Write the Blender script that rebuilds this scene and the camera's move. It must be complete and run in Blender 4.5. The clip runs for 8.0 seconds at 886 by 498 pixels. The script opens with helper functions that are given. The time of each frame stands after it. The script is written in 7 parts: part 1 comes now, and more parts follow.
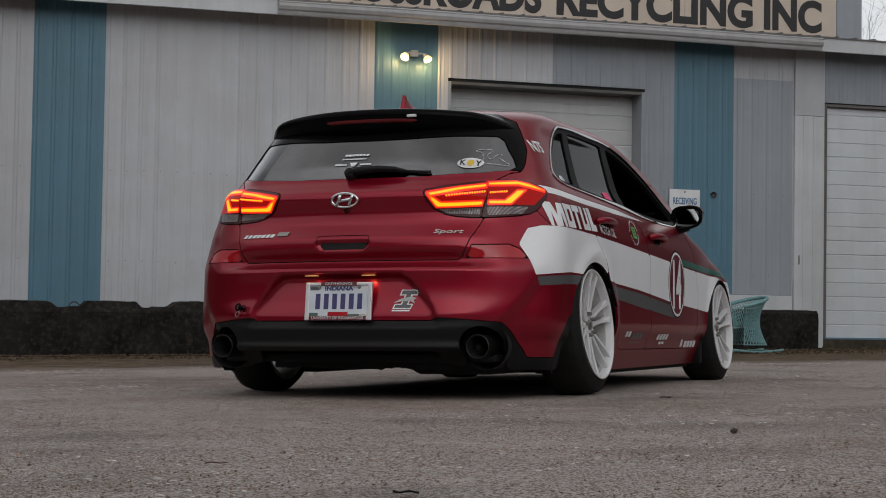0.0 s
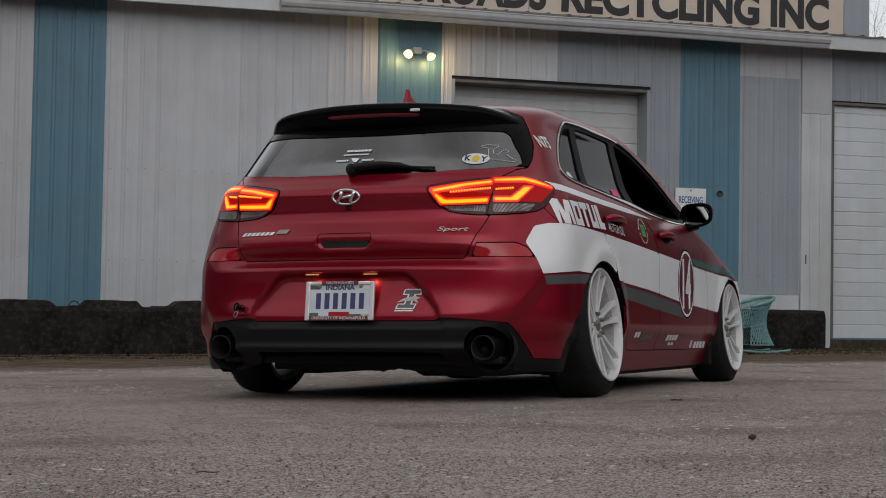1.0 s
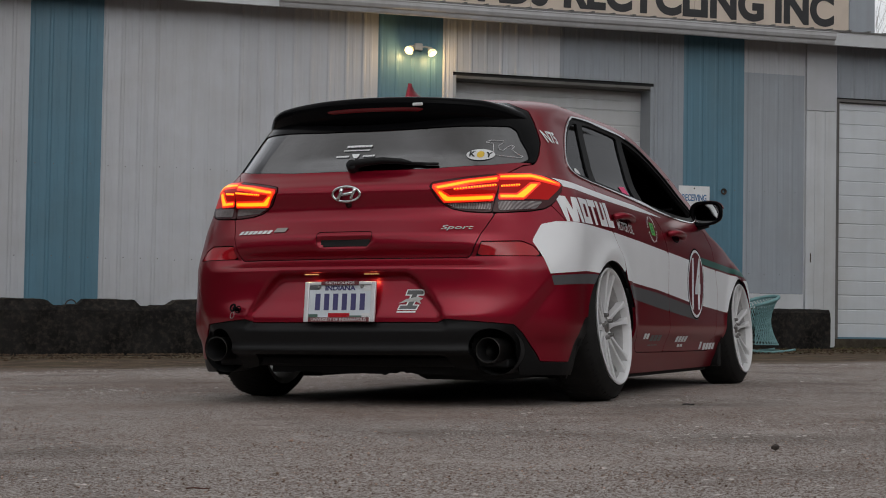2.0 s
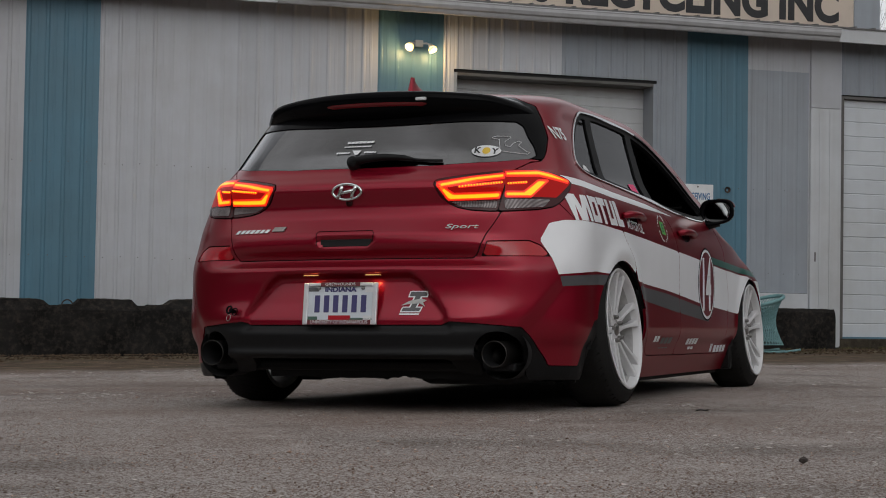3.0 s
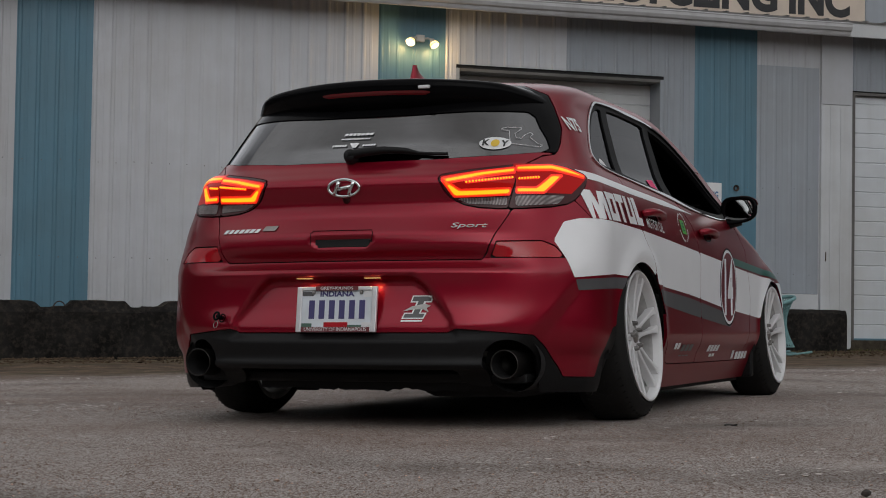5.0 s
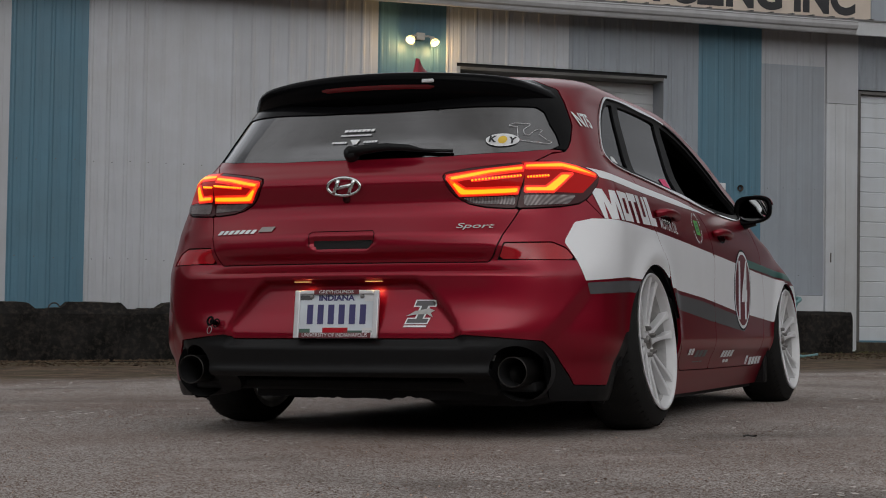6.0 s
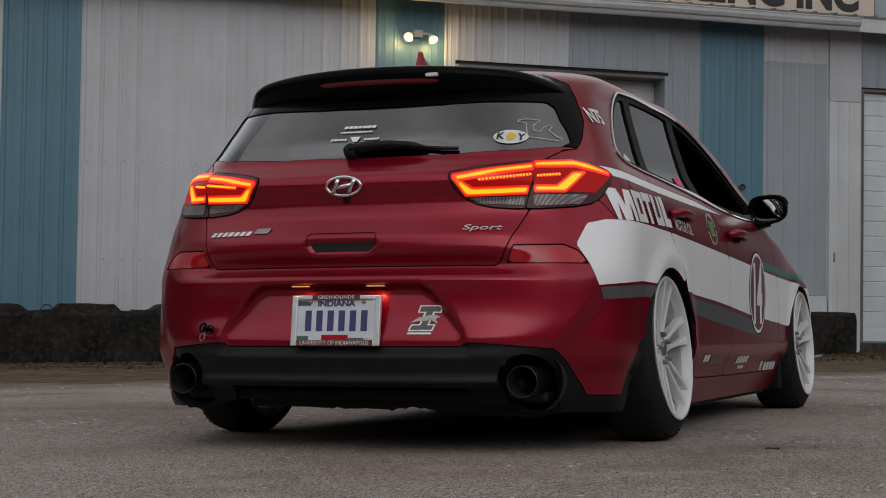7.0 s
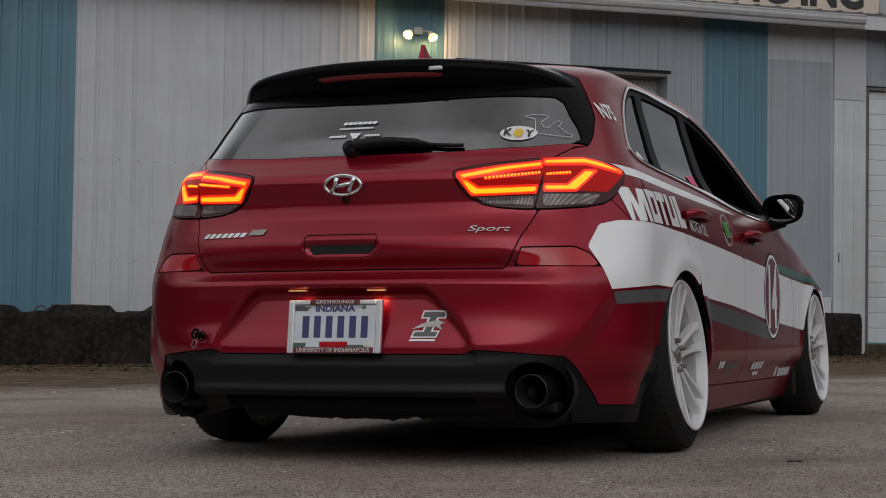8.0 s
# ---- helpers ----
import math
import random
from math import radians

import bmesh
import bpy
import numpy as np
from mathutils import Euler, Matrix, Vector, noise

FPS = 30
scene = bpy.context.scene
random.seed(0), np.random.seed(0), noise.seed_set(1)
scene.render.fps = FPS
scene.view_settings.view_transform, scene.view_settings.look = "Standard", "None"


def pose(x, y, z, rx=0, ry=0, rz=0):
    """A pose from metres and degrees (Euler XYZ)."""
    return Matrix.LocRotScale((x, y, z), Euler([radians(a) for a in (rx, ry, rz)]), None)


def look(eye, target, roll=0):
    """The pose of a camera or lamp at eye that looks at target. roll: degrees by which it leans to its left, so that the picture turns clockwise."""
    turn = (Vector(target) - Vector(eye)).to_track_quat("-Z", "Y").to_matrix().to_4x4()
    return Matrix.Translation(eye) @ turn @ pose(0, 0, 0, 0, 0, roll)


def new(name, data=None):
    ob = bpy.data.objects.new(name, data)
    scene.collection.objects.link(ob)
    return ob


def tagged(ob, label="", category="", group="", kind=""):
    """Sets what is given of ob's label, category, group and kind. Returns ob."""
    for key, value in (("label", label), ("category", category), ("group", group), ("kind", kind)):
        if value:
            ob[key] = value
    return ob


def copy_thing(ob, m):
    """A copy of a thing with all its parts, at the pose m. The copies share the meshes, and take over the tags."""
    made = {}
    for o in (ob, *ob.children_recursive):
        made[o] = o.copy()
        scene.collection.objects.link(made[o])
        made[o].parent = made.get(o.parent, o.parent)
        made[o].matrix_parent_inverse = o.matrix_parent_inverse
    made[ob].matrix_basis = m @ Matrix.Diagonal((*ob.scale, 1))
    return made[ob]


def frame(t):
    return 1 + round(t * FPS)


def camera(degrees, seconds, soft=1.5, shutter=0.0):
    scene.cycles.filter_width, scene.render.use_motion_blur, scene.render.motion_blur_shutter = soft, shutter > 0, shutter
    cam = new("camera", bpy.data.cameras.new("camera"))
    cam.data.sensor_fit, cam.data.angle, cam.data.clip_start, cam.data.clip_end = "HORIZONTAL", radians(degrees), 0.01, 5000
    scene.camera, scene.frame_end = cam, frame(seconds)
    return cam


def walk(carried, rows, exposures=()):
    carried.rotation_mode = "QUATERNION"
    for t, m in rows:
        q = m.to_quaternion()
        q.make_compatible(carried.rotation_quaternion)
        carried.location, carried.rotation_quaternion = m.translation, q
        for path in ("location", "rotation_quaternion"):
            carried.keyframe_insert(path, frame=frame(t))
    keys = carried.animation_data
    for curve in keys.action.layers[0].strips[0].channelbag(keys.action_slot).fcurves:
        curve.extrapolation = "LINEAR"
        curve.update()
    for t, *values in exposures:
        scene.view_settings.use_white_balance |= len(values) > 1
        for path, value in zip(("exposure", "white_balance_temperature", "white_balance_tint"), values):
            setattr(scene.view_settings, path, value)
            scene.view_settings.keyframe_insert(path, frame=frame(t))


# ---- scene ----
# ---- camera ----
cam = camera(28.67, 8.0, soft=1.0)
ROWS = [
    (0.0, 3.207, -7.730, 0.360, 21.68, 2.25, 0.88),
    (0.5, 3.167, -7.637, 0.363, 21.73, 2.23, 0.93),
    (1.0, 3.123, -7.529, 0.363, 21.79, 2.23, 0.92),
    (1.5, 3.072, -7.419, 0.368, 21.80, 2.20, 0.95),
    (3.0, 2.902, -7.072, 0.391, 21.76, 2.12, 0.93),
    (3.5, 2.846, -6.953, 0.393, 21.75, 2.14, 0.93),
    (4.0, 2.791, -6.824, 0.398, 21.75, 2.14, 0.90),
    (4.5, 2.739, -6.697, 0.410, 21.79, 2.10, 0.88),
    (6.0, 2.555, -6.303, 0.431, 21.75, 2.12, 0.90),
    (6.5, 2.480, -6.160, 0.450, 21.67, 2.05, 0.87),
    (7.0, 2.413, -6.030, 0.453, 21.62, 2.10, 0.82),
    (7.5, 2.353, -5.906, 0.458, 21.59, 2.12, 0.82),
    (8.0, 2.292, -5.775, 0.471, 21.57, 2.09, 0.82),
]
walk(cam, [(t, pose(x, y, z, 90 + pitch, 0, yaw) @ pose(0, 0, 0, 0, 0, roll)) for t, x, y, z, yaw, pitch, roll in ROWS],
     exposures=[(0.0, 0.09), (8.0, 0.04)])

# ---- light: an overcast late afternoon ----
SUN_EL, SUN_AZ = radians(40), radians(156)
world = bpy.data.worlds.new("world")
scene.world = world
world.use_nodes = True
wn, wl = world.node_tree.nodes, world.node_tree.links
sky = wn.new("ShaderNodeTexSky")
sky.sky_type, sky.sun_disc = "NISHITA", False
sky.sun_elevation, sky.sun_rotation = SUN_EL, SUN_AZ
sky.air_density, sky.dust_density, sky.ozone_density = 1.0, 1.2, 1.0
grey = wn.new("ShaderNodeHueSaturation")
grey.inputs["Saturation"].default_value = 0.15
wl.new(sky.outputs[0], grey.inputs["Color"])
# uneven cloud: broad lighter and darker stretches of overcast
coord, cloud, tone, shade = wn.new("ShaderNodeTexCoord"), wn.new("ShaderNodeTexNoise"), wn.new("ShaderNodeMapRange"), wn.new("ShaderNodeVectorMath")
cloud.inputs["Scale"].default_value, cloud.inputs["Detail"].default_value, cloud.inputs["Roughness"].default_value = 1.6, 5.0, 0.5
tone.inputs[1].default_value, tone.inputs[2].default_value, tone.inputs[3].default_value, tone.inputs[4].default_value = 0.32, 0.68, 0.35, 1.65
shade.operation = "SCALE"
drift = wn.new("ShaderNodeMapping")
drift.inputs["Location"].default_value = (36.0, 1.3, 12.6)
wl.new(coord.outputs["Generated"], drift.inputs["Vector"])
wl.new(drift.outputs[0], cloud.inputs["Vector"])
wl.new(cloud.outputs["Fac"], tone.inputs[0])
veil = wn.new("ShaderNodeMix")
veil.data_type, veil.inputs["Factor"].default_value, veil.inputs["B"].default_value = "RGBA", 0.30, (4.5, 4.55, 4.7, 1)
wl.new(grey.outputs[0], veil.inputs["A"])
wl.new(veil.outputs["Result"], shade.inputs[0])
wl.new(tone.outputs[0], shade.inputs["Scale"])
wl.new(shade.outputs[0], wn["Background"].inputs[0])
wn["Background"].inputs[1].default_value = 0.116
sun = new("sun", bpy.data.lights.new("sun", "SUN"))
sun.data.energy, sun.data.angle, sun.data.color = 0.65, radians(178), (1.0, 0.97, 0.93)
sun.matrix_world = look((0, 0, 0), (-math.sin(SUN_AZ) * math.cos(SUN_EL), -math.cos(SUN_AZ) * math.cos(SUN_EL), -math.sin(SUN_EL)))


# ---- materials ----
def mat(name, colour, rough=0.6, metal=0.0, noise_scale=0.0, vary=0.0, bump=0.0, bump_scale=60.0, coat=0.0,
        emit=None, emit_strength=0.0, random_tint=0.0, second=None, second_scale=3.0, second_amount=0.5, spec=0.5, rough_vary=0.0):
    """A surface with grain at one scale, stains at another, and fine relief, all at sizes in metres."""
    m = bpy.data.materials.new(name)
    m.use_nodes = True
    n, l = m.node_tree.nodes, m.node_tree.links
    b = n["Principled BSDF"]
    b.inputs["Base Color"].default_value = (*colour, 1)
    b.inputs["Roughness"].default_value, b.inputs["Metallic"].default_value = rough, metal
    b.inputs["Coat Weight"].default_value, b.inputs["Coat Roughness"].default_value = coat, 0.04
    b.inputs["Specular IOR Level"].default_value = spec
    tc = n.new("ShaderNodeTexCoord")
    geo = n.new("ShaderNodeNewGeometry")
    col = None
    if vary or second:
        tex = n.new("ShaderNodeTexNoise")
        tex.inputs["Scale"].default_value, tex.inputs["Detail"].default_value = noise_scale or 8.0, 6.0
        l.new(geo.outputs["Position"], tex.inputs["Vector"])
        ramp = n.new("ShaderNodeMapRange")
        ramp.inputs[1].default_value, ramp.inputs[2].default_value = 0.3, 0.7
        ramp.inputs[3].default_value, ramp.inputs[4].default_value = 1 - vary, 1 + vary
        l.new(tex.outputs["Fac"], ramp.inputs[0])
        mul = n.new("ShaderNodeVectorMath")
        mul.operation = "SCALE"
        mul.inputs[0].default_value = colour
        l.new(ramp.outputs[0], mul.inputs["Scale"])
        col = mul.outputs[0]
        if rough_vary:
            rr = n.new("ShaderNodeMapRange")
            rr.inputs[1].default_value, rr.inputs[2].default_value = 0.3, 0.7
            rr.inputs[3].default_value, rr.inputs[4].default_value = rough - rough_vary, rough + rough_vary
            l.new(tex.outputs["Fac"], rr.inputs[0])
            l.new(rr.outputs[0], b.inputs["Roughness"])
    if second:
        t2 = n.new("ShaderNodeTexNoise")
        t2.inputs["Scale"].default_value, t2.inputs["Detail"].default_value = second_scale, 8.0
        t2.inputs["Roughness"].default_value = 0.65
        l.new(geo.outputs["Position"], t2.inputs["Vector"])
        r2 = n.new("ShaderNodeMapRange")
        r2.inputs[1].default_value, r2.inputs[2].default_value = 0.48, 0.68
        r2.inputs[3].default_value, r2.inputs[4].default_value = 0.0, second_amount
        l.new(t2.outputs["Fac"], r2.inputs[0])
        mix = n.new("ShaderNodeMix")
        mix.data_type = "RGBA"
        mix.inputs["B"].default_value = (*second, 1)
        l.new(r2.outputs[0], mix.inputs["Factor"])
        l.new(col, mix.inputs["A"])
        col = mix.outputs["Result"]
    if random_tint:
        info = n.new("ShaderNodeObjectInfo")
        r3 = n.new("ShaderNodeMapRange")
        r3.inputs[3].default_value, r3.inputs[4].default_value = 1 - random_tint, 1 + random_tint
        l.new(info.outputs["Random"], r3.inputs[0])
        sc = n.new("ShaderNodeVectorMath")
        sc.operation = "SCALE"
        if col:
            l.new(col, sc.inputs[0])
        else:
            sc.inputs[0].default_value = colour
        l.new(r3.outputs[0], sc.inputs["Scale"])
        col = sc.outputs[0]
    if col:
        l.new(col, b.inputs["Base Color"])
    if bump:
        bt = n.new("ShaderNodeTexNoise")
        bt.inputs["Scale"].default_value, bt.inputs["Detail"].default_value = bump_scale, 5.0
        l.new(geo.outputs["Position"], bt.inputs["Vector"])
        bp = n.new("ShaderNodeBump")
        bp.inputs["Strength"].default_value, bp.inputs["Distance"].default_value = bump, 0.01
        l.new(bt.outputs["Fac"], bp.inputs["Height"])
        l.new(bp.outputs[0], b.inputs["Normal"])
    if emit:
        b.inputs["Emission Color"].default_value = (*emit, 1)
        b.inputs["Emission Strength"].default_value = emit_strength
    return m


def streaked(name, colour, dirt, rough=0.45, metal=0.0, tint=0.06):
    """Painted sheet steel: faint chalking, streaks that run down, dull dents."""
    m = mat(name, colour, rough, metal, noise_scale=2.5, vary=0.05, bump=0.10, bump_scale=7.0, random_tint=tint, rough_vary=0.08,
            second=tuple(0.5 * (a + c) * k for a, c, k in zip(colour, dirt, (1.0, 0.98, 0.96))), second_scale=0.7, second_amount=0.7)
    n, l = m.node_tree.nodes, m.node_tree.links
    b = n["Principled BSDF"]
    base = b.inputs["Base Color"].links[0].from_socket
    geo = n.new("ShaderNodeNewGeometry")
    mp = n.new("ShaderNodeMapping")
    mp.inputs["Scale"].default_value = (8, 8, 0.4)
    l.new(geo.outputs["Position"], mp.inputs["Vector"])
    tex = n.new("ShaderNodeTexNoise")
    tex.inputs["Scale"].default_value, tex.inputs["Detail"].default_value = 1.0, 8.0
    l.new(mp.outputs[0], tex.inputs["Vector"])
    r = n.new("ShaderNodeMapRange")
    r.inputs[1].default_value, r.inputs[2].default_value, r.inputs[4].default_value = 0.46, 0.75, 0.30
    l.new(tex.outputs["Fac"], r.inputs[0])
    mix = n.new("ShaderNodeMix")
    mix.data_type = "RGBA"
    mix.inputs["B"].default_value = (*dirt, 1)
    l.new(r.outputs[0], mix.inputs["Factor"])
    l.new(base, mix.inputs["A"])
    l.new(mix.outputs["Result"], b.inputs["Base Color"])
    return m


WHITE_STEEL = streaked("white_steel", (0.485, 0.50, 0.53), (0.37, 0.37, 0.37), tint=0.10)
GREY_STEEL = streaked("grey_steel", (0.285, 0.315, 0.35), (0.23, 0.24, 0.25))
TEAL_STEEL = streaked("teal_steel", (0.085, 0.195, 0.265), (0.07, 0.14, 0.18), tint=0.08)
TRIM_STEEL = streaked("trim_steel", (0.54, 0.56, 0.58), (0.36, 0.36, 0.35))
GUTTER = streaked("gutter_paint", (0.42, 0.42, 0.43), (0.22, 0.21, 0.20), tint=0.02)
DOOR_PAINT = streaked("door_paint", (0.52, 0.53, 0.54), (0.42, 0.41, 0.38), rough=0.5)
DOOR_WHITE = streaked("door_white", (0.57, 0.60, 0.63), (0.45, 0.46, 0.45), rough=0.5, tint=0.03)
DARK = mat("dark_gap", (0.012, 0.012, 0.013), 0.9)
SOFFIT = mat("soffit", (0.12, 0.115, 0.11), 0.8, vary=0.2, noise_scale=3)
ROOF = mat("roof_metal", (0.16, 0.155, 0.15), 0.6, 0.3, vary=0.25, noise_scale=5)
SIGN_FACE = mat("sign_face", (0.60, 0.51, 0.43), 0.7, vary=0.08, noise_scale=3, second=(0.42, 0.33, 0.25), second_scale=1.5, second_amount=0.35, bump=0.05)
SIGN_INK = mat("sign_ink", (0.018, 0.018, 0.02), 0.6, vary=0.2, noise_scale=12)
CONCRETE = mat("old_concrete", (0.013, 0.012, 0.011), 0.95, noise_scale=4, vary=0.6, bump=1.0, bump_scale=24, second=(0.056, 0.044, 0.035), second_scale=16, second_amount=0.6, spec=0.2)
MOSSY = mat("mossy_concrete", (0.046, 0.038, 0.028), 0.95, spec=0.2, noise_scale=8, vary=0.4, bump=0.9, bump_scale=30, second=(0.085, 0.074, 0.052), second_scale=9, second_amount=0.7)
BARK = mat("bare_bark", (0.07, 0.06, 0.05), 0.95, vary=0.3, noise_scale=10)
SIGN_WHITE = mat("sign_white", (0.72, 0.73, 0.74), 0.5, vary=0.06, noise_scale=6)
SIGN_BLUE = mat("sign_blue", (0.03, 0.13, 0.30), 0.5)
RUST = mat("rusty_iron", (0.05, 0.035, 0.028), 0.9, vary=0.4, noise_scale=30)
WICKER = mat("painted_wicker", (0.155, 0.30, 0.31), 0.6, vary=0.2, noise_scale=25)
SCREW = mat("dull_screw", (0.16, 0.155, 0.15), 0.6, 0.4)
FITTING = mat("lamp_fitting", (0.45, 0.45, 0.46), 0.5)
BULB = mat("lit_bulb", (0.9, 0.8, 0.5), 0.3, emit=(1.0, 0.74, 0.24), emit_strength=2.4)


def ground_material():
    """Worn asphalt with bedded grey and pale aggregate, brown silt and damp patches."""
    m = bpy.data.materials.new("worn_asphalt")
    m.use_nodes = True
    n, l = m.node_tree.nodes, m.node_tree.links
    b = n["Principled BSDF"]
    b.inputs["Roughness"].default_value = 0.9
    b.inputs["Specular IOR Level"].default_value = 0.12
    geo = n.new("ShaderNodeNewGeometry")

    def tex(kind, scale, detail=6.0):
        t = n.new(kind)
        t.inputs["Scale"].default_value = scale
        if "Detail" in t.inputs:
            t.inputs["Detail"].default_value = detail
        l.new(geo.outputs["Position"], t.inputs["Vector"])
        return t

    def span(sock, a, z, lo, hi):
        r = n.new("ShaderNodeMapRange")
        for k, v in ((1, a), (2, z), (3, lo), (4, hi)):
            r.inputs[k].default_value = v
        l.new(sock, r.inputs[0])
        return r.outputs[0]

    def blend(fac, a, c):
        x = n.new("ShaderNodeMix")
        x.data_type = "RGBA"
        l.new(fac, x.inputs["Factor"])
        for key, v in (("A", a), ("B", c)):
            if isinstance(v, tuple):
                x.inputs[key].default_value = (*v, 1)
            else:
                l.new(v, x.inputs[key])
        return x.outputs["Result"]

    grain = tex("ShaderNodeTexVoronoi", 210.0)
    grain2 = tex("ShaderNodeTexVoronoi", 430.0)
    mottle = tex("ShaderNodeTexNoise", 14.0, 10.0)
    mottle.inputs["Roughness"].default_value = 0.8
    patch = tex("ShaderNodeTexNoise", 0.75, 5.0)
    silt = tex("ShaderNodeTexNoise", 4.2, 9.0)
    silt.inputs["Roughness"].default_value = 0.72
    sep = n.new("ShaderNodeSeparateColor")
    l.new(grain.outputs["Color"], sep.inputs[0])
    sep2 = n.new("ShaderNodeSeparateColor")
    l.new(grain2.outputs["Color"], sep2.inputs[0])
    # fine binder with pinholes, tan where silt has filled it, and bare coarse aggregate in patches
    fine = blend(sep2.outputs[0], (0.074, 0.050, 0.039), (0.124, 0.085, 0.066))
    fine = blend(span(sep2.outputs[1], 0.10, 0.13, 0.85, 0.0), fine, (0.018, 0.015, 0.014))
    fine = blend(span(patch.outputs["Fac"], 0.40, 0.62, 0.0, 0.75), fine, (0.124, 0.077, 0.055))
    fine = blend(span(mottle.outputs["Fac"], 0.36, 0.48, 0.45, 0.0), fine, (0.045, 0.038, 0.035))
    fine = blend(span(mottle.outputs["Fac"], 0.56, 0.72, 0.0, 0.40), fine, (0.172, 0.131, 0.110))
    bare = blend(span(sep.outputs[0], 0.1, 0.9, 0.0, 1.0), (0.016, 0.0115, 0.0105), (0.285, 0.222, 0.190))
    worn = tex("ShaderNodeTexNoise", 1.9, 7.0)
    worn.inputs["Roughness"].default_value = 0.65
    col = blend(span(worn.outputs["Fac"], 0.55, 0.63, 0.02, 0.72), fine, bare)
    col = blend(span(sep.outputs[1], 0.978, 0.981, 0.0, 0.9), col, (0.46, 0.43, 0.41))
    damp = tex("ShaderNodeTexNoise", 1.1, 4.0)
    col = blend(span(damp.outputs["Fac"], 0.52, 0.72, 0.0, 0.45), col, (0.046, 0.034, 0.027))
    rusty = tex("ShaderNodeTexNoise", 0.42, 6.0)
    col = blend(span(rusty.outputs["Fac"], 0.50, 0.66, 0.0, 0.40), col, (0.118, 0.070, 0.048))
    # brown silt washed out from the foot of the building
    away = n.new("ShaderNodeVectorMath")
    away.operation = "DOT_PRODUCT"
    away.inputs[1].default_value = (-0.629, 0.777, 0.0)
    l.new(geo.outputs["Position"], away.inputs[0])
    wash = tex("ShaderNodeTexNoise", 1.1, 8.0)
    wash.inputs["Roughness"].default_value = 0.7
    edge = n.new("ShaderNodeMath")
    edge.operation = "MULTIPLY_ADD"
    edge.inputs[1].default_value = 2.4
    l.new(wash.outputs["Fac"], edge.inputs[0])
    l.new(away.outputs["Value"], edge.inputs[2])
    silt_col = blend(span(silt.outputs["Fac"], 0.42, 0.58, 0.0, 1.0), (0.040, 0.027, 0.018), (0.150, 0.102, 0.068))
    moss = tex("ShaderNodeTexNoise", 1.7, 7.0)
    silt_col = blend(span(moss.outputs["Fac"], 0.50, 0.62, 0.0, 0.6), silt_col, (0.060, 0.056, 0.028))
    col = blend(span(edge.outputs[0], 7.1, 8.7, 0.0, 0.95), col, silt_col)
    l.new(col, b.inputs["Base Color"])
    add = n.new("ShaderNodeMath")
    add.operation = "ADD"
    l.new(span(grain.outputs["Distance"], 0.0, 0.8, 0.6, 0.0), add.inputs[0])
    l.new(span(grain2.outputs["Distance"], 0.0, 0.8, 0.4, 0.0), add.inputs[1])
    bp = n.new("ShaderNodeBump")
    bp.inputs["Strength"].default_value, bp.inputs["Distance"].default_value = 0.14, 0.003
    l.new(add.outputs[0], bp.inputs["Height"])
    l.new(bp.outputs[0], b.inputs["Normal"])
    return m


ASPHALT = ground_material()
VERGE = mat("dirt_verge", (0.125, 0.100, 0.066), 0.95, spec=0.15, vary=0.3, noise_scale=5, bump=0.8, bump_scale=45, second=(0.095, 0.092, 0.046), second_scale=2.0, second_amount=0.8)


# ---- mesh helpers ----
def mesh_object(name, verts, faces, material, parent=None, smooth=False):
    me = bpy.data.meshes.new(name)
    me.from_pydata([tuple(v) for v in verts], [], [tuple(f) for f in faces])
    me.update()
    if smooth:
        me.shade_smooth()
    ob = new(name, me)
    if material:
        me.materials.append(material)
    if parent:
        ob.parent = parent
    return ob


def part(name, bm, material, parent=None, label="", smooth=False):
    """Links a bmesh as one mesh object under a thing or under a part."""
    me = bpy.data.meshes.new(name)
    bm.to_mesh(me)
    bm.free()
    if smooth:
        me.shade_smooth()
    if material:
        me.materials.append(material)
    ob = new(name, me)
    if parent:
        ob.parent = parent
    if label:
        tagged(ob, label)
    return ob


def add_box(bm, x0, x1, y0, y1, z0, z1, bevel=0.0, m=None):
    """A box with softened edges, joined into bm."""
    made = bmesh.ops.create_cube(bm, size=1.0)
    vs = made["verts"]
    bmesh.ops.scale(bm, vec=(x1 - x0, y1 - y0, z1 - z0), verts=vs)
    bmesh.ops.translate(bm, vec=((x0 + x1) / 2, (y0 + y1) / 2, (z0 + z1) / 2), verts=vs)
    if bevel:
        edges = list({e for v in vs for e in v.link_edges})
        out = bmesh.ops.bevel(bm, geom=edges, offset=bevel, segments=2, affect="EDGES", profile=0.5)
        vs = list({v for f in out["faces"] for v in f.verts} | {v for v in vs if v.is_valid})
    if m is not None:
        bmesh.ops.transform(bm, matrix=m, verts=vs)
    return vs


def box(name, x0, x1, y0, y1, z0, z1, material, parent=None, bevel=0.004, label=""):
    bm = bmesh.new()
    add_box(bm, x0, x1, y0, y1, z0, z1, bevel)
    return part(name, bm, material, parent, label)


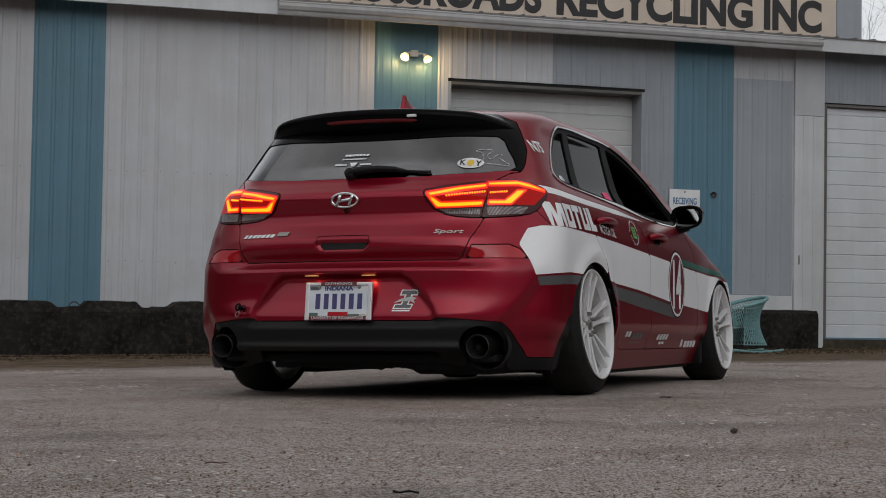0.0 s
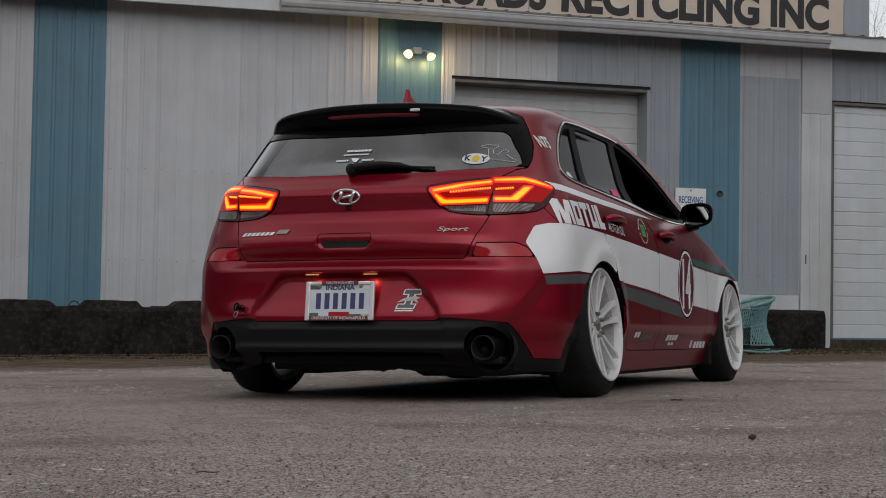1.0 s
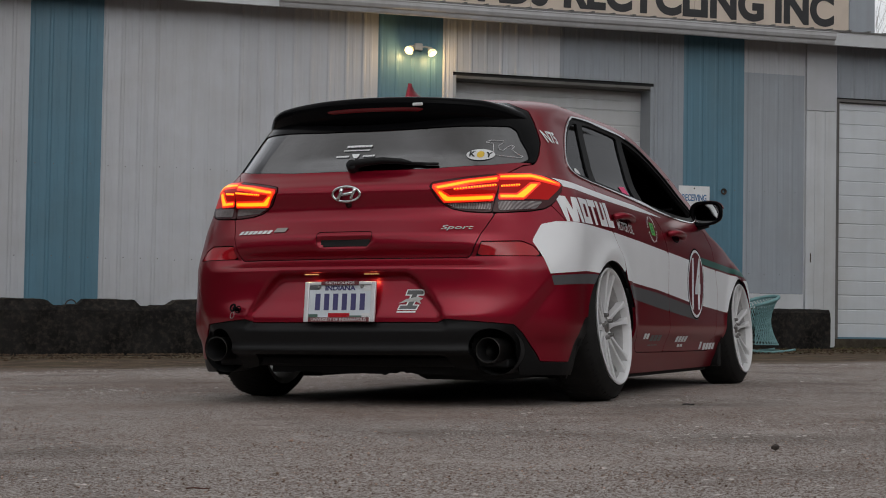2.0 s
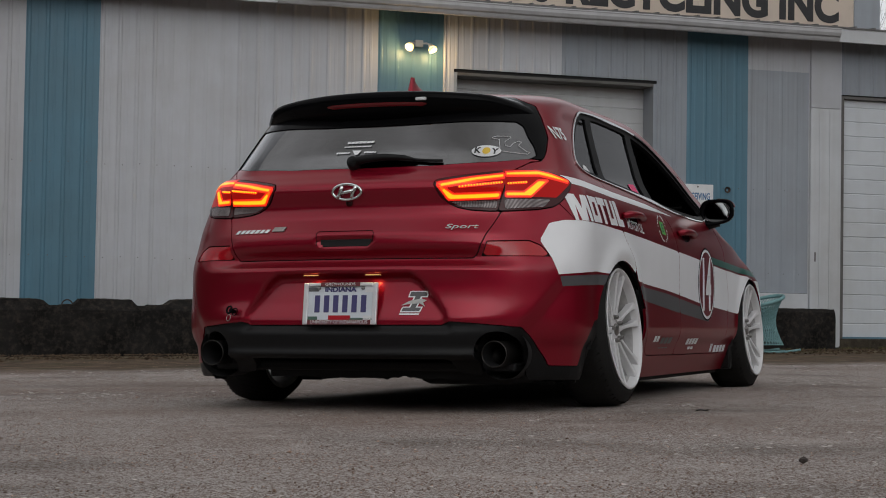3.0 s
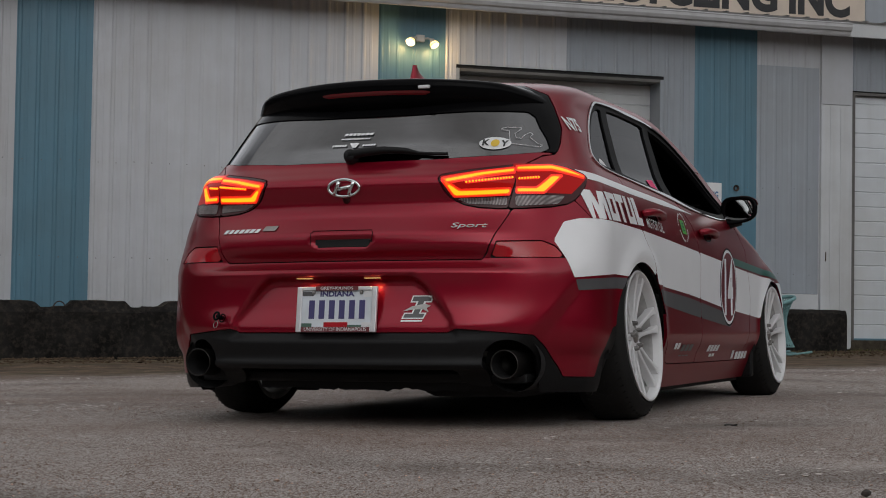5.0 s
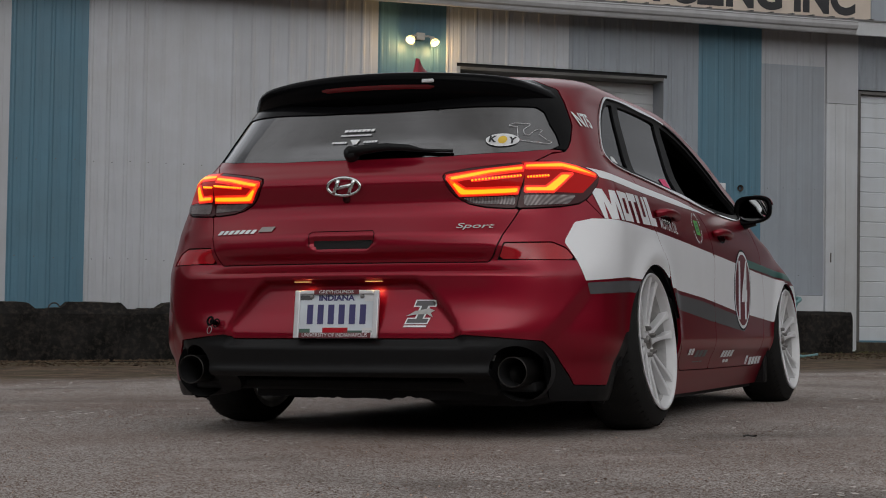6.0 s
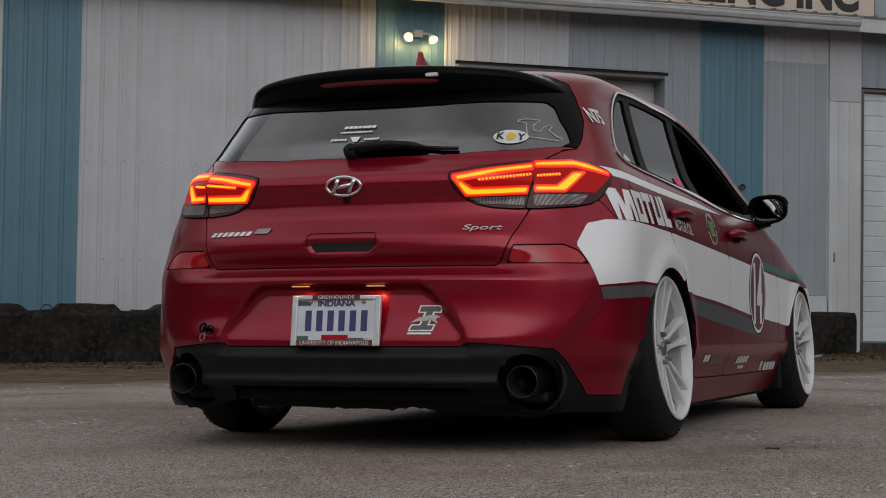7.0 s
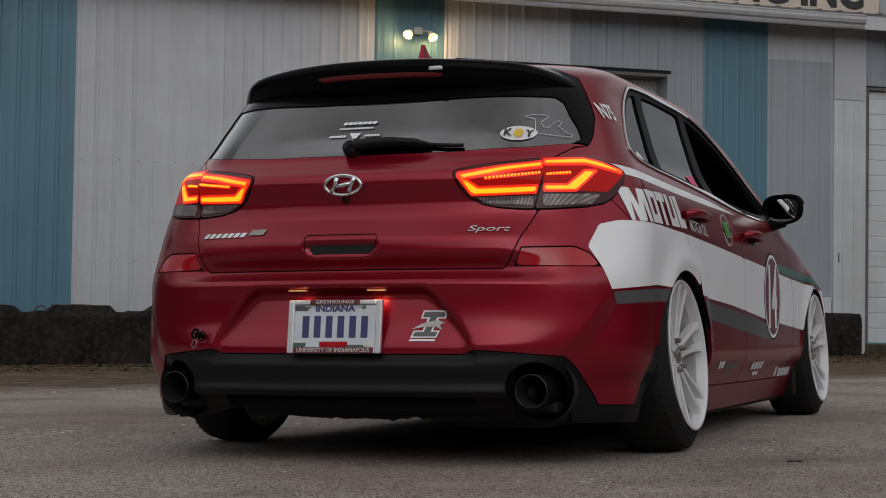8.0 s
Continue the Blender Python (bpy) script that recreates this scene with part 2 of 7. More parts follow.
def add_tube(bm, points, radii, sides=8, cap=True):
    """A round bar along points, with a radius at each, joined into bm."""
    pts = [Vector(p) for p in points]
    if not isinstance(radii, (list, tuple)):
        radii = [radii] * len(pts)
    rings, side = [], None
    for i, p in enumerate(pts):
        d = (pts[min(i + 1, len(pts) - 1)] - pts[max(i - 1, 0)]).normalized()
        if side is None:
            side = d.orthogonal().normalized()
        side = (side - d * side.dot(d)).normalized()
        up = d.cross(side)
        rings.append([bm.verts.new(p + (side * math.cos(a) + up * math.sin(a)) * radii[i]) for a in (2 * math.pi * k / sides for k in range(sides))])
    for r0, r1 in zip(rings, rings[1:]):
        for k in range(sides):
            bm.faces.new((r0[k], r0[(k + 1) % sides], r1[(k + 1) % sides], r1[k]))
    if cap:
        bm.faces.new(rings[0][::-1])
        bm.faces.new(rings[-1])


def add_lathe(bm, profile, m=None, sides=48, close=False):
    """A profile of (radius, height) turned about z and joined into bm."""
    rings = []
    for r, h in profile:
        ring = []
        for k in range(sides):
            a = 2 * math.pi * k / sides
            v = Vector((r * math.cos(a), r * math.sin(a), h))
            ring.append(bm.verts.new(m @ v if m else v))
        rings.append(ring)
    pairs = list(zip(rings, rings[1:])) + ([(rings[-1], rings[0])] if close else [])
    for r0, r1 in pairs:
        for k in range(sides):
            bm.faces.new((r0[k], r0[(k + 1) % sides], r1[(k + 1) % sides], r1[k]))
    return rings


def letters(name, text, size, depth, material, parent, m, shear=0.0, stretch=1.0, bold=0.0, align="LEFT"):
    """Solid lettering in the built-in font, as a mesh part; m places the text's own x-y plane."""
    cu = bpy.data.curves.new(name, "FONT")
    cu.body, cu.size, cu.extrude, cu.shear, cu.offset = text, size, depth, shear, bold
    cu.align_x, cu.align_y, cu.resolution_u = align, "CENTER", 5
    tmp = bpy.data.objects.new(name, cu)
    scene.collection.objects.link(tmp)
    me = bpy.data.meshes.new_from_object(tmp.evaluated_get(bpy.context.evaluated_depsgraph_get()))
    bpy.data.objects.remove(tmp)
    bpy.data.curves.remove(cu)
    me.transform(m @ Matrix.Diagonal((stretch, 1, 1, 1)))
    me.materials.clear()
    me.materials.append(material)
    ob = new(name, me)
    if parent:
        ob.parent = parent
    return ob


# ---- the ground: one sheet that falls gently to one side ----
SLOPE = 0.0184


def ground_z(x, y):
    return SLOPE * 14.0 * math.tanh(x / 14.0) - 0.0016 * min(max(0.0, y), 40.0) - 0.006 * min(max(0.0, -x - 2.0), 20.0)


TABLE = np.random.default_rng(11).random((256, 256))


def bumps(x, y, size):
    """Smooth random heights from -1 to 1, with bumps about as wide as size."""
    u, v = np.asarray(x, float) / size + 1000.3, np.asarray(y, float) / size + 1000.7
    i, j = np.floor(u).astype(int), np.floor(v).astype(int)
    a, b = u - i, v - j
    a, b = a * a * (3 - 2 * a), b * b * (3 - 2 * b)
    i, j, i1, j1 = i % 256, j % 256, (i + 1) % 256, (j + 1) % 256
    return 2 * ((TABLE[i, j] * (1 - a) + TABLE[i1, j] * a) * (1 - b) + (TABLE[i, j1] * (1 - a) + TABLE[i1, j1] * a) * b) - 1


def relief(x, y):
    """The worn surface: shallow dips, ruts of a hand's width, stones standing proud."""
    near = np.exp(-((np.asarray(x) / 14) ** 2 + ((np.asarray(y) - 6) / 16) ** 2))
    stones = np.maximum(bumps(x, y, 0.024), 0.2) * 0.0005 + np.maximum(bumps(y, x, 0.045), 0.1) * 0.0004
    return near * 0.006 * bumps(x, y, 2.0) + 0.0024 * bumps(x, y, 0.43) + 0.0007 * bumps(x, y, 0.13) + stones - 0.004


def build_ground():
    def lines(fine, lo, hi, far_lo, far_hi):
        coarse = [*np.arange(lo, fine[0] - 0.2, 0.5), *np.arange(fine[-1] + 0.3, hi, 0.5), *np.linspace(far_lo, lo, 12)[:-1], *np.linspace(hi, far_hi, 12)]
        return np.array(sorted([*coarse, *fine]))
    fine_x = np.arange(-4.2, 3.3, 0.011)
    fine_y = [-5.6]
    while fine_y[-1] < 3.0:
        fine_y.append(fine_y[-1] + 0.010 + 0.003 * (fine_y[-1] + 5.6))
    xs, ys = lines(fine_x, -20, 20, -400, 400), lines(np.array(fine_y), -12, 24, -400, 400)
    X, Y = np.meshgrid(xs, ys)
    Z = SLOPE * 14.0 * np.tanh(X / 14.0) - 0.0016 * np.clip(Y, 0, 40) - 0.006 * np.clip(-X - 2.0, 0, 20) + relief(X, Y)
    h, w = X.shape
    me = bpy.data.meshes.new("ground")
    me.vertices.add(h * w)
    me.vertices.foreach_set("co", np.stack([X, Y, Z], -1).ravel())
    k = np.arange(h * w).reshape(h, w)
    quads = np.stack([k[:-1, :-1], k[:-1, 1:], k[1:, 1:], k[1:, :-1]], -1).reshape(-1, 4)
    me.loops.add(quads.size)
    me.loops.foreach_set("vertex_index", quads.ravel())
    me.polygons.add(len(quads))
    me.polygons.foreach_set("loop_start", np.arange(len(quads)) * 4)
    me.update(calc_edges=True)
    me.shade_smooth()
    me.materials.append(ASPHALT)
    tagged(new("ground", me), "worn grey-brown asphalt yard with bedded aggregate and silt", "ground", kind="structure")


build_ground()

# ---- the building: its own frame, x along the wall, y into the building ----
BUILDING = Matrix.Translation((-1.077, 17.661, 0)) @ pose(0, 0, 0, 0, 0, 39.0)


def placed(ob, m=BUILDING):
    ob.matrix_basis = m
    return ob


def holder(name, m=BUILDING):
    ob = new(name)
    ob.empty_display_size = 0.2
    ob.matrix_basis = m
    return ob


EAVE = 4.42


def sheet_profile(width, y_side=0.0):
    """The cross section of ribbed sheet steel: narrow ribs with a low wide one between each two."""
    pts = []
    n = max(1, round(width / 0.228))
    bay = width / n
    for k in range(n):
        x = k * bay
        for dx, dy in ((0, 0), (0.008, -0.001), (0.022, -0.013), (0.028, -0.015), (0.046, -0.015), (0.052, -0.013), (0.066, -0.001), (0.074, 0), (0.112, 0), (0.120, -0.004), (0.146, -0.004), (0.154, 0)):
            pts.append((x + dx * bay / 0.228, dy))
    pts.append((width, 0))
    return pts


def wall_sheet(name, x0, width, z0, z1, material, parent):
    """One steel sheet, ribbed, with thickness."""
    deep = random.choice((0.5, 0.85, 1.0, 1.1))
    pts = [(x, y * deep) for x, y in sheet_profile(width)]
    verts, faces = [], []
    lean = random.uniform(-0.004, 0.004)
    levels = [z0, z0 + (z1 - z0) * 0.33, z0 + (z1 - z0) * 0.66, z1]
    for k, z in enumerate(levels):
        for x, y in pts:
            verts.append((x0 + x, y + lean * math.sin(k * 1.3), z))
    n = len(pts)
    for k in range(3):
        for i in range(n - 1):
            faces.append((k * n + i, k * n + i + 1, (k + 1) * n + i + 1, (k + 1) * n + i))
    back = len(verts)
    for z in (z0, z1):
        verts += [(x0, 0.012, z), (x0 + width, 0.012, z)]
    faces.append((back + 1, back, back + 2, back + 3))
    return mesh_object(name, verts, faces, material, parent)


def build_wall():
    wall = holder("wall_south")
    tagged(wall, "tall ribbed steel wall in weathered white with teal stripes", "wall", kind="structure")
    # backing wall with the two door openings left free
    for x0, x1, z0, z1 in ((-16.3, -5.62, -0.6, EAVE), (-5.62, -2.70, 3.575, EAVE), (-2.70, 0.15, -0.6, EAVE), (0.15, 4.2, 3.56, EAVE), (4.2, 8.2, -0.6, EAVE)):
        box("backing", x0, x1, 0.02, 0.42, z0, z1, DARK, wall, 0.0)
    edges = [-15.66, -14.75, -13.85, -12.94, -12.03, -11.13, -10.23, -9.37, -8.51, -7.59, -6.66, -5.77, -4.98, -4.10, -3.22, -2.25, -1.32, -0.37, 0.15, 1.05, 1.75, 2.36, 3.27, 4.2, 5.1, 6.0, 6.9, 7.8]
    widths = {e: n - e for e, n in zip(edges, edges[1:])}
    for e, PITCH in widths.items():
        mid = e + PITCH / 2
        teal = any(abs(mid - c) < 0.46 for c in (-10.68, -6.21, -1.78, 5.5))
        z0 = 0.40 if mid < -1.2 else 0.75
        if -0.40 < mid:
            z0 = 0.02
        m = TEAL_STEEL if teal else WHITE_STEEL
        if -5.7 < mid < -2.7:
            # over the first door
            a, b = max(e, -5.62), min(e + PITCH, -2.70)
            if a - e > 0.05:
                wall_sheet("sheet", e, a - e, z0 - 0.3, EAVE, m, wall)
            if e + PITCH - b > 0.05:
                wall_sheet("sheet", b, e + PITCH - b, z0 - 0.3, EAVE, GREY_STEEL, wall)
            wall_sheet("sheet", a, b - a, 3.62, EAVE, GREY_STEEL if a > -4.2 else m, wall)
        elif 0.1 < mid < 4.2:
            wall_sheet("sheet", e, PITCH, 3.58, EAVE, GREY_STEEL, wall)
        else:
            top = EAVE
            if -1.3 < mid < -0.4:
                # two lengths here: grey up to 3.86, white above
                m, top = GREY_STEEL, 3.86
                wall_sheet("sheet", e, PITCH, top - 0.004, EAVE, WHITE_STEEL, wall)
            wall_sheet("sheet", e, PITCH, z0 - (0.3 if mid < -1.2 else 0), top, m, wall)
    # screw heads in rows across the ribs
    bm = bmesh.new()
    for e, width in widths.items():
        n = max(1, round(width / 0.228))
        for k in range(n):
            for z in (1.02, 2.18):
                x = e + (k + 0.42) * width / n
                if (-5.62 < x < -2.70 and z < 3.6) or (-0.36 < x < 4.2 and z < 3.6):
                    continue
                at = Matrix.Translation((x, -0.004, z + random.uniform(-0.012, 0.012))) @ pose(0, 0, 0, 90, 0, 0)
                add_lathe(bm, [(0.0, 0.005), (0.005, 0.004), (0.0075, 0.0)], at, 6)
    tagged(part("screw_heads", bm, SCREW, wall), kind="stuff")
    return wall


def build_wall_plain():
    """Sides and back that close the building, and its slab roof."""
    for name, x0, x1, y0, y1 in (("wall_west", -16.5, -16.3, 0.0, 14), ("wall_east", 8.2, 8.4, 0.0, 14), ("wall_north", -16.5, 8.4, 14, 14.2)):
        tagged(placed(box(name, x0, x1, y0, y1, -0.6, 4.42, GREY_STEEL)), "plain grey sheet steel wall of the building", "wall", kind="structure")


wall = build_wall()
build_wall_plain()


def roller_door(name, x0, x1, z0, z1, depth, slat, label, face, side):
    door = holder(name)
    tagged(door, label, "roller door", kind="structure")
    # reveal
    box("jamb", x0 - 0.002, x0 + 0.05, 0.004, depth + 0.06, z0, z1, side, door, 0.003)
    box("jamb", x1 - 0.05, x1 + 0.002, 0.004, depth + 0.06, z0, z1, side, door, 0.003)
    box("lintel", x0 + 0.05, x1 - 0.05, 0.0, depth + 0.06, z1 - 0.04, z1, SOFFIT, door, 0.003)
    z = z0
    first = None
    while z < z1 - 0.05:
        h = min(slat, z1 - 0.04 - z)
        if first is None or h < slat - 0.001:
            verts, faces = [], []
            prof = [(0.012, 0), (0.0, 0.012), (0.0, h * 0.46), (0.006 if slat > 0.3 else 0.0, h * 0.5), (0.0, h * 0.54), (0.0, h - 0.012), (0.012, h)]
            for xx in (x0 + 0.05, x1 - 0.05):
                for y, zz in prof:
                    verts.append((xx, depth + y, zz))
                verts += [(xx, depth + 0.04, h), (xx, depth + 0.04, 0)]
            n = len(prof) + 2
            for i in range(n):
                faces.append((i, (i + 1) % n, n + (i + 1) % n, n + i))
            ob = mesh_object("slat", verts, faces, face, door)
            if first is None:
                first = ob.data
        else:
            ob = new("slat", first)
            ob.parent = door
        ob.location = (0, 0, z)
        z += slat
    return door


roller_door("door_1", -5.62, -2.70, -0.1, 3.575, 0.34, 0.42, "closed pale sectional roller door set back in a dark reveal", DOOR_PAINT, GREY_STEEL)
roller_door("door_2", 0.15, 4.2, 0.13, 3.56, 0.07, 0.205, "closed pale grey sectional roller door with scuffed bottom rail", DOOR_WHITE, SOFFIT)


def build_trim():
    # the pale corner post between wall and second door
    post = box("door_post", -0.355, 0.115, -0.045, 0.02, 0.0, 3.36, TRIM_STEEL, None, 0.006)
    placed(post)
    tagged(post, "pale folded-steel door post with a dark nick", "trim", kind="structure")
    box("rib", -0.22, -0.20, -0.052, -0.045, 0.0, 3.36, TRIM_STEEL, post, 0.002)
    box("rib", -0.06, -0.04, -0.052, -0.045, 0.0, 3.36, TRIM_STEEL, post, 0.002)
    box("nick", -0.285, -0.268, -0.050, -0.044, 1.20, 1.33, RUST, post, 0.002)
    cap = box("post_head", -0.355, 0.115, -0.046, 0.02, 3.366, 4.40, WHITE_STEEL, None, 0.004)
    placed(cap)
    tagged(cap, "white sheet steel panel over the post", "trim", kind="structure")
    low = box("base_board", -2.3, -0.38, -0.04, 0.015, 0.0, 0.745, TRIM_STEEL, None, 0.004)
    placed(low)
    tagged(low, "pale grey base board at the foot of the wall", "trim", kind="structure")
    plinth = box("plinth", 0.13, 4.4, 0.0, 0.25, -0.2, 0.125, MOSSY, None, 0.01)
    placed(plinth)
    tagged(plinth, "damp concrete threshold under the roller door", "trim", kind="structure")
    green = box("door_seal", 0.2, 4.15, 0.02, 0.10, 0.112, 0.15, TEAL_STEEL, None, 0.004)
    placed(green)
    tagged(green, "dark teal bottom seal of the roller door", "trim", kind="structure")


build_trim()

OVER = -0.42           # how far the eave stands out


def build_eave():
    soffit = box("soffit", -16.5, 8.4, OVER + 0.02, 0.0, 4.40, 4.43, SOFFIT, None, 0.0)
    placed(soffit)
    tagged(soffit, "dark grey boarded soffit under the eave", "trim", kind="structure")
    for x0, x1 in ((-16.5, -8.09), (-0.17, 8.4)):
        f = box("fascia", x0, x1, OVER - 0.02, OVER + 0.016, 4.250, 4.46, TRIM_STEEL, None, 0.004)
        placed(f)
        tagged(f, "plain pale fascia board along the eave", "fascia", kind="structure")
    # half-round fronted gutter between the two fascia lengths
    prof = [(0.0, 0.15), (-0.115, 0.15), (-0.125, 0.140), (-0.118, 0.128), (-0.122, 0.095), (-0.105, 0.060), (-0.075, 0.045), (-0.068, 0.020), (-0.055, 0.0), (0.0, 0.0)]
    verts, faces = [], []
    xs = np.linspace(-8.09, -0.17, 13)
    for x in xs:
        for y, z in prof:
            verts.append((x, OVER + y, 4.250 + z * 1.16 + 0.004 * math.sin(x * 1.7)))
    n = len(prof)
    for k in range(len(xs) - 1):
        for i in range(n):
            faces.append((k * n + i, (k + 1) * n + i, (k + 1) * n + (i + 1) % n, k * n + (i + 1) % n))
    faces += [tuple(range(n)), tuple(range(len(xs) * n - 1, len(xs) * n - 1 - n, -1))]
    g = placed(mesh_object("gutter", verts, faces, GUTTER))
    tagged(g, "grey painted box gutter with rolled lip and end cap", "gutter", kind="structure")
    # metal roof with ribs ending over the gutter
    bm = bmesh.new()
    rise = 0.10
    add_box(bm, -16.6, 8.5, OVER - 0.04, 14.4, 4.0, 4.02)
    for v in bm.verts:
        v.co.z += 0.44 + max(0.0, v.co.y) * rise
    roof = part("roof", bm, ROOF)
    placed(roof)
    tagged(roof, "low-pitched dull brown metal roof", "roof", kind="structure")
    first = None
    x = -16.4
    while x < 8.4:
        if first is None:
            bm = bmesh.new()
            add_box(bm, -0.014, 0.014, OVER - 0.05, 3.0, 4.46, 4.477)
            for v in bm.verts:
                v.co.z += max(0.0, v.co.y) * rise
            first = part("roof_rib", bm, ROOF, roof)
            first.location.x = x
        else:
            r = new("roof_rib", first.data)
            r.parent = roof
            r.location.x = x
        x += 0.30


build_eave()


def build_sign():
    sign = holder("roof_sign")
    tagged(sign, "long beige board sign with bold black capitals", "sign")
    x = 0.147
    y0 = -0.32
    while x > -11:
        w = 2.40
        box("board", x - w + 0.004, x, y0, y0 + 0.03, 4.49, 5.14, SIGN_FACE, sign, 0.004)
        x -= w

    # cap height about half a metre
    def word(text, left, right):
        ob = letters("lettering", text, 1.18, 0.004, SIGN_INK, sign, Matrix.Identity(4), bold=0.050)
        xs = [v.co.x for v in ob.data.vertices]
        ys = [v.co.y for v in ob.data.vertices]
        s = (right - left) / (max(xs) - min(xs))
        h = 0.475 / (max(ys) - min(ys))
        fit = Matrix.Translation((left, y0 - 0.004, 4.522)) @ pose(0, 0, 0, 90, 0, 0) @ Matrix.Diagonal((s, h, 1, 1)) @ Matrix.Translation((-min(xs), -min(ys), 0))
        ob.data.transform(fit)
    word("CROSSROADS", -7.66, -4.40)
    word("RECYCLING", -4.178, -1.195)
    word("INC", -1.016, -0.092)
    for xx in (-9.0, -6.6, -4.2, -1.8):
        bm = bmesh.new()
        add_tube(bm, [(xx, y0 + 0.05, 5.05), (xx, 0.9, 4.58)], 0.02)
        part("brace", bm, RUST, sign)
    end = box("sign_end_box", 0.152, 0.563, y0 - 0.01, y0 + 0.9, 4.47, 5.30, GREY_STEEL, None, 0.01)
    placed(end)
    tagged(end, "grey sheet steel box standing beside the roof sign", "roof box")


build_sign()


# ---- on the wall ----
def build_wall_lamp():
    lamp = holder("twin_floodlight", BUILDING @ Matrix.Translation((-6.12, -0.03, 3.915)))
    tagged(lamp, "twin-headed security floodlight, both bulbs lit, on a teal panel", "wall light")
    box("back_box", -0.055, 0.055, -0.035, 0.02, -0.045, 0.045, FITTING, lamp, 0.008)
    for sgn, aim in ((-1, Vector((-0.50, -0.62, -0.62))), (1, Vector((0.30, -0.50, -0.80)))):
        elbow = Vector((sgn * 0.09, -0.06, 0.0))
        top = Vector((sgn * 0.125, -0.10, -0.02))
        bm = bmesh.new()
        add_tube(bm, [(sgn * 0.045, -0.02, 0), tuple(elbow), tuple(top)], 0.013)
        part("arm", bm, FITTING, lamp)
        d = aim.normalized()
        q = d.to_track_quat("Z", "Y").to_matrix().to_4x4()
        bm = bmesh.new()
        add_lathe(bm, [(0.02, 0), (0.032, 0.01), (0.036, 0.05), (0.055, 0.085), (0.062, 0.10), (0.058, 0.10), (0.034, 0.055)], Matrix.Translation(top) @ q, 20)
        head = part("head", bm, FITTING, lamp, smooth=True)
        bm = bmesh.new()
        bmesh.ops.create_uvsphere(bm, u_segments=16, v_segments=10, radius=0.056, matrix=Matrix.Translation(top + d * 0.082) @ q @ Matrix.Diagonal((1, 1, 0.72, 1)))
        part("bulb", bm, BULB, head, "glowing warm bulb", smooth=True)
        ld = new("bulb_light", bpy.data.lights.new("bulb_light", "POINT"))
        ld.data.energy, ld.data.color, ld.data.shadow_soft_size = 5.4, (1.0, 0.64, 0.26), 0.03
        ld.matrix_world = BUILDING @ Matrix.Translation((-6.12, -0.03, 3.915)) @ look(top + d * 0.15, top + d * 1.0)


build_wall_lamp()


def build_wall_things():
    s = holder("receiving_sign", BUILDING @ Matrix.Translation((-2.09, -0.03, 2.06)))
    tagged(s, "small white sign reading RECEIVING in blue, screwed to a teal panel", "sign")
    box("plate", -0.235, 0.235, -0.012, 0.0, -0.16, 0.16, SIGN_WHITE, s, 0.004)
    letters("lettering", "RECEIVING", 0.105, 0.002, SIGN_BLUE, s, Matrix.Translation((0, -0.0135, -0.01)) @ pose(0, 0, 0, 90, 0, 0) @ Matrix.Diagonal((0.72, 1.25, 1, 1)), bold=0.002, align="CENTER")
    for z in (0.125, -0.125):
        bm = bmesh.new()
        add_lathe(bm, [(0.0, -0.006), (0.010, -0.004), (0.012, 0.0)], Matrix.Translation((0, -0.013, z)) @ pose(0, 0, 0, -90, 0, 0), 12)
        part("screw", bm, RUST, s)
    k = holder("door_knob", BUILDING @ Matrix.Translation((-1.63, -0.028, 2.16)))
    tagged(k, "small dark rusty iron stub on the teal panel", "bolt")
    bm = bmesh.new()
    add_lathe(bm, [(0.0, -0.07), (0.030, -0.065), (0.036, -0.045), (0.020, -0.03), (0.020, -0.01), (0.045, -0.004), (0.045, 0.0)], pose(0, 0, 0, -90, 0, 0) @ Matrix.Diagonal((1, 1, -1, 1)) , 16)
    part("stub", bm, RUST, k, smooth=True)


build_wall_things()


# ---- concrete blocks along the wall ----
def rough_block(name, length, depth, height, seed, chamfer=0.06, crown=True):
    """A cast concrete barrier block: sides chamfered at the top, a raised key on top, chipped edges."""
    bm = bmesh.new()
    nx, ny, nz = max(8, int(length / 0.07)), 6, 9
    sec = [(-depth / 2, 0), (-depth / 2, height * 0.45), (-depth / 2, height - chamfer), (-depth / 2 + chamfer, height), (0, height + 0.004), (depth / 2 - chamfer, height), (depth / 2, height - chamfer), (depth / 2, 0)]
    rows = []
    for i in range(nx + 1):
        x = -length / 2 + length * i / nx
        row = []
        for y, z in sec:
            key = 0.0
            if crown and z > height - 0.02:
                e = abs(x) / (length / 2)
                key = 0.075 * max(0.0, min(1.0, (0.72 - e) / 0.14))
            row.append(bm.verts.new((x, y * (0.8 if key > 0.02 and z > height - 0.02 else 1.0), z + key)))
        rows.append(row)
    for r0, r1 in zip(rows, rows[1:]):
        for k in range(len(sec) - 1):
            bm.faces.new((r0[k], r1[k], r1[k + 1], r0[k + 1]))
    bm.faces.new(rows[0])
    bm.faces.new(rows[-1][::-1])
    bmesh.ops.subdivide_edges(bm, edges=[e for e in bm.edges if e.calc_length() > 0.15], cuts=2, use_grid_fill=True)
    for v in bm.verts:
        p = v.co * 7 + Vector((seed * 13.7, 0, 0))
        v.co += noise.noise_vector(p) * 0.012 + noise.noise_vector(p * 3) * 0.006
    bm.normal_update()
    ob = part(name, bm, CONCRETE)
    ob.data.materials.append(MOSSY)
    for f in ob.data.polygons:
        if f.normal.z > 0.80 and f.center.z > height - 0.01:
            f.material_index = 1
    return ob


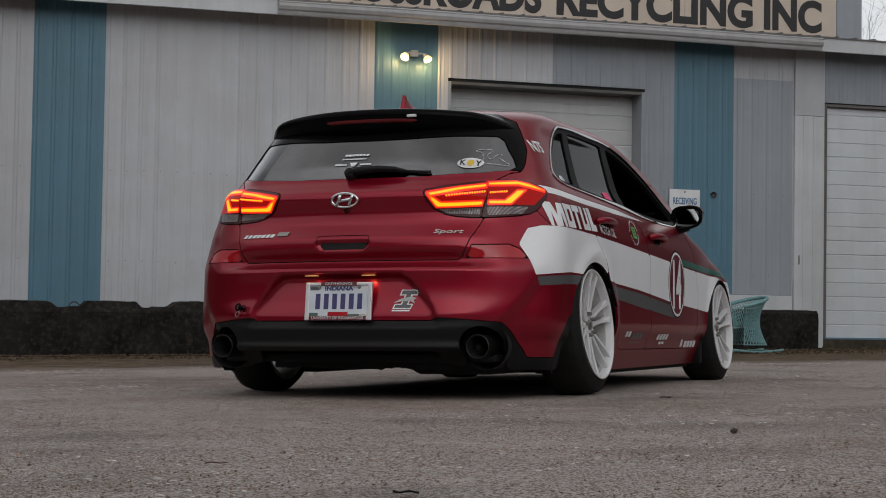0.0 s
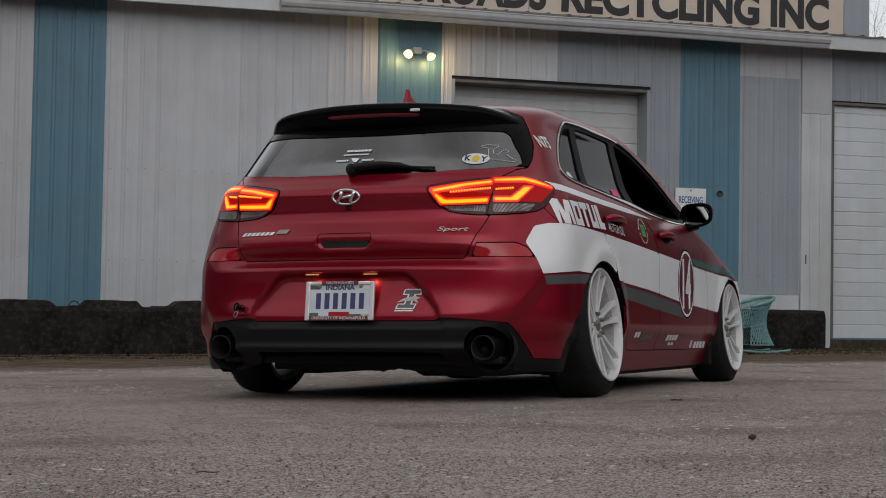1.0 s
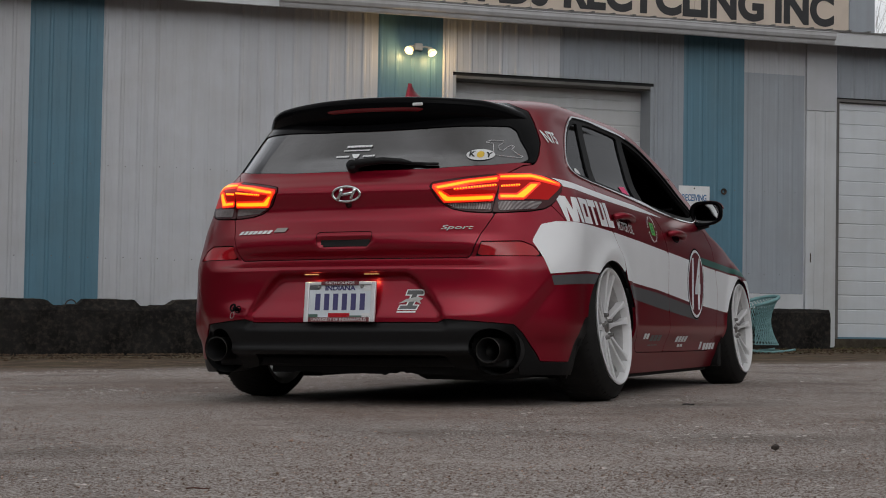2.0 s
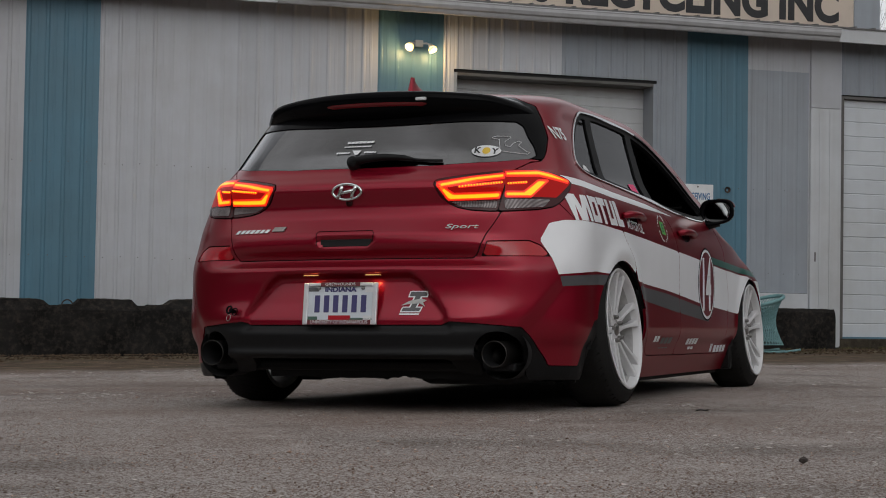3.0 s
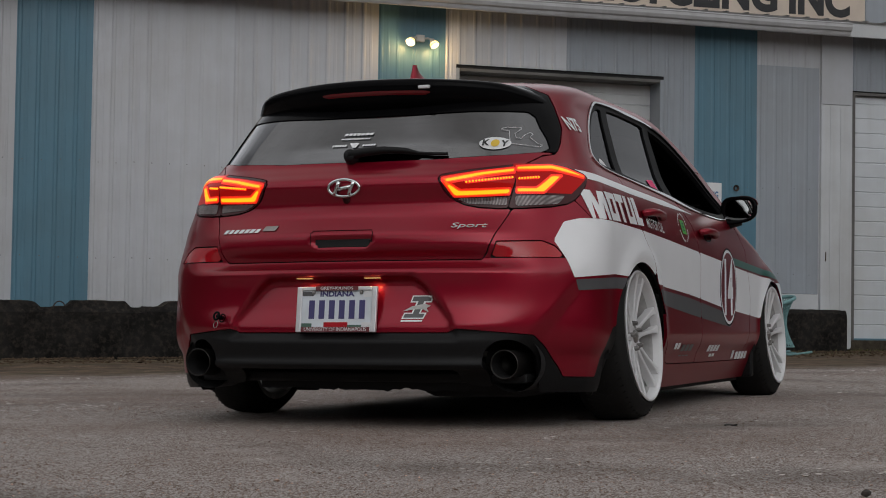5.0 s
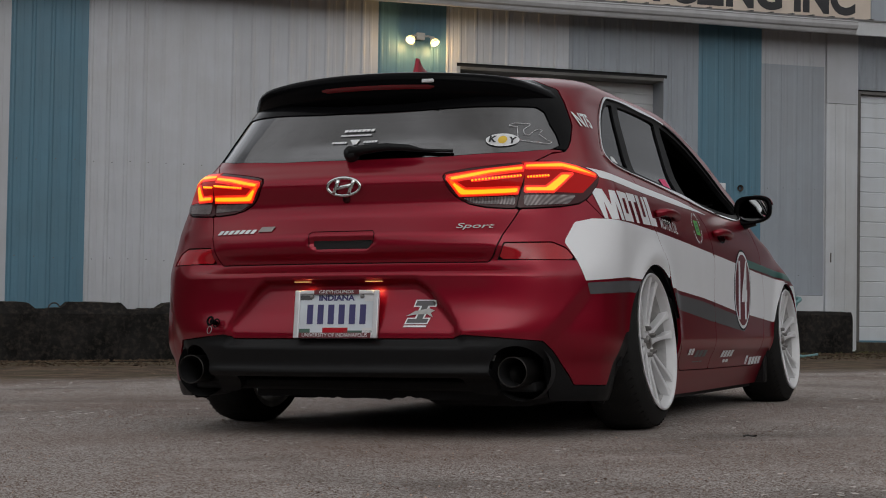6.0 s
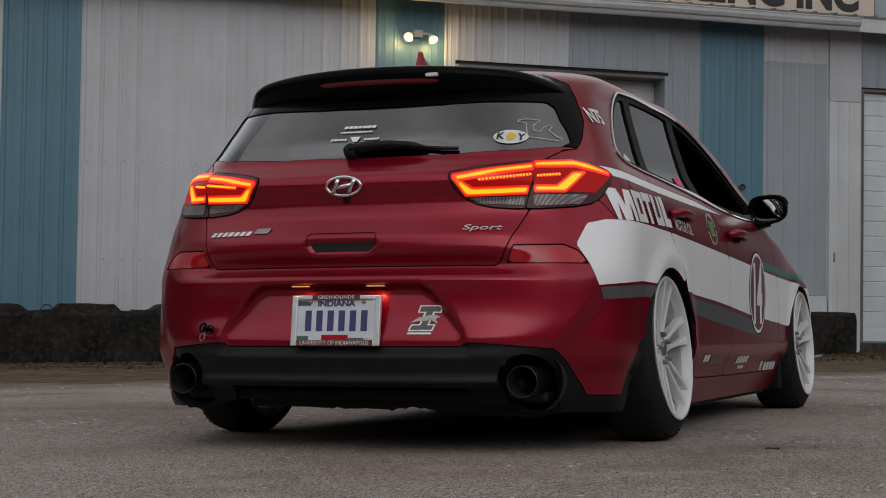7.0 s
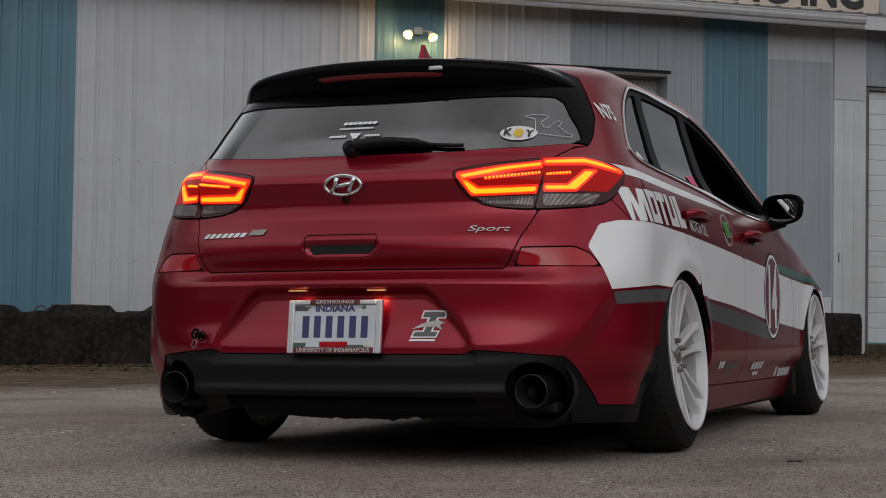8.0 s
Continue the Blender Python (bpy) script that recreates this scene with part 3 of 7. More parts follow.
def build_blocks():
    for k, (x0, x1) in enumerate(((-14.6, -13.21), (-13.21, -11.77), (-11.77, -10.69), (-10.69, -9.65), (-9.65, -8.24), (-8.24, -6.84), (-6.84, -5.9))):
        length = x1 - x0
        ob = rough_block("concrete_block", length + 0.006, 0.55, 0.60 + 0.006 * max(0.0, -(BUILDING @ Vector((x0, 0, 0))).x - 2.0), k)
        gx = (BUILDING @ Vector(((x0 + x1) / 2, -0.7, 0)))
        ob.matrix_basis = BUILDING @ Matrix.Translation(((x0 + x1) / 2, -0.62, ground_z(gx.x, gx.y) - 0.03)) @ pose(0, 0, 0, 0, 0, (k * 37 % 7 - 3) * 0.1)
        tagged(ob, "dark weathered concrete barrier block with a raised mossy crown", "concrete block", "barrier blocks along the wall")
    ob = rough_block("concrete_block", 1.35, 0.55, 0.56, 11, 0.05, False)
    ob.matrix_basis = BUILDING @ Matrix.Translation((-1.10, -0.60, -0.03))
    tagged(ob, "dark stained concrete barrier block with rounded corner", "concrete block", "barrier blocks along the wall")
    # lifting loop of the far block
    bm = bmesh.new()
    add_tube(bm, [(0.068 * math.cos(a), 0, 0.080 * math.sin(a)) for a in np.linspace(0, math.pi, 12)], 0.008, 6)
    loop = part("lifting_loop", bm, RUST, smooth=True)
    loop.matrix_basis = BUILDING @ Matrix.Translation((-10.61, -0.62, 0.40))
    tagged(loop, "bent rusty iron lifting loop cast into a block", "lifting loop")


build_blocks()


def build_verge():
    """A low uneven strip of silt and moss at the foot of the wall."""
    verts, faces = [], []
    xs, ys = np.arange(-15.5, 8.3, 0.2), np.arange(-2.6, 0.31, 0.18)
    for x in xs:
        for y in ys:
            g = BUILDING @ Vector((x, y, 0))
            edge = 1 / (1 + math.exp(-(y + 1.75 + 0.25 * noise.noise(Vector((x * 0.8, 0, 0)))) * 9))
            verts.append((x, y, ground_z(g.x, g.y) - 0.02 + 0.028 * edge + 0.014 * edge * noise.noise(Vector((x * 3, y * 3, 5)))))
    w = len(ys)
    for i in range(len(xs) - 1):
        for j in range(w - 1):
            faces.append((i * w + j, (i + 1) * w + j, (i + 1) * w + j + 1, i * w + j + 1))
    ob = placed(mesh_object("verge", verts, faces, VERGE, smooth=True))
    tagged(ob, "strip of brown silt with moss at the foot of the wall", "verge", kind="structure")


build_verge()


def build_litter():
    """Dead leaves, clods and small stones that have gathered along the wall."""
    rnd = random.Random(21)
    bm = bmesh.new()
    for _ in range(8000):
        x, y = rnd.uniform(-15, 4.4), -0.95 - abs(rnd.gauss(0, 1.0))
        if noise.noise(Vector((x * 0.9, y * 1.6, 3))) < rnd.uniform(-0.5, 0.25):
            continue
        g = BUILDING @ Vector((x, y, 0))
        z = ground_z(g.x, g.y) + (0.018 if y > -1.75 else 0.002)
        r, a = rnd.uniform(0.012, 0.042), rnd.uniform(0, 6.28)
        ring = [bm.verts.new((x + r * k * math.cos(a + b), y + r * k * math.sin(a + b), z + rnd.uniform(0.0, 0.018))) for k, b in ((1, 0), (0.5, 1.3), (0.9, 2.9), (0.55, 4.6))]
        tip = bm.verts.new((x, y, z + rnd.uniform(0.012, 0.03)))
        for v0, v1 in zip(ring, ring[1:] + ring[:1]):
            bm.faces.new((v0, v1, tip))
    ob = placed(part("leaf_litter", bm, LITTER))
    tagged(ob, "brown dead leaves and clods gathered along the wall", "leaf litter", kind="stuff")
    bm = bmesh.new()
    for _ in range(420):
        x = rnd.choice((rnd.uniform(-2.6, 4.3), rnd.uniform(-0.4, 4.3)))
        y = rnd.gauss(-0.45, 0.40)
        if y > -0.06 or (-1.8 < x < -0.4 and y > -0.95):
            y = -0.98 - rnd.random() * 0.5 if x < -0.4 else -0.1
        g = BUILDING @ Vector((x, y, 0))
        z = ground_z(g.x, g.y)
        for _ in range(rnd.randint(4, 8)):
            a, h = rnd.uniform(0, 6.28), rnd.uniform(0.015, 0.065)
            d = Vector((math.cos(a), math.sin(a), 0))
            side = Vector((-d.y, d.x, 0)) * 0.006
            p0, p1, p2 = Vector((x, y, z)), Vector((x, y, z + h * 0.7)) + d * h * 0.25, Vector((x, y, z + h)) + d * h * 0.7
            quad = [bm.verts.new(p) for p in (p0 - side, p0 + side, p1 + side * 0.8, p1 - side * 0.8)]
            bm.faces.new(quad)
            bm.faces.new((quad[3], quad[2], bm.verts.new(p2)))
    ob = placed(part("weeds", bm, WEEDS))
    tagged(ob, "sparse yellow-green weeds at the foot of the wall", "weeds", kind="stuff")


LITTER = mat("dead_leaves", (0.075, 0.052, 0.034), 0.95, spec=0.15, vary=0.5, noise_scale=9)
WEEDS = mat("weed_blades", (0.085, 0.078, 0.032), 0.8, spec=0.2, vary=0.4, noise_scale=6)
build_litter()


# ---- the turquoise wicker rocking chair by the wall ----
def build_chair():
    base = BUILDING @ Matrix.Translation((-2.14, -2.05, 0))
    g = base.translation
    base = Matrix.Translation((0, 0, ground_z(g.x, g.y) + 0.004)) @ base @ pose(0, 0, 0, 0, 0, 8) @ Matrix.Diagonal((0.92, 0.92, 0.92, 1))
    c = holder("rocking_chair", base)
    tagged(c, "turquoise painted wicker rocking chair seen from its side", "chair")
    # rockers
    for y in (-0.24, 0.24):
        bm = bmesh.new()
        add_tube(bm, [(x, y, 0.02 + 0.18 * (x - 0.02) ** 2) for x in np.linspace(-0.52, 0.46, 18)], 0.016)
        part("rocker", bm, WICKER, c, smooth=True)
    bm = bmesh.new()
    add_tube(bm, [(0.31 * math.cos(a) - 0.03, 0.30 * math.sin(a), 0.70 + 0.09 * math.cos(a)) for a in np.linspace(-2.2, 2.2, 26)], 0.026)
    part("arm_rail", bm, WICKER, c, smooth=True)
    # woven body: a curved shell of crossing strands
    def shell(u, v):
        a = -2.2 + 4.4 * u
        r = 0.31 - 0.13 * math.sin(v * math.pi) * (1 - 0.2 * math.cos(a))
        return Vector((r * math.cos(a) - 0.03, r * 0.97 * math.sin(a), 0.12 + 0.58 * v + 0.09 * v * math.cos(a)))
    bm = bmesh.new()
    for k in range(30):
        u0 = k / 29
        for tw in (0.22, -0.22):
            pts = [shell(min(1, max(0, u0 + tw * (v - 0.5))), v) for v in np.linspace(0, 1, 9)]
            add_tube(bm, pts, 0.0062, 4, False)
    for v in (0.0, 0.1, 0.5, 0.86, 1.0):
        add_tube(bm, [shell(u, v) for u in np.linspace(0, 1, 20)], 0.008, 4, False)
    tagged(part("woven_side", bm, WICKER, c), kind="stuff")
    bm = bmesh.new()
    for x in np.linspace(-0.19, 0.10, 11):
        add_tube(bm, [(x, -0.13, 0.36), (x, 0, 0.345), (x, 0.13, 0.36)], 0.011, 5, False)
    part("seat", bm, WICKER, c)
    bm = bmesh.new()
    for x in (-0.2, 0.2):
        add_tube(bm, [(x, -0.24, 0.04), (x, 0.24, 0.04)], 0.012)
    part("stretcher", bm, WICKER, c)


build_chair()


# ---- bare trees behind the roof ----
def build_tree(x, y, height, seed):
    rnd = random.Random(seed)
    t = new("bare_tree")
    t.location = (x, y, ground_z(x, y))
    tagged(t, "leafless tree with many fine twigs behind the building", "tree", "trees behind the building")
    trunk, twigs = bmesh.new(), bmesh.new()

    def grow(p, d, length, r, level):
        pts, radii = [p], [r]
        for k in range(4):
            d = (d + Vector((rnd.gauss(0, 0.16), rnd.gauss(0, 0.16), rnd.gauss(0.03, 0.08)))).normalized()
            p = p + d * length / 4
            pts.append(p)
            radii.append(r * (1 - 0.45 * (k + 1) / 4))
        add_tube(trunk if level < 2 else twigs, pts, radii, 6 if level < 2 else 3, False)
        if level < 5:
            for k in range(3 if level < 3 else 4):
                q = pts[rnd.choice((2, 3, 4))]
                e = (d + Vector((rnd.gauss(0, 0.6), rnd.gauss(0, 0.6), rnd.gauss(0.15, 0.35)))).normalized()
                grow(q, e, length * rnd.uniform(0.55, 0.78), radii[-1] * 0.68, level + 1)

    grow(Vector((0, 0, 0)), Vector((0, 0, 1)), height * 0.34, height * 0.018, 0)
    part("trunk", trunk, BARK, t, smooth=True)
    part("twigs", twigs, BARK, t)


for k, (s, back, h) in enumerate(((13.0, 20, 14), (15.2, 22, 15), (17.4, 25, 14), (19.6, 30, 15), (22.5, 33, 15))):
    p = BUILDING @ Vector((s, back, 0))
    build_tree(p.x, p.y, h, 40 + k)


# ---- the car's skin: stacked plan outlines, lofted upwards ----
def curve_of(pairs):
    """A smooth function through (z, value) pairs that never overshoots."""
    z, v = np.array(pairs, float).T
    h, d = np.diff(z), np.diff(v) / np.diff(z)
    m = np.zeros_like(v)
    m[0], m[-1] = d[0], d[-1]
    for k in range(1, len(v) - 1):
        m[k] = 0 if d[k - 1] * d[k] <= 0 else 3 * (h[k - 1] + h[k]) / ((2 * h[k] + h[k - 1]) / d[k - 1] + (h[k] + 2 * h[k - 1]) / d[k])

    def f(q):
        q = np.clip(np.asarray(q, float), z[0], z[-1])
        k = np.clip(np.searchsorted(z, q) - 1, 0, len(z) - 2)
        t = (q - z[k]) / h[k]
        return ((2 * t**3 - 3 * t**2 + 1) * v[k] + (t**3 - 2 * t**2 + t) * h[k] * m[k]
                + (3 * t**2 - 2 * t**3) * v[k + 1] + (t**3 - t**2) * h[k] * m[k + 1])
    return f


# the tail's middle line, with its creases, and the plainer line that its corners follow
REAR = curve_of(((0.10, -0.78), (0.195, -0.850), (0.205, -0.900), (0.222, -0.926), (0.245, -0.915), (0.308, -0.920), (0.336, -0.914), (0.36, -0.918), (0.375, -0.915), (0.44, -0.899), (0.50, -0.895), (0.562, -0.897), (0.575, -0.855), (0.60, -0.834),
                 (0.655, -0.862), (0.692, -0.860), (0.72, -0.838), (0.775, -0.803), (0.81, -0.797), (0.875, -0.811), (0.895, -0.806), (0.93, -0.768), (0.965, -0.730), (1.03, -0.700), (1.10, -0.655), (1.20, -0.578), (1.25, -0.52), (1.31, -0.28),
                 (1.34, -0.05), (1.365, 0.25), (1.385, 0.55)))
REAR_PLAIN = curve_of(((0.10, -0.855), (0.20, -0.878), (0.30, -0.895), (0.37, -0.900), (0.46, -0.894), (0.56, -0.886), (0.66, -0.858), (0.76, -0.825), (0.85, -0.800), (0.90, -0.785), (0.93, -0.768), (0.965, -0.720), (1.10, -0.625), (1.20, -0.555),
                       (1.25, -0.48), (1.31, -0.28), (1.34, -0.05), (1.365, 0.25), (1.385, 0.55)))
HALF = curve_of(((0.10, 0.81), (0.18, 0.842), (0.24, 0.862), (0.285, 0.885), (0.325, 0.8935), (0.40, 0.8925), (0.50, 0.891), (0.62, 0.891), (0.72, 0.886), (0.80, 0.868), (0.87, 0.846), (0.93, 0.815),
                 (0.97, 0.785), (1.0, 0.765), (1.1, 0.715), (1.2, 0.668), (1.27, 0.638), (1.31, 0.606), (1.34, 0.545), (1.365, 0.40), (1.38, 0.17), (1.385, 0.0)))
NOSE = curve_of(((0.10, 3.35), (0.25, 3.50), (0.40, 3.54), (0.55, 3.50), (0.65, 3.38), (0.70, 3.20), (0.75, 2.95), (0.80, 2.68), (0.86, 2.42), (0.905, 2.23), (0.94, 2.20),
                 (1.05, 2.05), (1.15, 1.88), (1.25, 1.56), (1.31, 1.33), (1.345, 1.06), (1.365, 0.88), (1.385, 0.65)))
CORNER = 0.48
FRONT_CORNER = curve_of(((0.1, 0.75), (0.80, 0.75), (0.90, 0.50), (1.0, 0.25), (1.39, 0.25)))
ROUND = curve_of(((0.1, 2.25), (0.55, 2.25), (0.70, 2.1), (0.85, 2.1), (1.0, 2.5), (1.39, 2.5)))
AXLES = ((0.0, 0.322), (2.65, 0.308))


def inside(points, u, v):
    """Signed distance to a closed outline, positive inside it."""
    p = np.array(points, float)
    best, odd = np.full(np.shape(u), 1e9), np.zeros(np.shape(u), bool)
    for (x0, y0), (x1, y1) in zip(p, np.roll(p, -1, 0)):
        dx, dy = x1 - x0, y1 - y0
        t = np.clip(((u - x0) * dx + (v - y0) * dy) / (dx * dx + dy * dy + 1e-12), 0, 1)
        best = np.minimum(best, np.hypot(u - x0 - t * dx, v - y0 - t * dy))
        if abs(dy) > 1e-12:
            odd ^= ((y0 > v) != (y1 > v)) & (u < x0 + (v - y0) * dx / dy)
    return np.where(odd, best, -best)


def step(d, width):
    t = np.clip(d / width + 0.5, 0, 1)
    return t * t * (3 - 2 * t)


PLATE_RECESS = ((-0.5, 0.320), (0.445, 0.320), (0.425, 0.385), (0.325, 0.505), (0.285, 0.532), (-0.5, 0.537))
GRIP_RECESS = ((-0.5, 0.646), (0.095, 0.646), (0.112, 0.658), (0.118, 0.680), (-0.5, 0.680))


def side_factor(y):
    return 1 - 0.010 * ((y - 0.9) / 1.5) ** 2


def flare(y, z):
    """How far the wheel arches swell out of the side."""
    out = 0
    for a, h in AXLES:
        r = np.hypot(y - a, z - h)
        out = out + 0.020 * np.exp(-((r - 0.318) / 0.05) ** 2)
    return out


def skin(q, z):
    """The right half of the skin: q from 0 (middle of the tail) by 1 and 2 (along the side) to 3 (middle of the nose)."""
    q, z = np.broadcast_arrays(np.asarray(q, float), np.asarray(z, float))
    w, yr, yf = HALF(z), REAR_PLAIN(z), NOSE(z)
    span = np.maximum(yf - yr, 0.01)
    d = np.minimum(CORNER, span * 0.3)
    df = np.minimum(FRONT_CORNER(z), span * 0.45)
    yc, yfc = yr + d, yf - df
    e = 2 / ROUND(z)
    th = np.clip(q, 0, 1) * math.pi / 2
    x = w * np.sin(th) ** e
    y = yc - d * np.cos(th) ** e
    s = np.clip(q - 1, 0, 1)
    y = np.where(q > 1, yc + (yfc - yc) * s, y)
    x = np.where(q > 1, w, x)
    tf = np.clip(q - 2, 0, 1) * math.pi / 2
    x = np.where(q > 2, w * np.abs(np.cos(tf)) ** 0.75, x)
    y = np.where(q > 2, yfc + df * np.sin(tf) ** 0.75, y)
    x = x * side_factor(y)
    ahead, high = np.clip((y - 2.1) / 0.9, 0, 1), np.clip((z - 0.58) / 0.14, 0, 1)
    x = x * (1 - 0.055 * ahead * ahead * (3 - 2 * ahead) * high)
    x = x * (1 + 0.045 * np.clip((0.26 - z) / 0.12, 0, 1) * step(-0.40 - y, 0.18) * (q < 1))
    x = x + flare(y, z) * np.clip((x / np.maximum(w, 0.05) - 0.8) / 0.2, 0, 1) * (z < 0.8)
    tail = q < 1
    y = y + tail * (REAR(z) - REAR_PLAIN(z)) * (1 - step(x - 0.60, 0.26))
    y = y + tail * ((0.014 + 0.17 * np.clip(z - 0.33, 0, 0.21)) * step(inside(PLATE_RECESS, x, z), 0.026) + 0.022 * step(inside(GRIP_RECESS, x, z), 0.014))
    # a facet below a crease that rises outwards over the bumper's corner
    a = x + y + 0.9
    fold = np.clip(0.345 + 0.72 * (a - 0.84) - z, 0, 0.075) * np.clip((a - 0.72) / 0.12, 0, 1) * np.clip((1.20 - a) / 0.18, 0, 1) * tail * (z < 0.62)
    x, y = x - 0.11 * fold, y + 0.13 * fold
    return np.stack([x, y, z], -1)


def on_tail(x, z, out=0.0):
    """A point of the tail at x and z, raised by out along the skin's normal."""
    e = 2 / ROUND(z)
    w = HALF(z)
    q = np.arcsin(np.clip((abs(x) / w) ** (1 / e), 0, 1)) / (math.pi / 2)
    p, n = skin(q, z), skin_normal(q, z)
    p = p + n * out
    return Vector((math.copysign(p[0], x), p[1], p[2]))


def on_side(y, z, out=0.0):
    """A point of the right flank at y and z, raised by out."""
    yr, yf = REAR_PLAIN(z), NOSE(z)
    yc, yfc = yr + min(CORNER, (yf - yr) * 0.3), yf - min(FRONT_CORNER(z), (yf - yr) * 0.45)
    if y >= yc:
        q = 1 + (y - yc) / (yfc - yc)
    else:
        e = 2 / ROUND(z)
        d = min(CORNER, (yf - yr) * 0.3)
        q = np.arccos(np.clip(((yc - y) / d) ** (1 / e), 0, 1)) / (math.pi / 2)
    p, n = skin(q, z), skin_normal(q, z)
    return Vector(p + n * out)


def skin_normal(q, z):
    """The outward normal, by small steps."""
    h = 2e-3
    a = skin(np.clip(np.asarray(q) + h, 0, 3), z) - skin(np.clip(np.asarray(q) - h, 0, 3), z)
    b = skin(q, np.clip(np.asarray(z) + h, 0.1, 1.3849)) - skin(q, np.clip(np.asarray(z) - h, 0.1, 1.3849))
    n = np.cross(a, b)
    return n / (np.linalg.norm(n, axis=-1, keepdims=True) + 1e-12)


QS = np.concatenate([np.linspace(0, 1, 121), np.linspace(1, 2, 200)[1:], np.linspace(2, 3, 44)[1:]])
ZS = np.concatenate([np.arange(0.10, 0.776, 0.0115), np.arange(0.778, 0.960, 0.0045), np.arange(0.962, 1.245, 0.0115), 1.385 - 0.135 * np.linspace(1, 0.02, 34) ** 2])
QG, ZG = np.meshgrid(QS, ZS)
PG = skin(QG, ZG)
GX, GY, GZ = PG[..., 0], PG[..., 1], PG[..., 2]
GA = GX + GY + 0.9                      # runs along the skin from the tail round the corner
TAIL_SIDE = 0.25 - GY


def skin_panel(name, field, material, parent, out=0.0, lip=0.012, mirror=True, right=True, label="", margin=0.0):
    """A piece of the skin where field is above margin, cut cleanly along its edge, with its edge folded inwards."""
    f = field - margin
    nz, nq = f.shape
    keys, qz, faces = {}, [], []

    def node(i, j):
        k = (i, j)
        if k not in keys:
            keys[k] = len(qz)
            qz.append((QG[i, j], ZG[i, j]))
        return keys[k]

    def cut(a, b):
        k = (a, b) if a < b else (b, a)
        if k not in keys:
            (i0, j0), (i1, j1) = k
            t = f[i0, j0] / (f[i0, j0] - f[i1, j1])
            keys[k] = len(qz)
            qz.append((QG[i0, j0] + t * (QG[i1, j1] - QG[i0, j0]), ZG[i0, j0] + t * (ZG[i1, j1] - ZG[i0, j0])))
        return keys[k]

    up = f > 0
    some = up[:-1, :-1] | up[1:, :-1] | up[:-1, 1:] | up[1:, 1:]
    for i, j in zip(*np.nonzero(some)):
        ring = ((i, j), (i, j + 1), (i + 1, j + 1), (i + 1, j))
        if all(up[c] for c in ring):
            faces.append(tuple(node(*c) for c in ring))
            continue
        poly = []
        for a, b in zip(ring, ring[1:] + ring[:1]):
            if up[a]:
                poly.append(node(*a))
            if up[a] != up[b]:
                poly.append(cut((int(a[0]), int(a[1])), (int(b[0]), int(b[1]))))
        if len(poly) > 2:
            faces.append(tuple(poly))
    if not faces:
        return None
    q, z = np.array(qz).T
    p, n = skin(q, z), skin_normal(q, z)
    verts = p + n * out
    count = {}
    for fc in faces:
        for a, b in zip(fc, fc[1:] + fc[:1]):
            count[(a, b)] = count.get((a, b), 0) + 1
    rim = [(a, b) for (a, b) in count if (b, a) not in count and not (abs(p[a, 0]) < 1e-4 and abs(p[b, 0]) < 1e-4)]
    allv, allf = list(verts), list(faces)
    if lip:
        dup = {}

        def twin(a, low):
            if (a, low) not in dup:
                dup[(a, low)] = len(allv)
                allv.append(p[a] + n[a] * (out - (lip if low else 0)))
            return dup[(a, low)]
        for a, b in rim:
            allf.append((twin(a, 0), twin(a, 1), twin(b, 1), twin(b, 0)))
    allv = np.array(allv)
    V, F = [], []
    if right:
        V += [tuple(v) for v in allv]
        F += allf
    if mirror:
        k = len(V)
        V += [(-v[0], v[1], v[2]) for v in allv]
        F += [tuple(k + c for c in fc[::-1]) for fc in allf]
    ob = mesh_object(name, V, F, material, parent, smooth=True)
    if label:
        tagged(ob, label)
    return ob


def paint(name, colour, rough=0.36, metal=0.64, coat=0.7):
    """Car lacquer: flakes under a clear coat, faint waviness and road dust."""
    m = mat(name, colour, rough, metal, noise_scale=1.5, vary=0.05, coat=coat, bump=0.012, bump_scale=3.0, second=(0.11, 0.06, 0.05), second_scale=2.3, second_amount=0.04, spec=0.12)
    m.node_tree.nodes["Principled BSDF"].inputs["Coat Roughness"].default_value = 0.16
    m.node_tree.nodes["Principled BSDF"].inputs["Specular Tint"].default_value = (0.50, 0.05, 0.08, 1)
    return m


RED = paint("red_lacquer", (0.265, 0.0055, 0.021))
WHITE_VINYL = mat("white_vinyl", (0.86, 0.87, 0.89), 0.35, vary=0.03, noise_scale=4, coat=0.3)
GREY_VINYL = mat("grey_vinyl", (0.085, 0.085, 0.09), 0.4, vary=0.05, noise_scale=6, coat=0.3)
GREEN_VINYL = mat("green_vinyl", (0.012, 0.11, 0.085), 0.35, vary=0.05, noise_scale=6, coat=0.3)
LIME_VINYL = mat("lime_vinyl", (0.10, 0.42, 0.08), 0.4)
PINK = mat("pink_card", (0.75, 0.03, 0.16), 0.5)
BLACK_GLOSS = mat("black_gloss", (0.0035, 0.0035, 0.004), 0.16, coat=0.02, spec=0.04, vary=0.1, noise_scale=3)
BLACK_PLASTIC = mat("black_plastic", (0.0065, 0.0065, 0.007), 0.45, spec=0.22, vary=0.15, noise_scale=60, bump=0.08, bump_scale=350)
RUBBER = mat("tyre_rubber", (0.011, 0.0105, 0.010), 0.8, spec=0.25, vary=0.2, noise_scale=14, bump=0.15, bump_scale=120)
WINDOW_BLACK = mat("window_black", (0.008, 0.008, 0.0085), 0.55, spec=0.12, vary=0.15, noise_scale=20)
INNER = mat("cabin_black", (0.010, 0.010, 0.011), 0.8, vary=0.1, noise_scale=10)
CHROME = mat("chrome", (0.75, 0.76, 0.77), 0.14, 1.0)
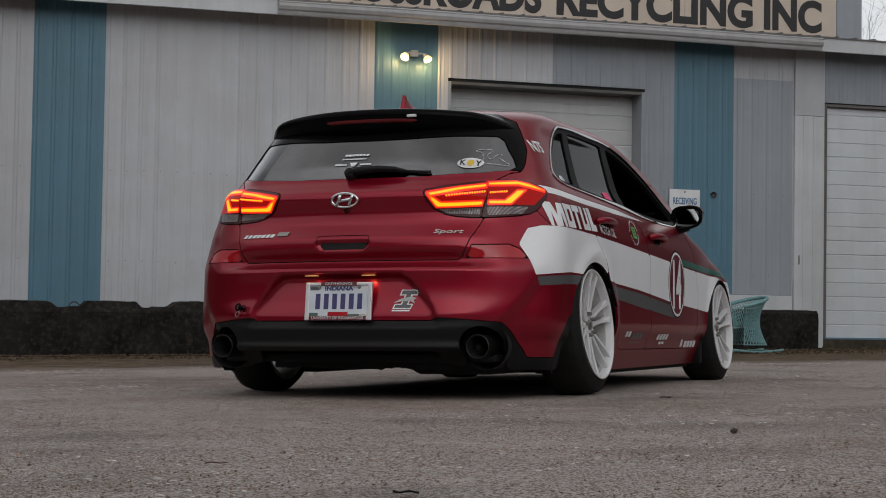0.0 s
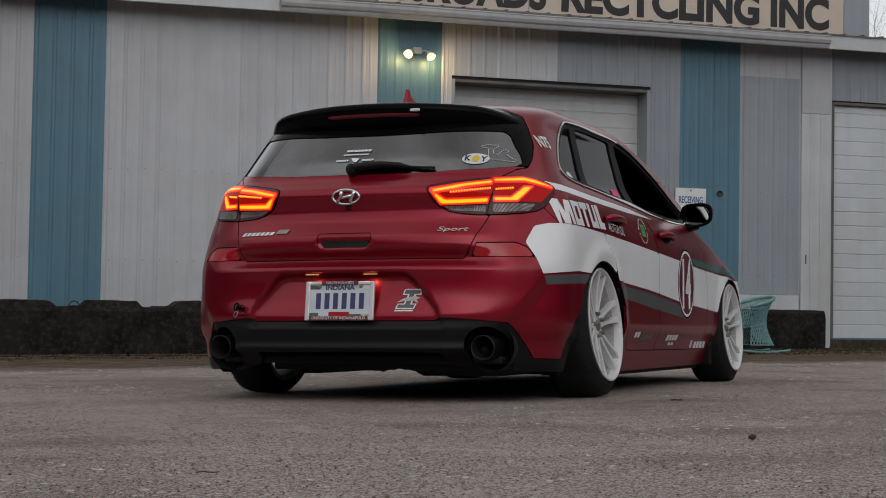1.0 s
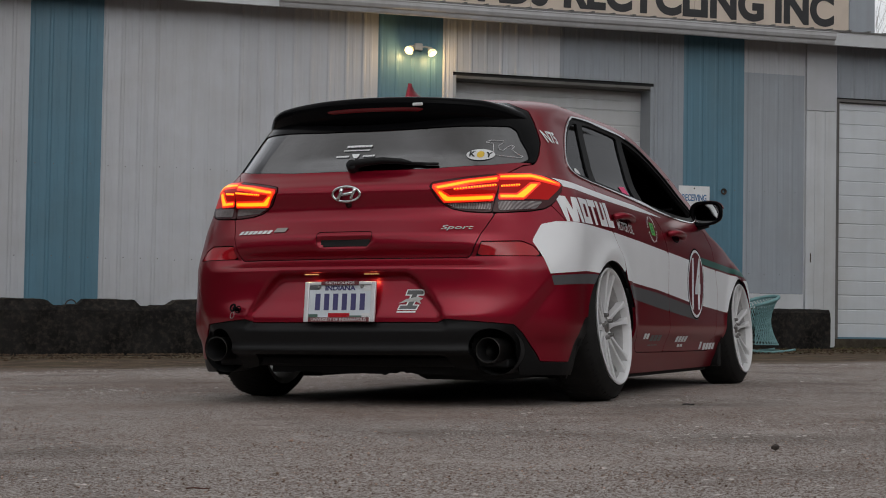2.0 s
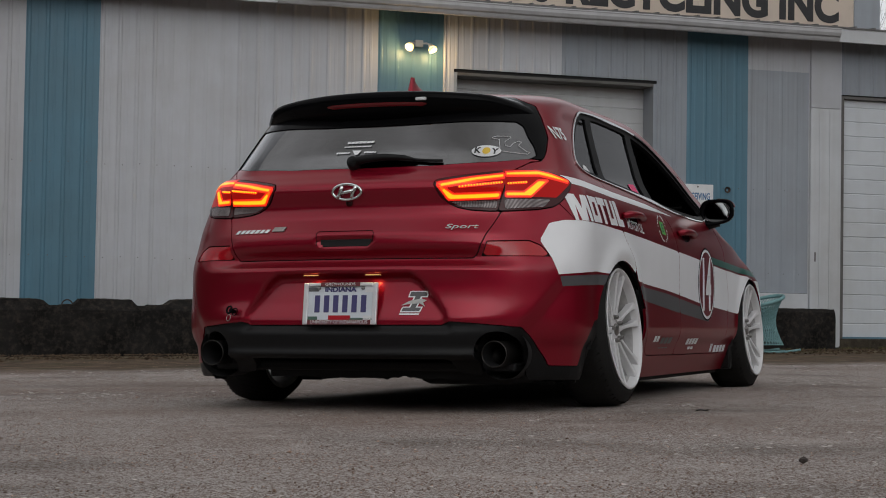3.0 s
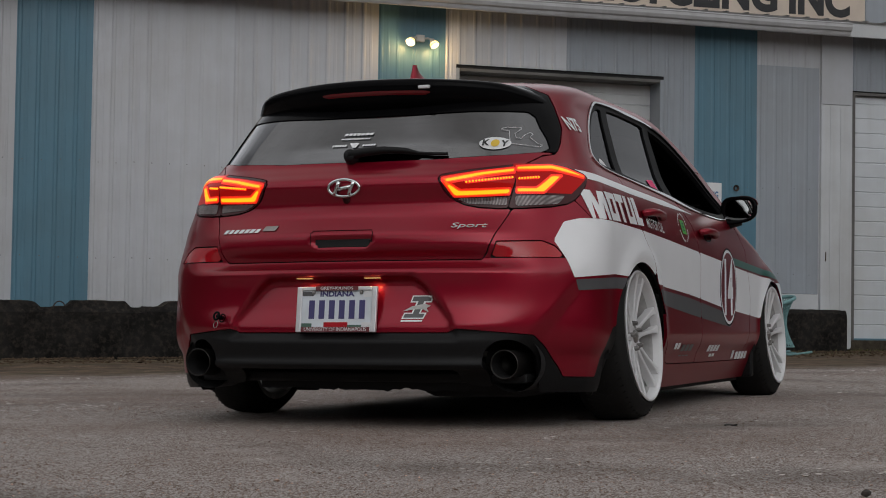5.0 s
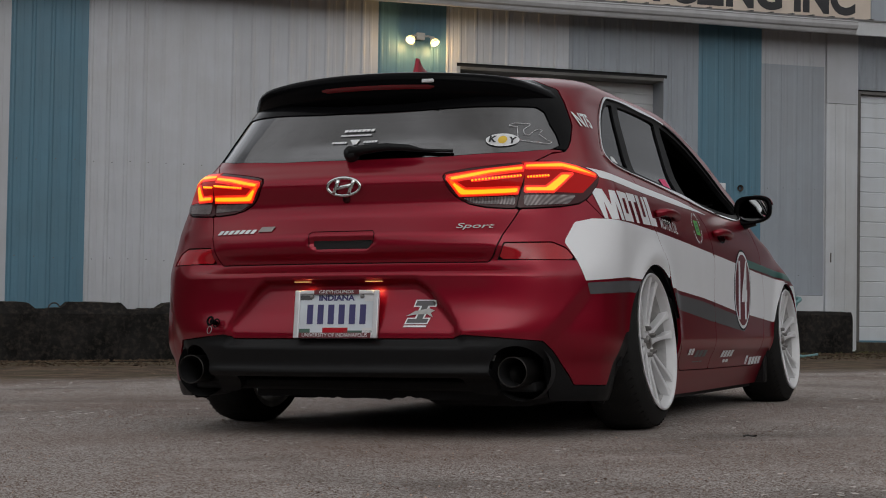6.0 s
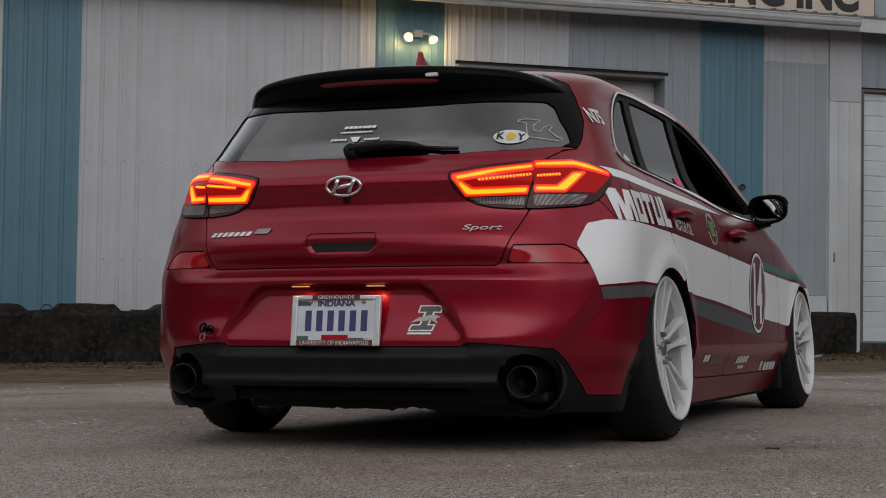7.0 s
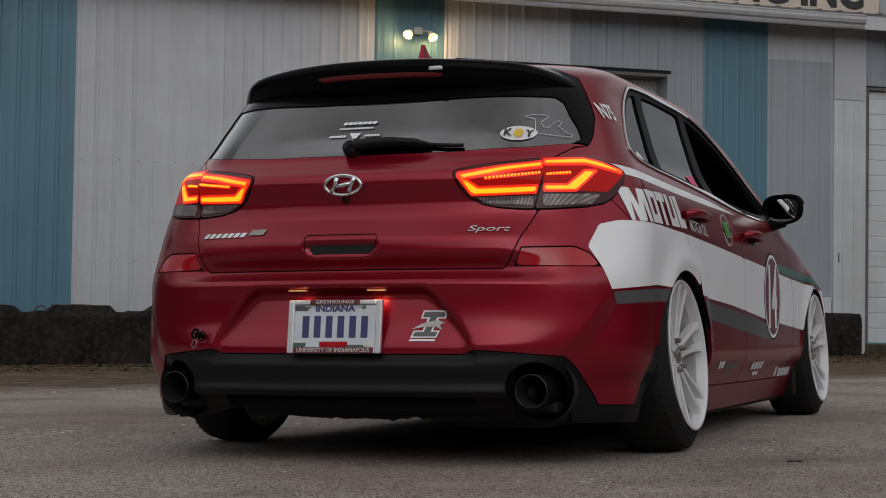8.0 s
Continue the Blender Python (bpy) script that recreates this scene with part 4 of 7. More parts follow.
SATIN = mat("satin_steel", (0.32, 0.31, 0.30), 0.35, 1.0, vary=0.15, noise_scale=20)
TIP = mat("satin_tip", (0.05, 0.047, 0.045), 0.38, 0.9, vary=0.25, noise_scale=18)
SOOT = mat("sooty_steel", (0.020, 0.019, 0.018), 0.5, 0.6, vary=0.2, noise_scale=20)
RIM_WHITE = mat("white_wheel_paint", (0.72, 0.72, 0.73), 0.30, vary=0.03, noise_scale=8, coat=0.4, second=(0.45, 0.42, 0.38), second_scale=9, second_amount=0.15)
# the white barrel's shade put into its grey; a sticker borrows it
BARREL = mat("barrel_shade_grey", (0.44, 0.435, 0.43), 0.5, vary=0.25, noise_scale=25)
LAMP_RED = mat("lamp_red_lens", (0.10, 0.002, 0.003), 0.3, coat=0.1, spec=0.1, emit=(1.0, 0.010, 0.006), emit_strength=0.24)
BRAKE_DIM = mat("brake_light_off", (0.13, 0.004, 0.007), 0.25, coat=0.5)
LAMP_GLOW = mat("lamp_glow", (0.25, 0.02, 0.0), 0.3, emit=(1.0, 0.10, 0.003), emit_strength=1.3)
LAMP_EDGE = mat("lamp_edge", (0.3, 0.01, 0.005), 0.3, emit=(1.0, 0.018, 0.006), emit_strength=0.7)
LAMP_HOT = mat("lamp_hot", (0.4, 0.1, 0.0), 0.3, emit=(1.0, 0.34, 0.008), emit_strength=1.6)
LAMP_DARK = mat("lamp_dark", (0.050, 0.007, 0.009), 0.2, coat=0.2, spec=0.2)
LAMP_CLEAR = mat("lamp_clear", (0.24, 0.205, 0.205), 0.3, 0.3, coat=0.5, vary=0.5, noise_scale=28)


def ribbed(m, wide, depth):
    """Upright ribs moulded into a lens."""
    n, l = m.node_tree.nodes, m.node_tree.links
    geo, mp, wave, bp = n.new("ShaderNodeNewGeometry"), n.new("ShaderNodeMapping"), n.new("ShaderNodeTexWave"), n.new("ShaderNodeBump")
    mp.inputs["Rotation"].default_value = (0, 0, radians(40))
    wave.inputs["Scale"].default_value = 0.314 / wide
    wave.inputs["Distortion"].default_value = 0.0
    bp.inputs["Strength"].default_value, bp.inputs["Distance"].default_value = 0.9, depth
    l.new(geo.outputs["Position"], mp.inputs["Vector"])
    l.new(mp.outputs[0], wave.inputs["Vector"])
    l.new(wave.outputs["Fac"], bp.inputs["Height"])
    l.new(bp.outputs[0], n["Principled BSDF"].inputs["Normal"])
    # rib shading put into the colour too: dark in the grooves
    tone, base = n.new("ShaderNodeMix"), n["Principled BSDF"].inputs["Base Color"].links[0].from_socket
    tone.data_type, tone.inputs["A"].default_value = "RGBA", (0.085, 0.062, 0.062, 1)
    l.new(wave.outputs["Fac"], tone.inputs["Factor"])
    l.new(base, tone.inputs["B"])
    l.new(tone.outputs["Result"], n["Principled BSDF"].inputs["Base Color"])


ribbed(LAMP_CLEAR, 0.0055, 0.0012)
REFLECTOR = mat("red_reflector", (0.42, 0.008, 0.016), 0.16, coat=0.4, vary=0.08, noise_scale=200)
PLATE_WHITE = mat("plate_white", (0.66, 0.71, 0.76), 0.45, vary=0.06, noise_scale=14)
PLATE_FRAME = mat("bright_frame", (0.74, 0.74, 0.76), 0.28, 0.55, vary=0.06, noise_scale=20)
PLATE_INK = mat("plate_ink", (0.055, 0.050, 0.16), 0.5)
PLATE_LAMP = mat("plate_lamp", (0.9, 0.6, 0.3), 0.4, emit=(1.0, 0.55, 0.15), emit_strength=0.30)
MAROON = mat("maroon_plastic", (0.13, 0.02, 0.025), 0.4)
FOREST = mat("plate_green", (0.06, 0.13, 0.10), 0.5)
YELLOW = mat("sticker_yellow", (0.75, 0.50, 0.05), 0.5)


def tinted_glass(name, tint, gloss=0.03, ior=2.2):
    """Thin dark window glass: it lets little light through and mirrors the sky at its surface."""
    m = bpy.data.materials.new(name)
    m.use_nodes = True
    n, l = m.node_tree.nodes, m.node_tree.links
    n.remove(n["Principled BSDF"])
    clear, shine, fres, mix = n.new("ShaderNodeBsdfTransparent"), n.new("ShaderNodeBsdfGlossy"), n.new("ShaderNodeFresnel"), n.new("ShaderNodeMixShader")
    clear.inputs[0].default_value = (*tint, 1)
    shine.inputs["Roughness"].default_value = gloss
    shine.inputs["Color"].default_value = (0.95, 0.95, 0.96, 1)
    fres.inputs["IOR"].default_value = ior
    l.new(fres.outputs[0], mix.inputs[0])
    l.new(clear.outputs[0], mix.inputs[1])
    l.new(shine.outputs[0], mix.inputs[2])
    l.new(mix.outputs[0], n["Material Output"].inputs[0])
    return m


GLASS_DARK = tinted_glass("tinted_glass", (0.045, 0.045, 0.05), ior=2.4)
GLASS_SIDE = tinted_glass("side_glass", (0.07, 0.07, 0.075), ior=1.16)
GLASS_CLEAR = tinted_glass("clear_glass", (0.55, 0.62, 0.60))


def rounded(points, times=2):
    """Cuts the corners of a closed outline."""
    p = [tuple(c) for c in points]
    for _ in range(times):
        q = []
        for (x0, y0), (x1, y1) in zip(p, p[1:] + p[:1]):
            q += [(0.75 * x0 + 0.25 * x1, 0.75 * y0 + 0.25 * y1), (0.25 * x0 + 0.75 * x1, 0.25 * y0 + 0.75 * y1)]
        p = q
    return p


# ---- the car ----
car = new("hatchback_car")
car.empty_display_size = 0.3
car.matrix_basis = Matrix.Translation((0.013, 0, 0)) @ pose(0, 0, 0, 0, -1.055, 0)
tagged(car, "lowered dark red five-door hatchback with white racing livery, tail lamps lit", "car")

BIG = 0.5
tailgate_f = np.minimum(inside(((-BIG, 0.598), (0.512, 0.598), (0.53, 0.62), (0.600, 0.785), (0.607, 0.94), (0.660, 0.985), (0.692, 0.996), (0.694, 1.01), (0.692, 1.04), (0.678, 1.10), (0.660, 1.14), (0.632, 1.195), (0.600, 1.245), (0.50, 1.288), (-BIG, 1.30)), GX, GZ), TAIL_SIDE)
rear_glass_f = np.minimum(inside(((-BIG, 0.966), (0.31, 0.972), (0.56, 0.988), (0.655, 1.003), (0.672, 1.02), (0.652, 1.06), (0.625, 1.10), (0.600, 1.145), (0.575, 1.163), (0.40, 1.160), (0.2, 1.150), (-BIG, 1.146)), GX, GZ), TAIL_SIDE)
LAMP = ((0.471, 0.902), (0.55, 0.915), (0.689, 0.930), (0.866, 0.945), (1.031, 0.955), (1.136, 0.945), (1.25, 0.922), (1.275, 0.900), (1.18, 0.830), (1.083, 0.797), (0.796, 0.783), (0.617, 0.793), (0.539, 0.825), (0.494, 0.862))
lamp_f = np.minimum(inside(rounded(LAMP, 1), GA, GZ) + 0.003, TAIL_SIDE)
split_f = GA - (0.796 + (GZ - 0.785) * 0.43)          # positive on the wing's side of the lamp joint
reflector_f = np.minimum(inside(((0.684, 0.606), (0.702, 0.664), (0.935, 0.667), (1.00, 0.648), (1.048, 0.606)), GA, GZ), TAIL_SIDE)
bumper_f = np.minimum(inside(((-BIG, 0.203), (0.52, 0.200), (0.60, 0.148), (0.90, 0.122), (1.40, 0.116), (1.95, 0.12), (1.95, 0.30), (1.504, 0.615), (1.257, 0.75), (1.14, 0.83), (0.70, 0.80), (0.55, 0.60), (-BIG, 0.598)), GA, GZ), TAIL_SIDE)
valance_f = np.minimum(inside(((-BIG, 0.203), (0.52, 0.200), (0.60, 0.148), (0.90, 0.122), (1.40, 0.116), (1.46, 0.116), (1.46, 0.36), (1.40, 0.355), (1.345, 0.310), (1.25, 0.174), (1.045, 0.178), (1.022, 0.208), (0.917, 0.295), (0.861, 0.328), (0.482, 0.350), (0.465, 0.337), (-BIG, 0.337)), GA, GZ), TAIL_SIDE)


def arch_field(y, h, rear):
    """Wheel opening: a flat oval that reaches further back than forward."""
    d = GY - (y - 0.015)
    up = np.where(GZ > h, (GZ - h) / 0.285, 0.0)
    return (np.hypot(np.where(d < 0, d / rear, d / 0.325), up) - 1) * 0.3


arch_f = np.minimum(arch_field(*AXLES[0], 0.352), arch_field(*AXLES[1], 0.352))
FLANK = 0.02 + np.minimum(GX - 0.45, 10)
SIDE_WINDOWS = ((0.17, 1.272), (-0.05, 1.155), (-0.195, 1.045), (-0.225, 1.0), (-0.16, 0.960), (0.25, 0.933), (0.66, 0.903), (1.02, 0.872), (1.45, 0.858), (1.68, 0.862), (1.77, 0.885), (1.765, 0.985), (1.58, 1.112),
                (1.32, 1.220), (1.04, 1.268), (0.8, 1.282), (0.5, 1.289), (0.3, 1.281))


SIDE_WINDOWS = rounded(SIDE_WINDOWS)
side_glass_f = np.minimum(inside(SIDE_WINDOWS, GY, GZ), FLANK)
pillar1_f = inside(((0.355, 1.34), (-0.010, 0.90), (0.075, 0.90), (0.435, 1.34)), GY, GZ)
pillar2_f = inside(((0.995, 1.34), (0.622, 0.88), (0.745, 0.88), (1.075, 1.34)), GY, GZ)
SHUT = ((1.03, 0.195), (0.985, 0.48), (1.0, 0.665), (0.93, 0.80), (0.72, 0.92))
rear_door_f = np.minimum(inside((*SHUT, (0.72, 1.1), (-0.05, 1.1), (-0.02, 0.95), (0.05, 0.74), (0.165, 0.58), (0.30, 0.42), (0.44, 0.27), (0.50, 0.215), (0.54, 0.200)), GY, GZ), FLANK)
front_door_f = np.minimum(inside((*SHUT[::-1], (1.03, 0.195), (2.02, 0.19), (2.08, 0.5), (1.98, 0.74), (1.86, 0.84), (1.74, 0.88), (1.7, 1.1), (0.72, 1.1)), GY, GZ), FLANK)
windscreen_f = np.minimum(inside(((-BIG, 0.955), (0.66, 0.965), (0.60, 1.12), (0.50, 1.25), (0.42, 1.285), (-BIG, 1.31)), GX, GZ), GY - 0.9)
bonnet_f = np.minimum(np.minimum(GY - 1.98, 0.70 - GX), np.minimum(GZ - 0.66, 0.945 - GZ))
nose_f = np.minimum(GY - 3.02, 0.63 - GZ)
roof_f = np.minimum(np.minimum(0.47 - GX, GZ - 1.29), np.minimum(GY + 0.10, 1.00 - GY))

GAP = 0.0022


def without(base, *others):
    f = base
    for o in others:
        f = np.minimum(f, -o)
    return f


ALL_ON = np.full_like(GX, 1.0)
# a dark lining behind all joints, open where glass is
skin_panel("lining", without(arch_f, np.minimum(0.345 - GZ, 1.3 - GA), rear_glass_f - 0.03, windscreen_f - 0.006, np.minimum(side_glass_f - 0.03, np.maximum(-pillar1_f, -9))), INNER, car, out=-0.014, lip=0)
under_f = np.maximum(np.minimum(0.205 - GZ, 1.25 - GA), np.minimum(0.122 - GZ, 1.9 - GA))
rest = without(arch_f, under_f, tailgate_f, rear_glass_f, lamp_f, reflector_f, bumper_f, side_glass_f, rear_door_f, front_door_f, windscreen_f, bonnet_f, nose_f, roof_f)
skin_panel("body_shell", rest, RED, car, margin=GAP)
tailgate = skin_panel("tailgate", without(np.minimum(tailgate_f, 1.002 - GZ), rear_glass_f, lamp_f), RED, car, margin=GAP)
skin_panel("glass_side_trim", without(np.minimum(tailgate_f, GZ - 1.002), rear_glass_f), BLACK_GLOSS, tailgate, out=0.001, margin=0.001, label="gloss black trim beside the rear glass")
bumper = skin_panel("rear_bumper", without(np.minimum(bumper_f, arch_f), tailgate_f, reflector_f, valance_f, lamp_f), RED, car, margin=GAP)
hole_f = np.where(GY < 0, np.maximum(0.080 - np.hypot(GX - 0.616, GZ - 0.232), np.minimum(0.080 - np.abs(GX - 0.616), 0.232 - GZ)), -1)
valance = skin_panel("valance", without(np.minimum(np.minimum(valance_f, bumper_f), arch_f), hole_f), BLACK_PLASTIC, car, out=-0.004, margin=0.001, lip=0.03, label="matt black plastic lower bumper")
for right in (True, False):
    kw = dict(right=right, mirror=not right)
    skin_panel("reflector", reflector_f, REFLECTOR, bumper, out=-0.002, margin=GAP, **kw)
    skin_panel("rear_door", without(np.minimum(rear_door_f, arch_f), side_glass_f), RED, car, margin=GAP, lip=0.004, **kw)
    skin_panel("front_door", without(np.minimum(front_door_f, arch_f), side_glass_f), RED, car, margin=GAP, **kw)
    bm = bmesh.new()
    rows = []
    cy, cz = 0.7, 1.08
    for y, z in SIDE_WINDOWS:
        k = math.hypot(y - cy, z - cz)
        iy, iz = y + (cy - y) / k * 0.012, z + (cz - z) / k * (0.012 if abs(y - cy) > 0.9 else 0.016)
        ring = [on_side(y, z, 0.0), on_side(y, z, 0.006), on_side(iy, iz, 0.006), on_side(iy, iz, -0.010)]
        rows.append([bm.verts.new(Vector((v.x if right else -v.x, v.y, v.z))) for v in ring])
    for r0, r1 in zip(rows, rows[1:] + rows[:1]):
        for k in range(3):
            bm.faces.new((r0[k], r0[k + 1], r1[k + 1], r1[k]))
    bmesh.ops.recalc_face_normals(bm, faces=bm.faces[:])
    front = bm.copy()
    bmesh.ops.delete(bm, geom=[f for f in bm.faces if f.calc_center_median().y > 1.06 and f.calc_center_median().z > 0.90], context="FACES")
    bmesh.ops.delete(front, geom=[f for f in front.faces if not (f.calc_center_median().y > 1.06 and f.calc_center_median().z > 0.90)], context="FACES")
    part("window_trim", bm, CHROME, car, "thin bright trim round the side windows")
    part("front_window_trim", front, BLACK_PLASTIC, car, "thin black trim along the windscreen pillar")
    inner_win = side_glass_f - 0.013
    frame_f = np.minimum(inner_win + 0.004, np.maximum(-(inner_win - 0.016), np.maximum(pillar1_f, pillar2_f)))
    skin_panel("window_frame", frame_f, WINDOW_BLACK, car, out=-0.003, lip=0.02, **kw)
    panes = inner_win - 0.012
    skin_panel("quarter_glass", np.minimum(without(panes, pillar1_f, pillar2_f), 0.06 + (GZ - 0.97) * 0.95 - GY + 0.0), GLASS_SIDE, car, out=-0.010, lip=0.004, **kw)
    skin_panel("rear_door_glass", np.minimum(np.minimum(without(panes, pillar1_f, pillar2_f), GY - (-0.0 + (GZ - 0.97) * 0.95)), 0.70 + (GZ - 0.92) * 1.02 - GY), GLASS_SIDE, car, out=-0.010, lip=0.004, **kw)
    if not right:
        skin_panel("front_door_glass", np.minimum(without(panes, pillar2_f), GY - (0.66 + (GZ - 0.92) * 1.02)), GLASS_CLEAR, car, out=-0.010, lip=0.004, **kw)
    # lamps: the inner half sits on the tailgate, the outer on the wing
    for nm, half in (("tail_lamp_inner", -split_f), ("tail_lamp_outer", split_f)):
        lens = skin_panel(nm, np.minimum(lamp_f, half), LAMP_DARK, car, out=0.004, lip=0.03, margin=GAP, label="lit red tail lamp with a clear lower strip", **kw)
        if half is split_f:
            shapes = (("red_lens", ((0.836, 0.842), (0.85, 0.948), (1.031, 0.95), (1.136, 0.94), (1.262, 0.905), (1.14, 0.84)), LAMP_RED, 0.005),
                      ("light_strip", ((0.855, 0.922), (0.862, 0.936), (1.05, 0.944), (1.13, 0.934), (1.245, 0.910), (1.235, 0.903), (1.12, 0.918), (1.05, 0.927)), LAMP_GLOW, 0.008),
                      ("light_bar", ((0.850, 0.888), (0.853, 0.897), (0.965, 0.904), (0.975, 0.897), (0.96, 0.892)), LAMP_HOT, 0.008),
                      ("light_hook", ((0.840, 0.842), (0.842, 0.860), (0.945, 0.860), (1.035, 0.906), (1.10, 0.908), (1.072, 0.893), (0.985, 0.842)), LAMP_GLOW, 0.008),
                      ("clear_strip", ((0.834, 0.792), (0.834, 0.830), (1.10, 0.832), (1.05, 0.801)), LAMP_CLEAR, 0.006))
        else:
            shapes = (("red_lens", ((0.485, 0.90), (0.68, 0.922), (0.86, 0.938), (0.815, 0.842), (0.535, 0.835)), LAMP_RED, 0.005),
                      ("light_strip", ((0.490, 0.892), (0.68, 0.914), (0.850, 0.930), (0.842, 0.914), (0.68, 0.899), (0.512, 0.878)), LAMP_GLOW, 0.008),
                      ("light_bar", ((0.588, 0.878), (0.596, 0.886), (0.826, 0.901), (0.824, 0.891), (0.602, 0.874)), LAMP_HOT, 0.008),
                      ("light_hook", ((0.490, 0.886), (0.520, 0.878), (0.572, 0.852), (0.812, 0.857), (0.806, 0.836), (0.552, 0.830)), LAMP_GLOW, 0.008),
                      ("clear_strip", ((0.560, 0.822), (0.796, 0.826), (0.790, 0.795), (0.62, 0.801)), LAMP_CLEAR, 0.006))
        for sn, shape, material, lift in shapes:
            if material is LAMP_GLOW:
                f = np.minimum(inside(shape, GA, GZ), TAIL_SIDE)
                skin_panel(sn + "_edge", f + 0.0050, LAMP_EDGE, lens, out=0.0068, lip=0.002, **kw)
                skin_panel(sn, f - 0.0010, material, lens, out=lift, lip=0.002, **kw)
                skin_panel(sn + "_core", f - 0.0042, LAMP_HOT, lens, out=lift + 0.0008, lip=0.001, **kw)
                continue
            skin_panel(sn, np.minimum(inside(shape, GA, GZ), TAIL_SIDE), LAMP_EDGE if sn == "light_bar" else material, lens, out=lift, lip=0.003, **kw)
            if sn == "light_bar":
                # single bright diodes along the bar
                (a0, z0), (a1, z1) = ((0.600, 0.880), (0.822, 0.896)) if half is not split_f else ((0.858, 0.8925), (0.962, 0.8985))
                count = 16 if half is not split_f else 8
                bm = bmesh.new()
                for i in range(count):
                    t = i / (count - 1)
                    a, z = a0 + (a1 - a0) * t, z0 + (z1 - z0) * t
                    zi = int(np.argmin(np.abs(ZS - z)))
                    q = np.interp(a, GA[zi, :121], QS[:121])
                    p, nrm = skin(q, z), skin_normal(q, z)
                    p = p + nrm * (lift + 0.001)
                    ball = bmesh.ops.create_icosphere(bm, subdivisions=1, radius=0.0042)["verts"]
                    bmesh.ops.translate(bm, vec=(p[0] if right else -p[0], p[1], p[2]), verts=ball)
                part("diode_row", bm, LAMP_HOT, lens, "row of bright amber diodes")
skin_panel("rear_glass", rear_glass_f, GLASS_DARK, tailgate, out=-0.003, margin=0.001, lip=0.006)
skin_panel("glass_border", np.minimum(rear_glass_f, 0.016 - rear_glass_f), BLACK_GLOSS, tailgate, out=-0.005, lip=0)
skin_panel("windscreen", windscreen_f, GLASS_CLEAR, car, out=-0.003, margin=0.001, lip=0.006)
skin_panel("bonnet", bonnet_f, RED, car, margin=GAP)
skin_panel("front_bumper", np.minimum(without(nose_f, bonnet_f), arch_f), RED, car, margin=GAP)
skin_panel("sunroof", roof_f, BLACK_GLOSS, car, margin=GAP)

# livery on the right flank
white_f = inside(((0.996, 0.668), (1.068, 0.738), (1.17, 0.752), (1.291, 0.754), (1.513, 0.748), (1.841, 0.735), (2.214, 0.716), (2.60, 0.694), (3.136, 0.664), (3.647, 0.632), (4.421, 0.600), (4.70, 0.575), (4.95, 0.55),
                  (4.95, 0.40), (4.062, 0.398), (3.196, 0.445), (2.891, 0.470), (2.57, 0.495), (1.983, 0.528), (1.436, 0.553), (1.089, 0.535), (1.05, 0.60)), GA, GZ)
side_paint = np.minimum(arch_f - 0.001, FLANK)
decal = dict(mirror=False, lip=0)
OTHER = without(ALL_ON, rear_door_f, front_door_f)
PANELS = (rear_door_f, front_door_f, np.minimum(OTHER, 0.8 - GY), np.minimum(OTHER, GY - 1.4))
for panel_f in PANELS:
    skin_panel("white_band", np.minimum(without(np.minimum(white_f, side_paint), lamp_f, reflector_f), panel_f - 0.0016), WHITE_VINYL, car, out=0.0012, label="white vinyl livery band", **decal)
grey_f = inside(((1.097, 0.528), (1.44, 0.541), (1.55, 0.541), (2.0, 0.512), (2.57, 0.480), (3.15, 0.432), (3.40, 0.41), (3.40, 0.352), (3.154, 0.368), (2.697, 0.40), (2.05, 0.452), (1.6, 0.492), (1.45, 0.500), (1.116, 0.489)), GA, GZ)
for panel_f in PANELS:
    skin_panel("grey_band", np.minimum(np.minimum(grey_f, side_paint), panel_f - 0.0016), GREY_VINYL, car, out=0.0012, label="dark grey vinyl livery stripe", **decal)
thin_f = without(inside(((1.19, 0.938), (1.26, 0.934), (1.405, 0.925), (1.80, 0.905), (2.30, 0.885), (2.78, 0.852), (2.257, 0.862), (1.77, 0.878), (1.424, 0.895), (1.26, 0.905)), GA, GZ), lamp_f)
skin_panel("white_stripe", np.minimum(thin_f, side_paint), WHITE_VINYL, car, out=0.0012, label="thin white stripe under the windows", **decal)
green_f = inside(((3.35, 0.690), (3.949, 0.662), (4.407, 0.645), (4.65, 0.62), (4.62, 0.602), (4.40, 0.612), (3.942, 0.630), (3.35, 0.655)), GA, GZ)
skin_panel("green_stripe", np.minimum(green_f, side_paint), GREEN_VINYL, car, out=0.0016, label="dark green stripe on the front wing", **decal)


def disc_f(y, z, r):
    return r - np.hypot(GY - y, GZ - z)


skin_panel("roundel_edge", np.minimum(disc_f(1.56, 0.542, 0.184), FLANK), BLACK_GLOSS, car, out=0.0020, **decal)
skin_panel("roundel_ring", np.minimum(disc_f(1.56, 0.542, 0.176), FLANK), WHITE_VINYL, car, out=0.0026, **decal)
skin_panel("roundel", np.minimum(disc_f(1.56, 0.542, 0.162), FLANK), RED, car, out=0.0032, label="dark red racing roundel with white rim", **decal)


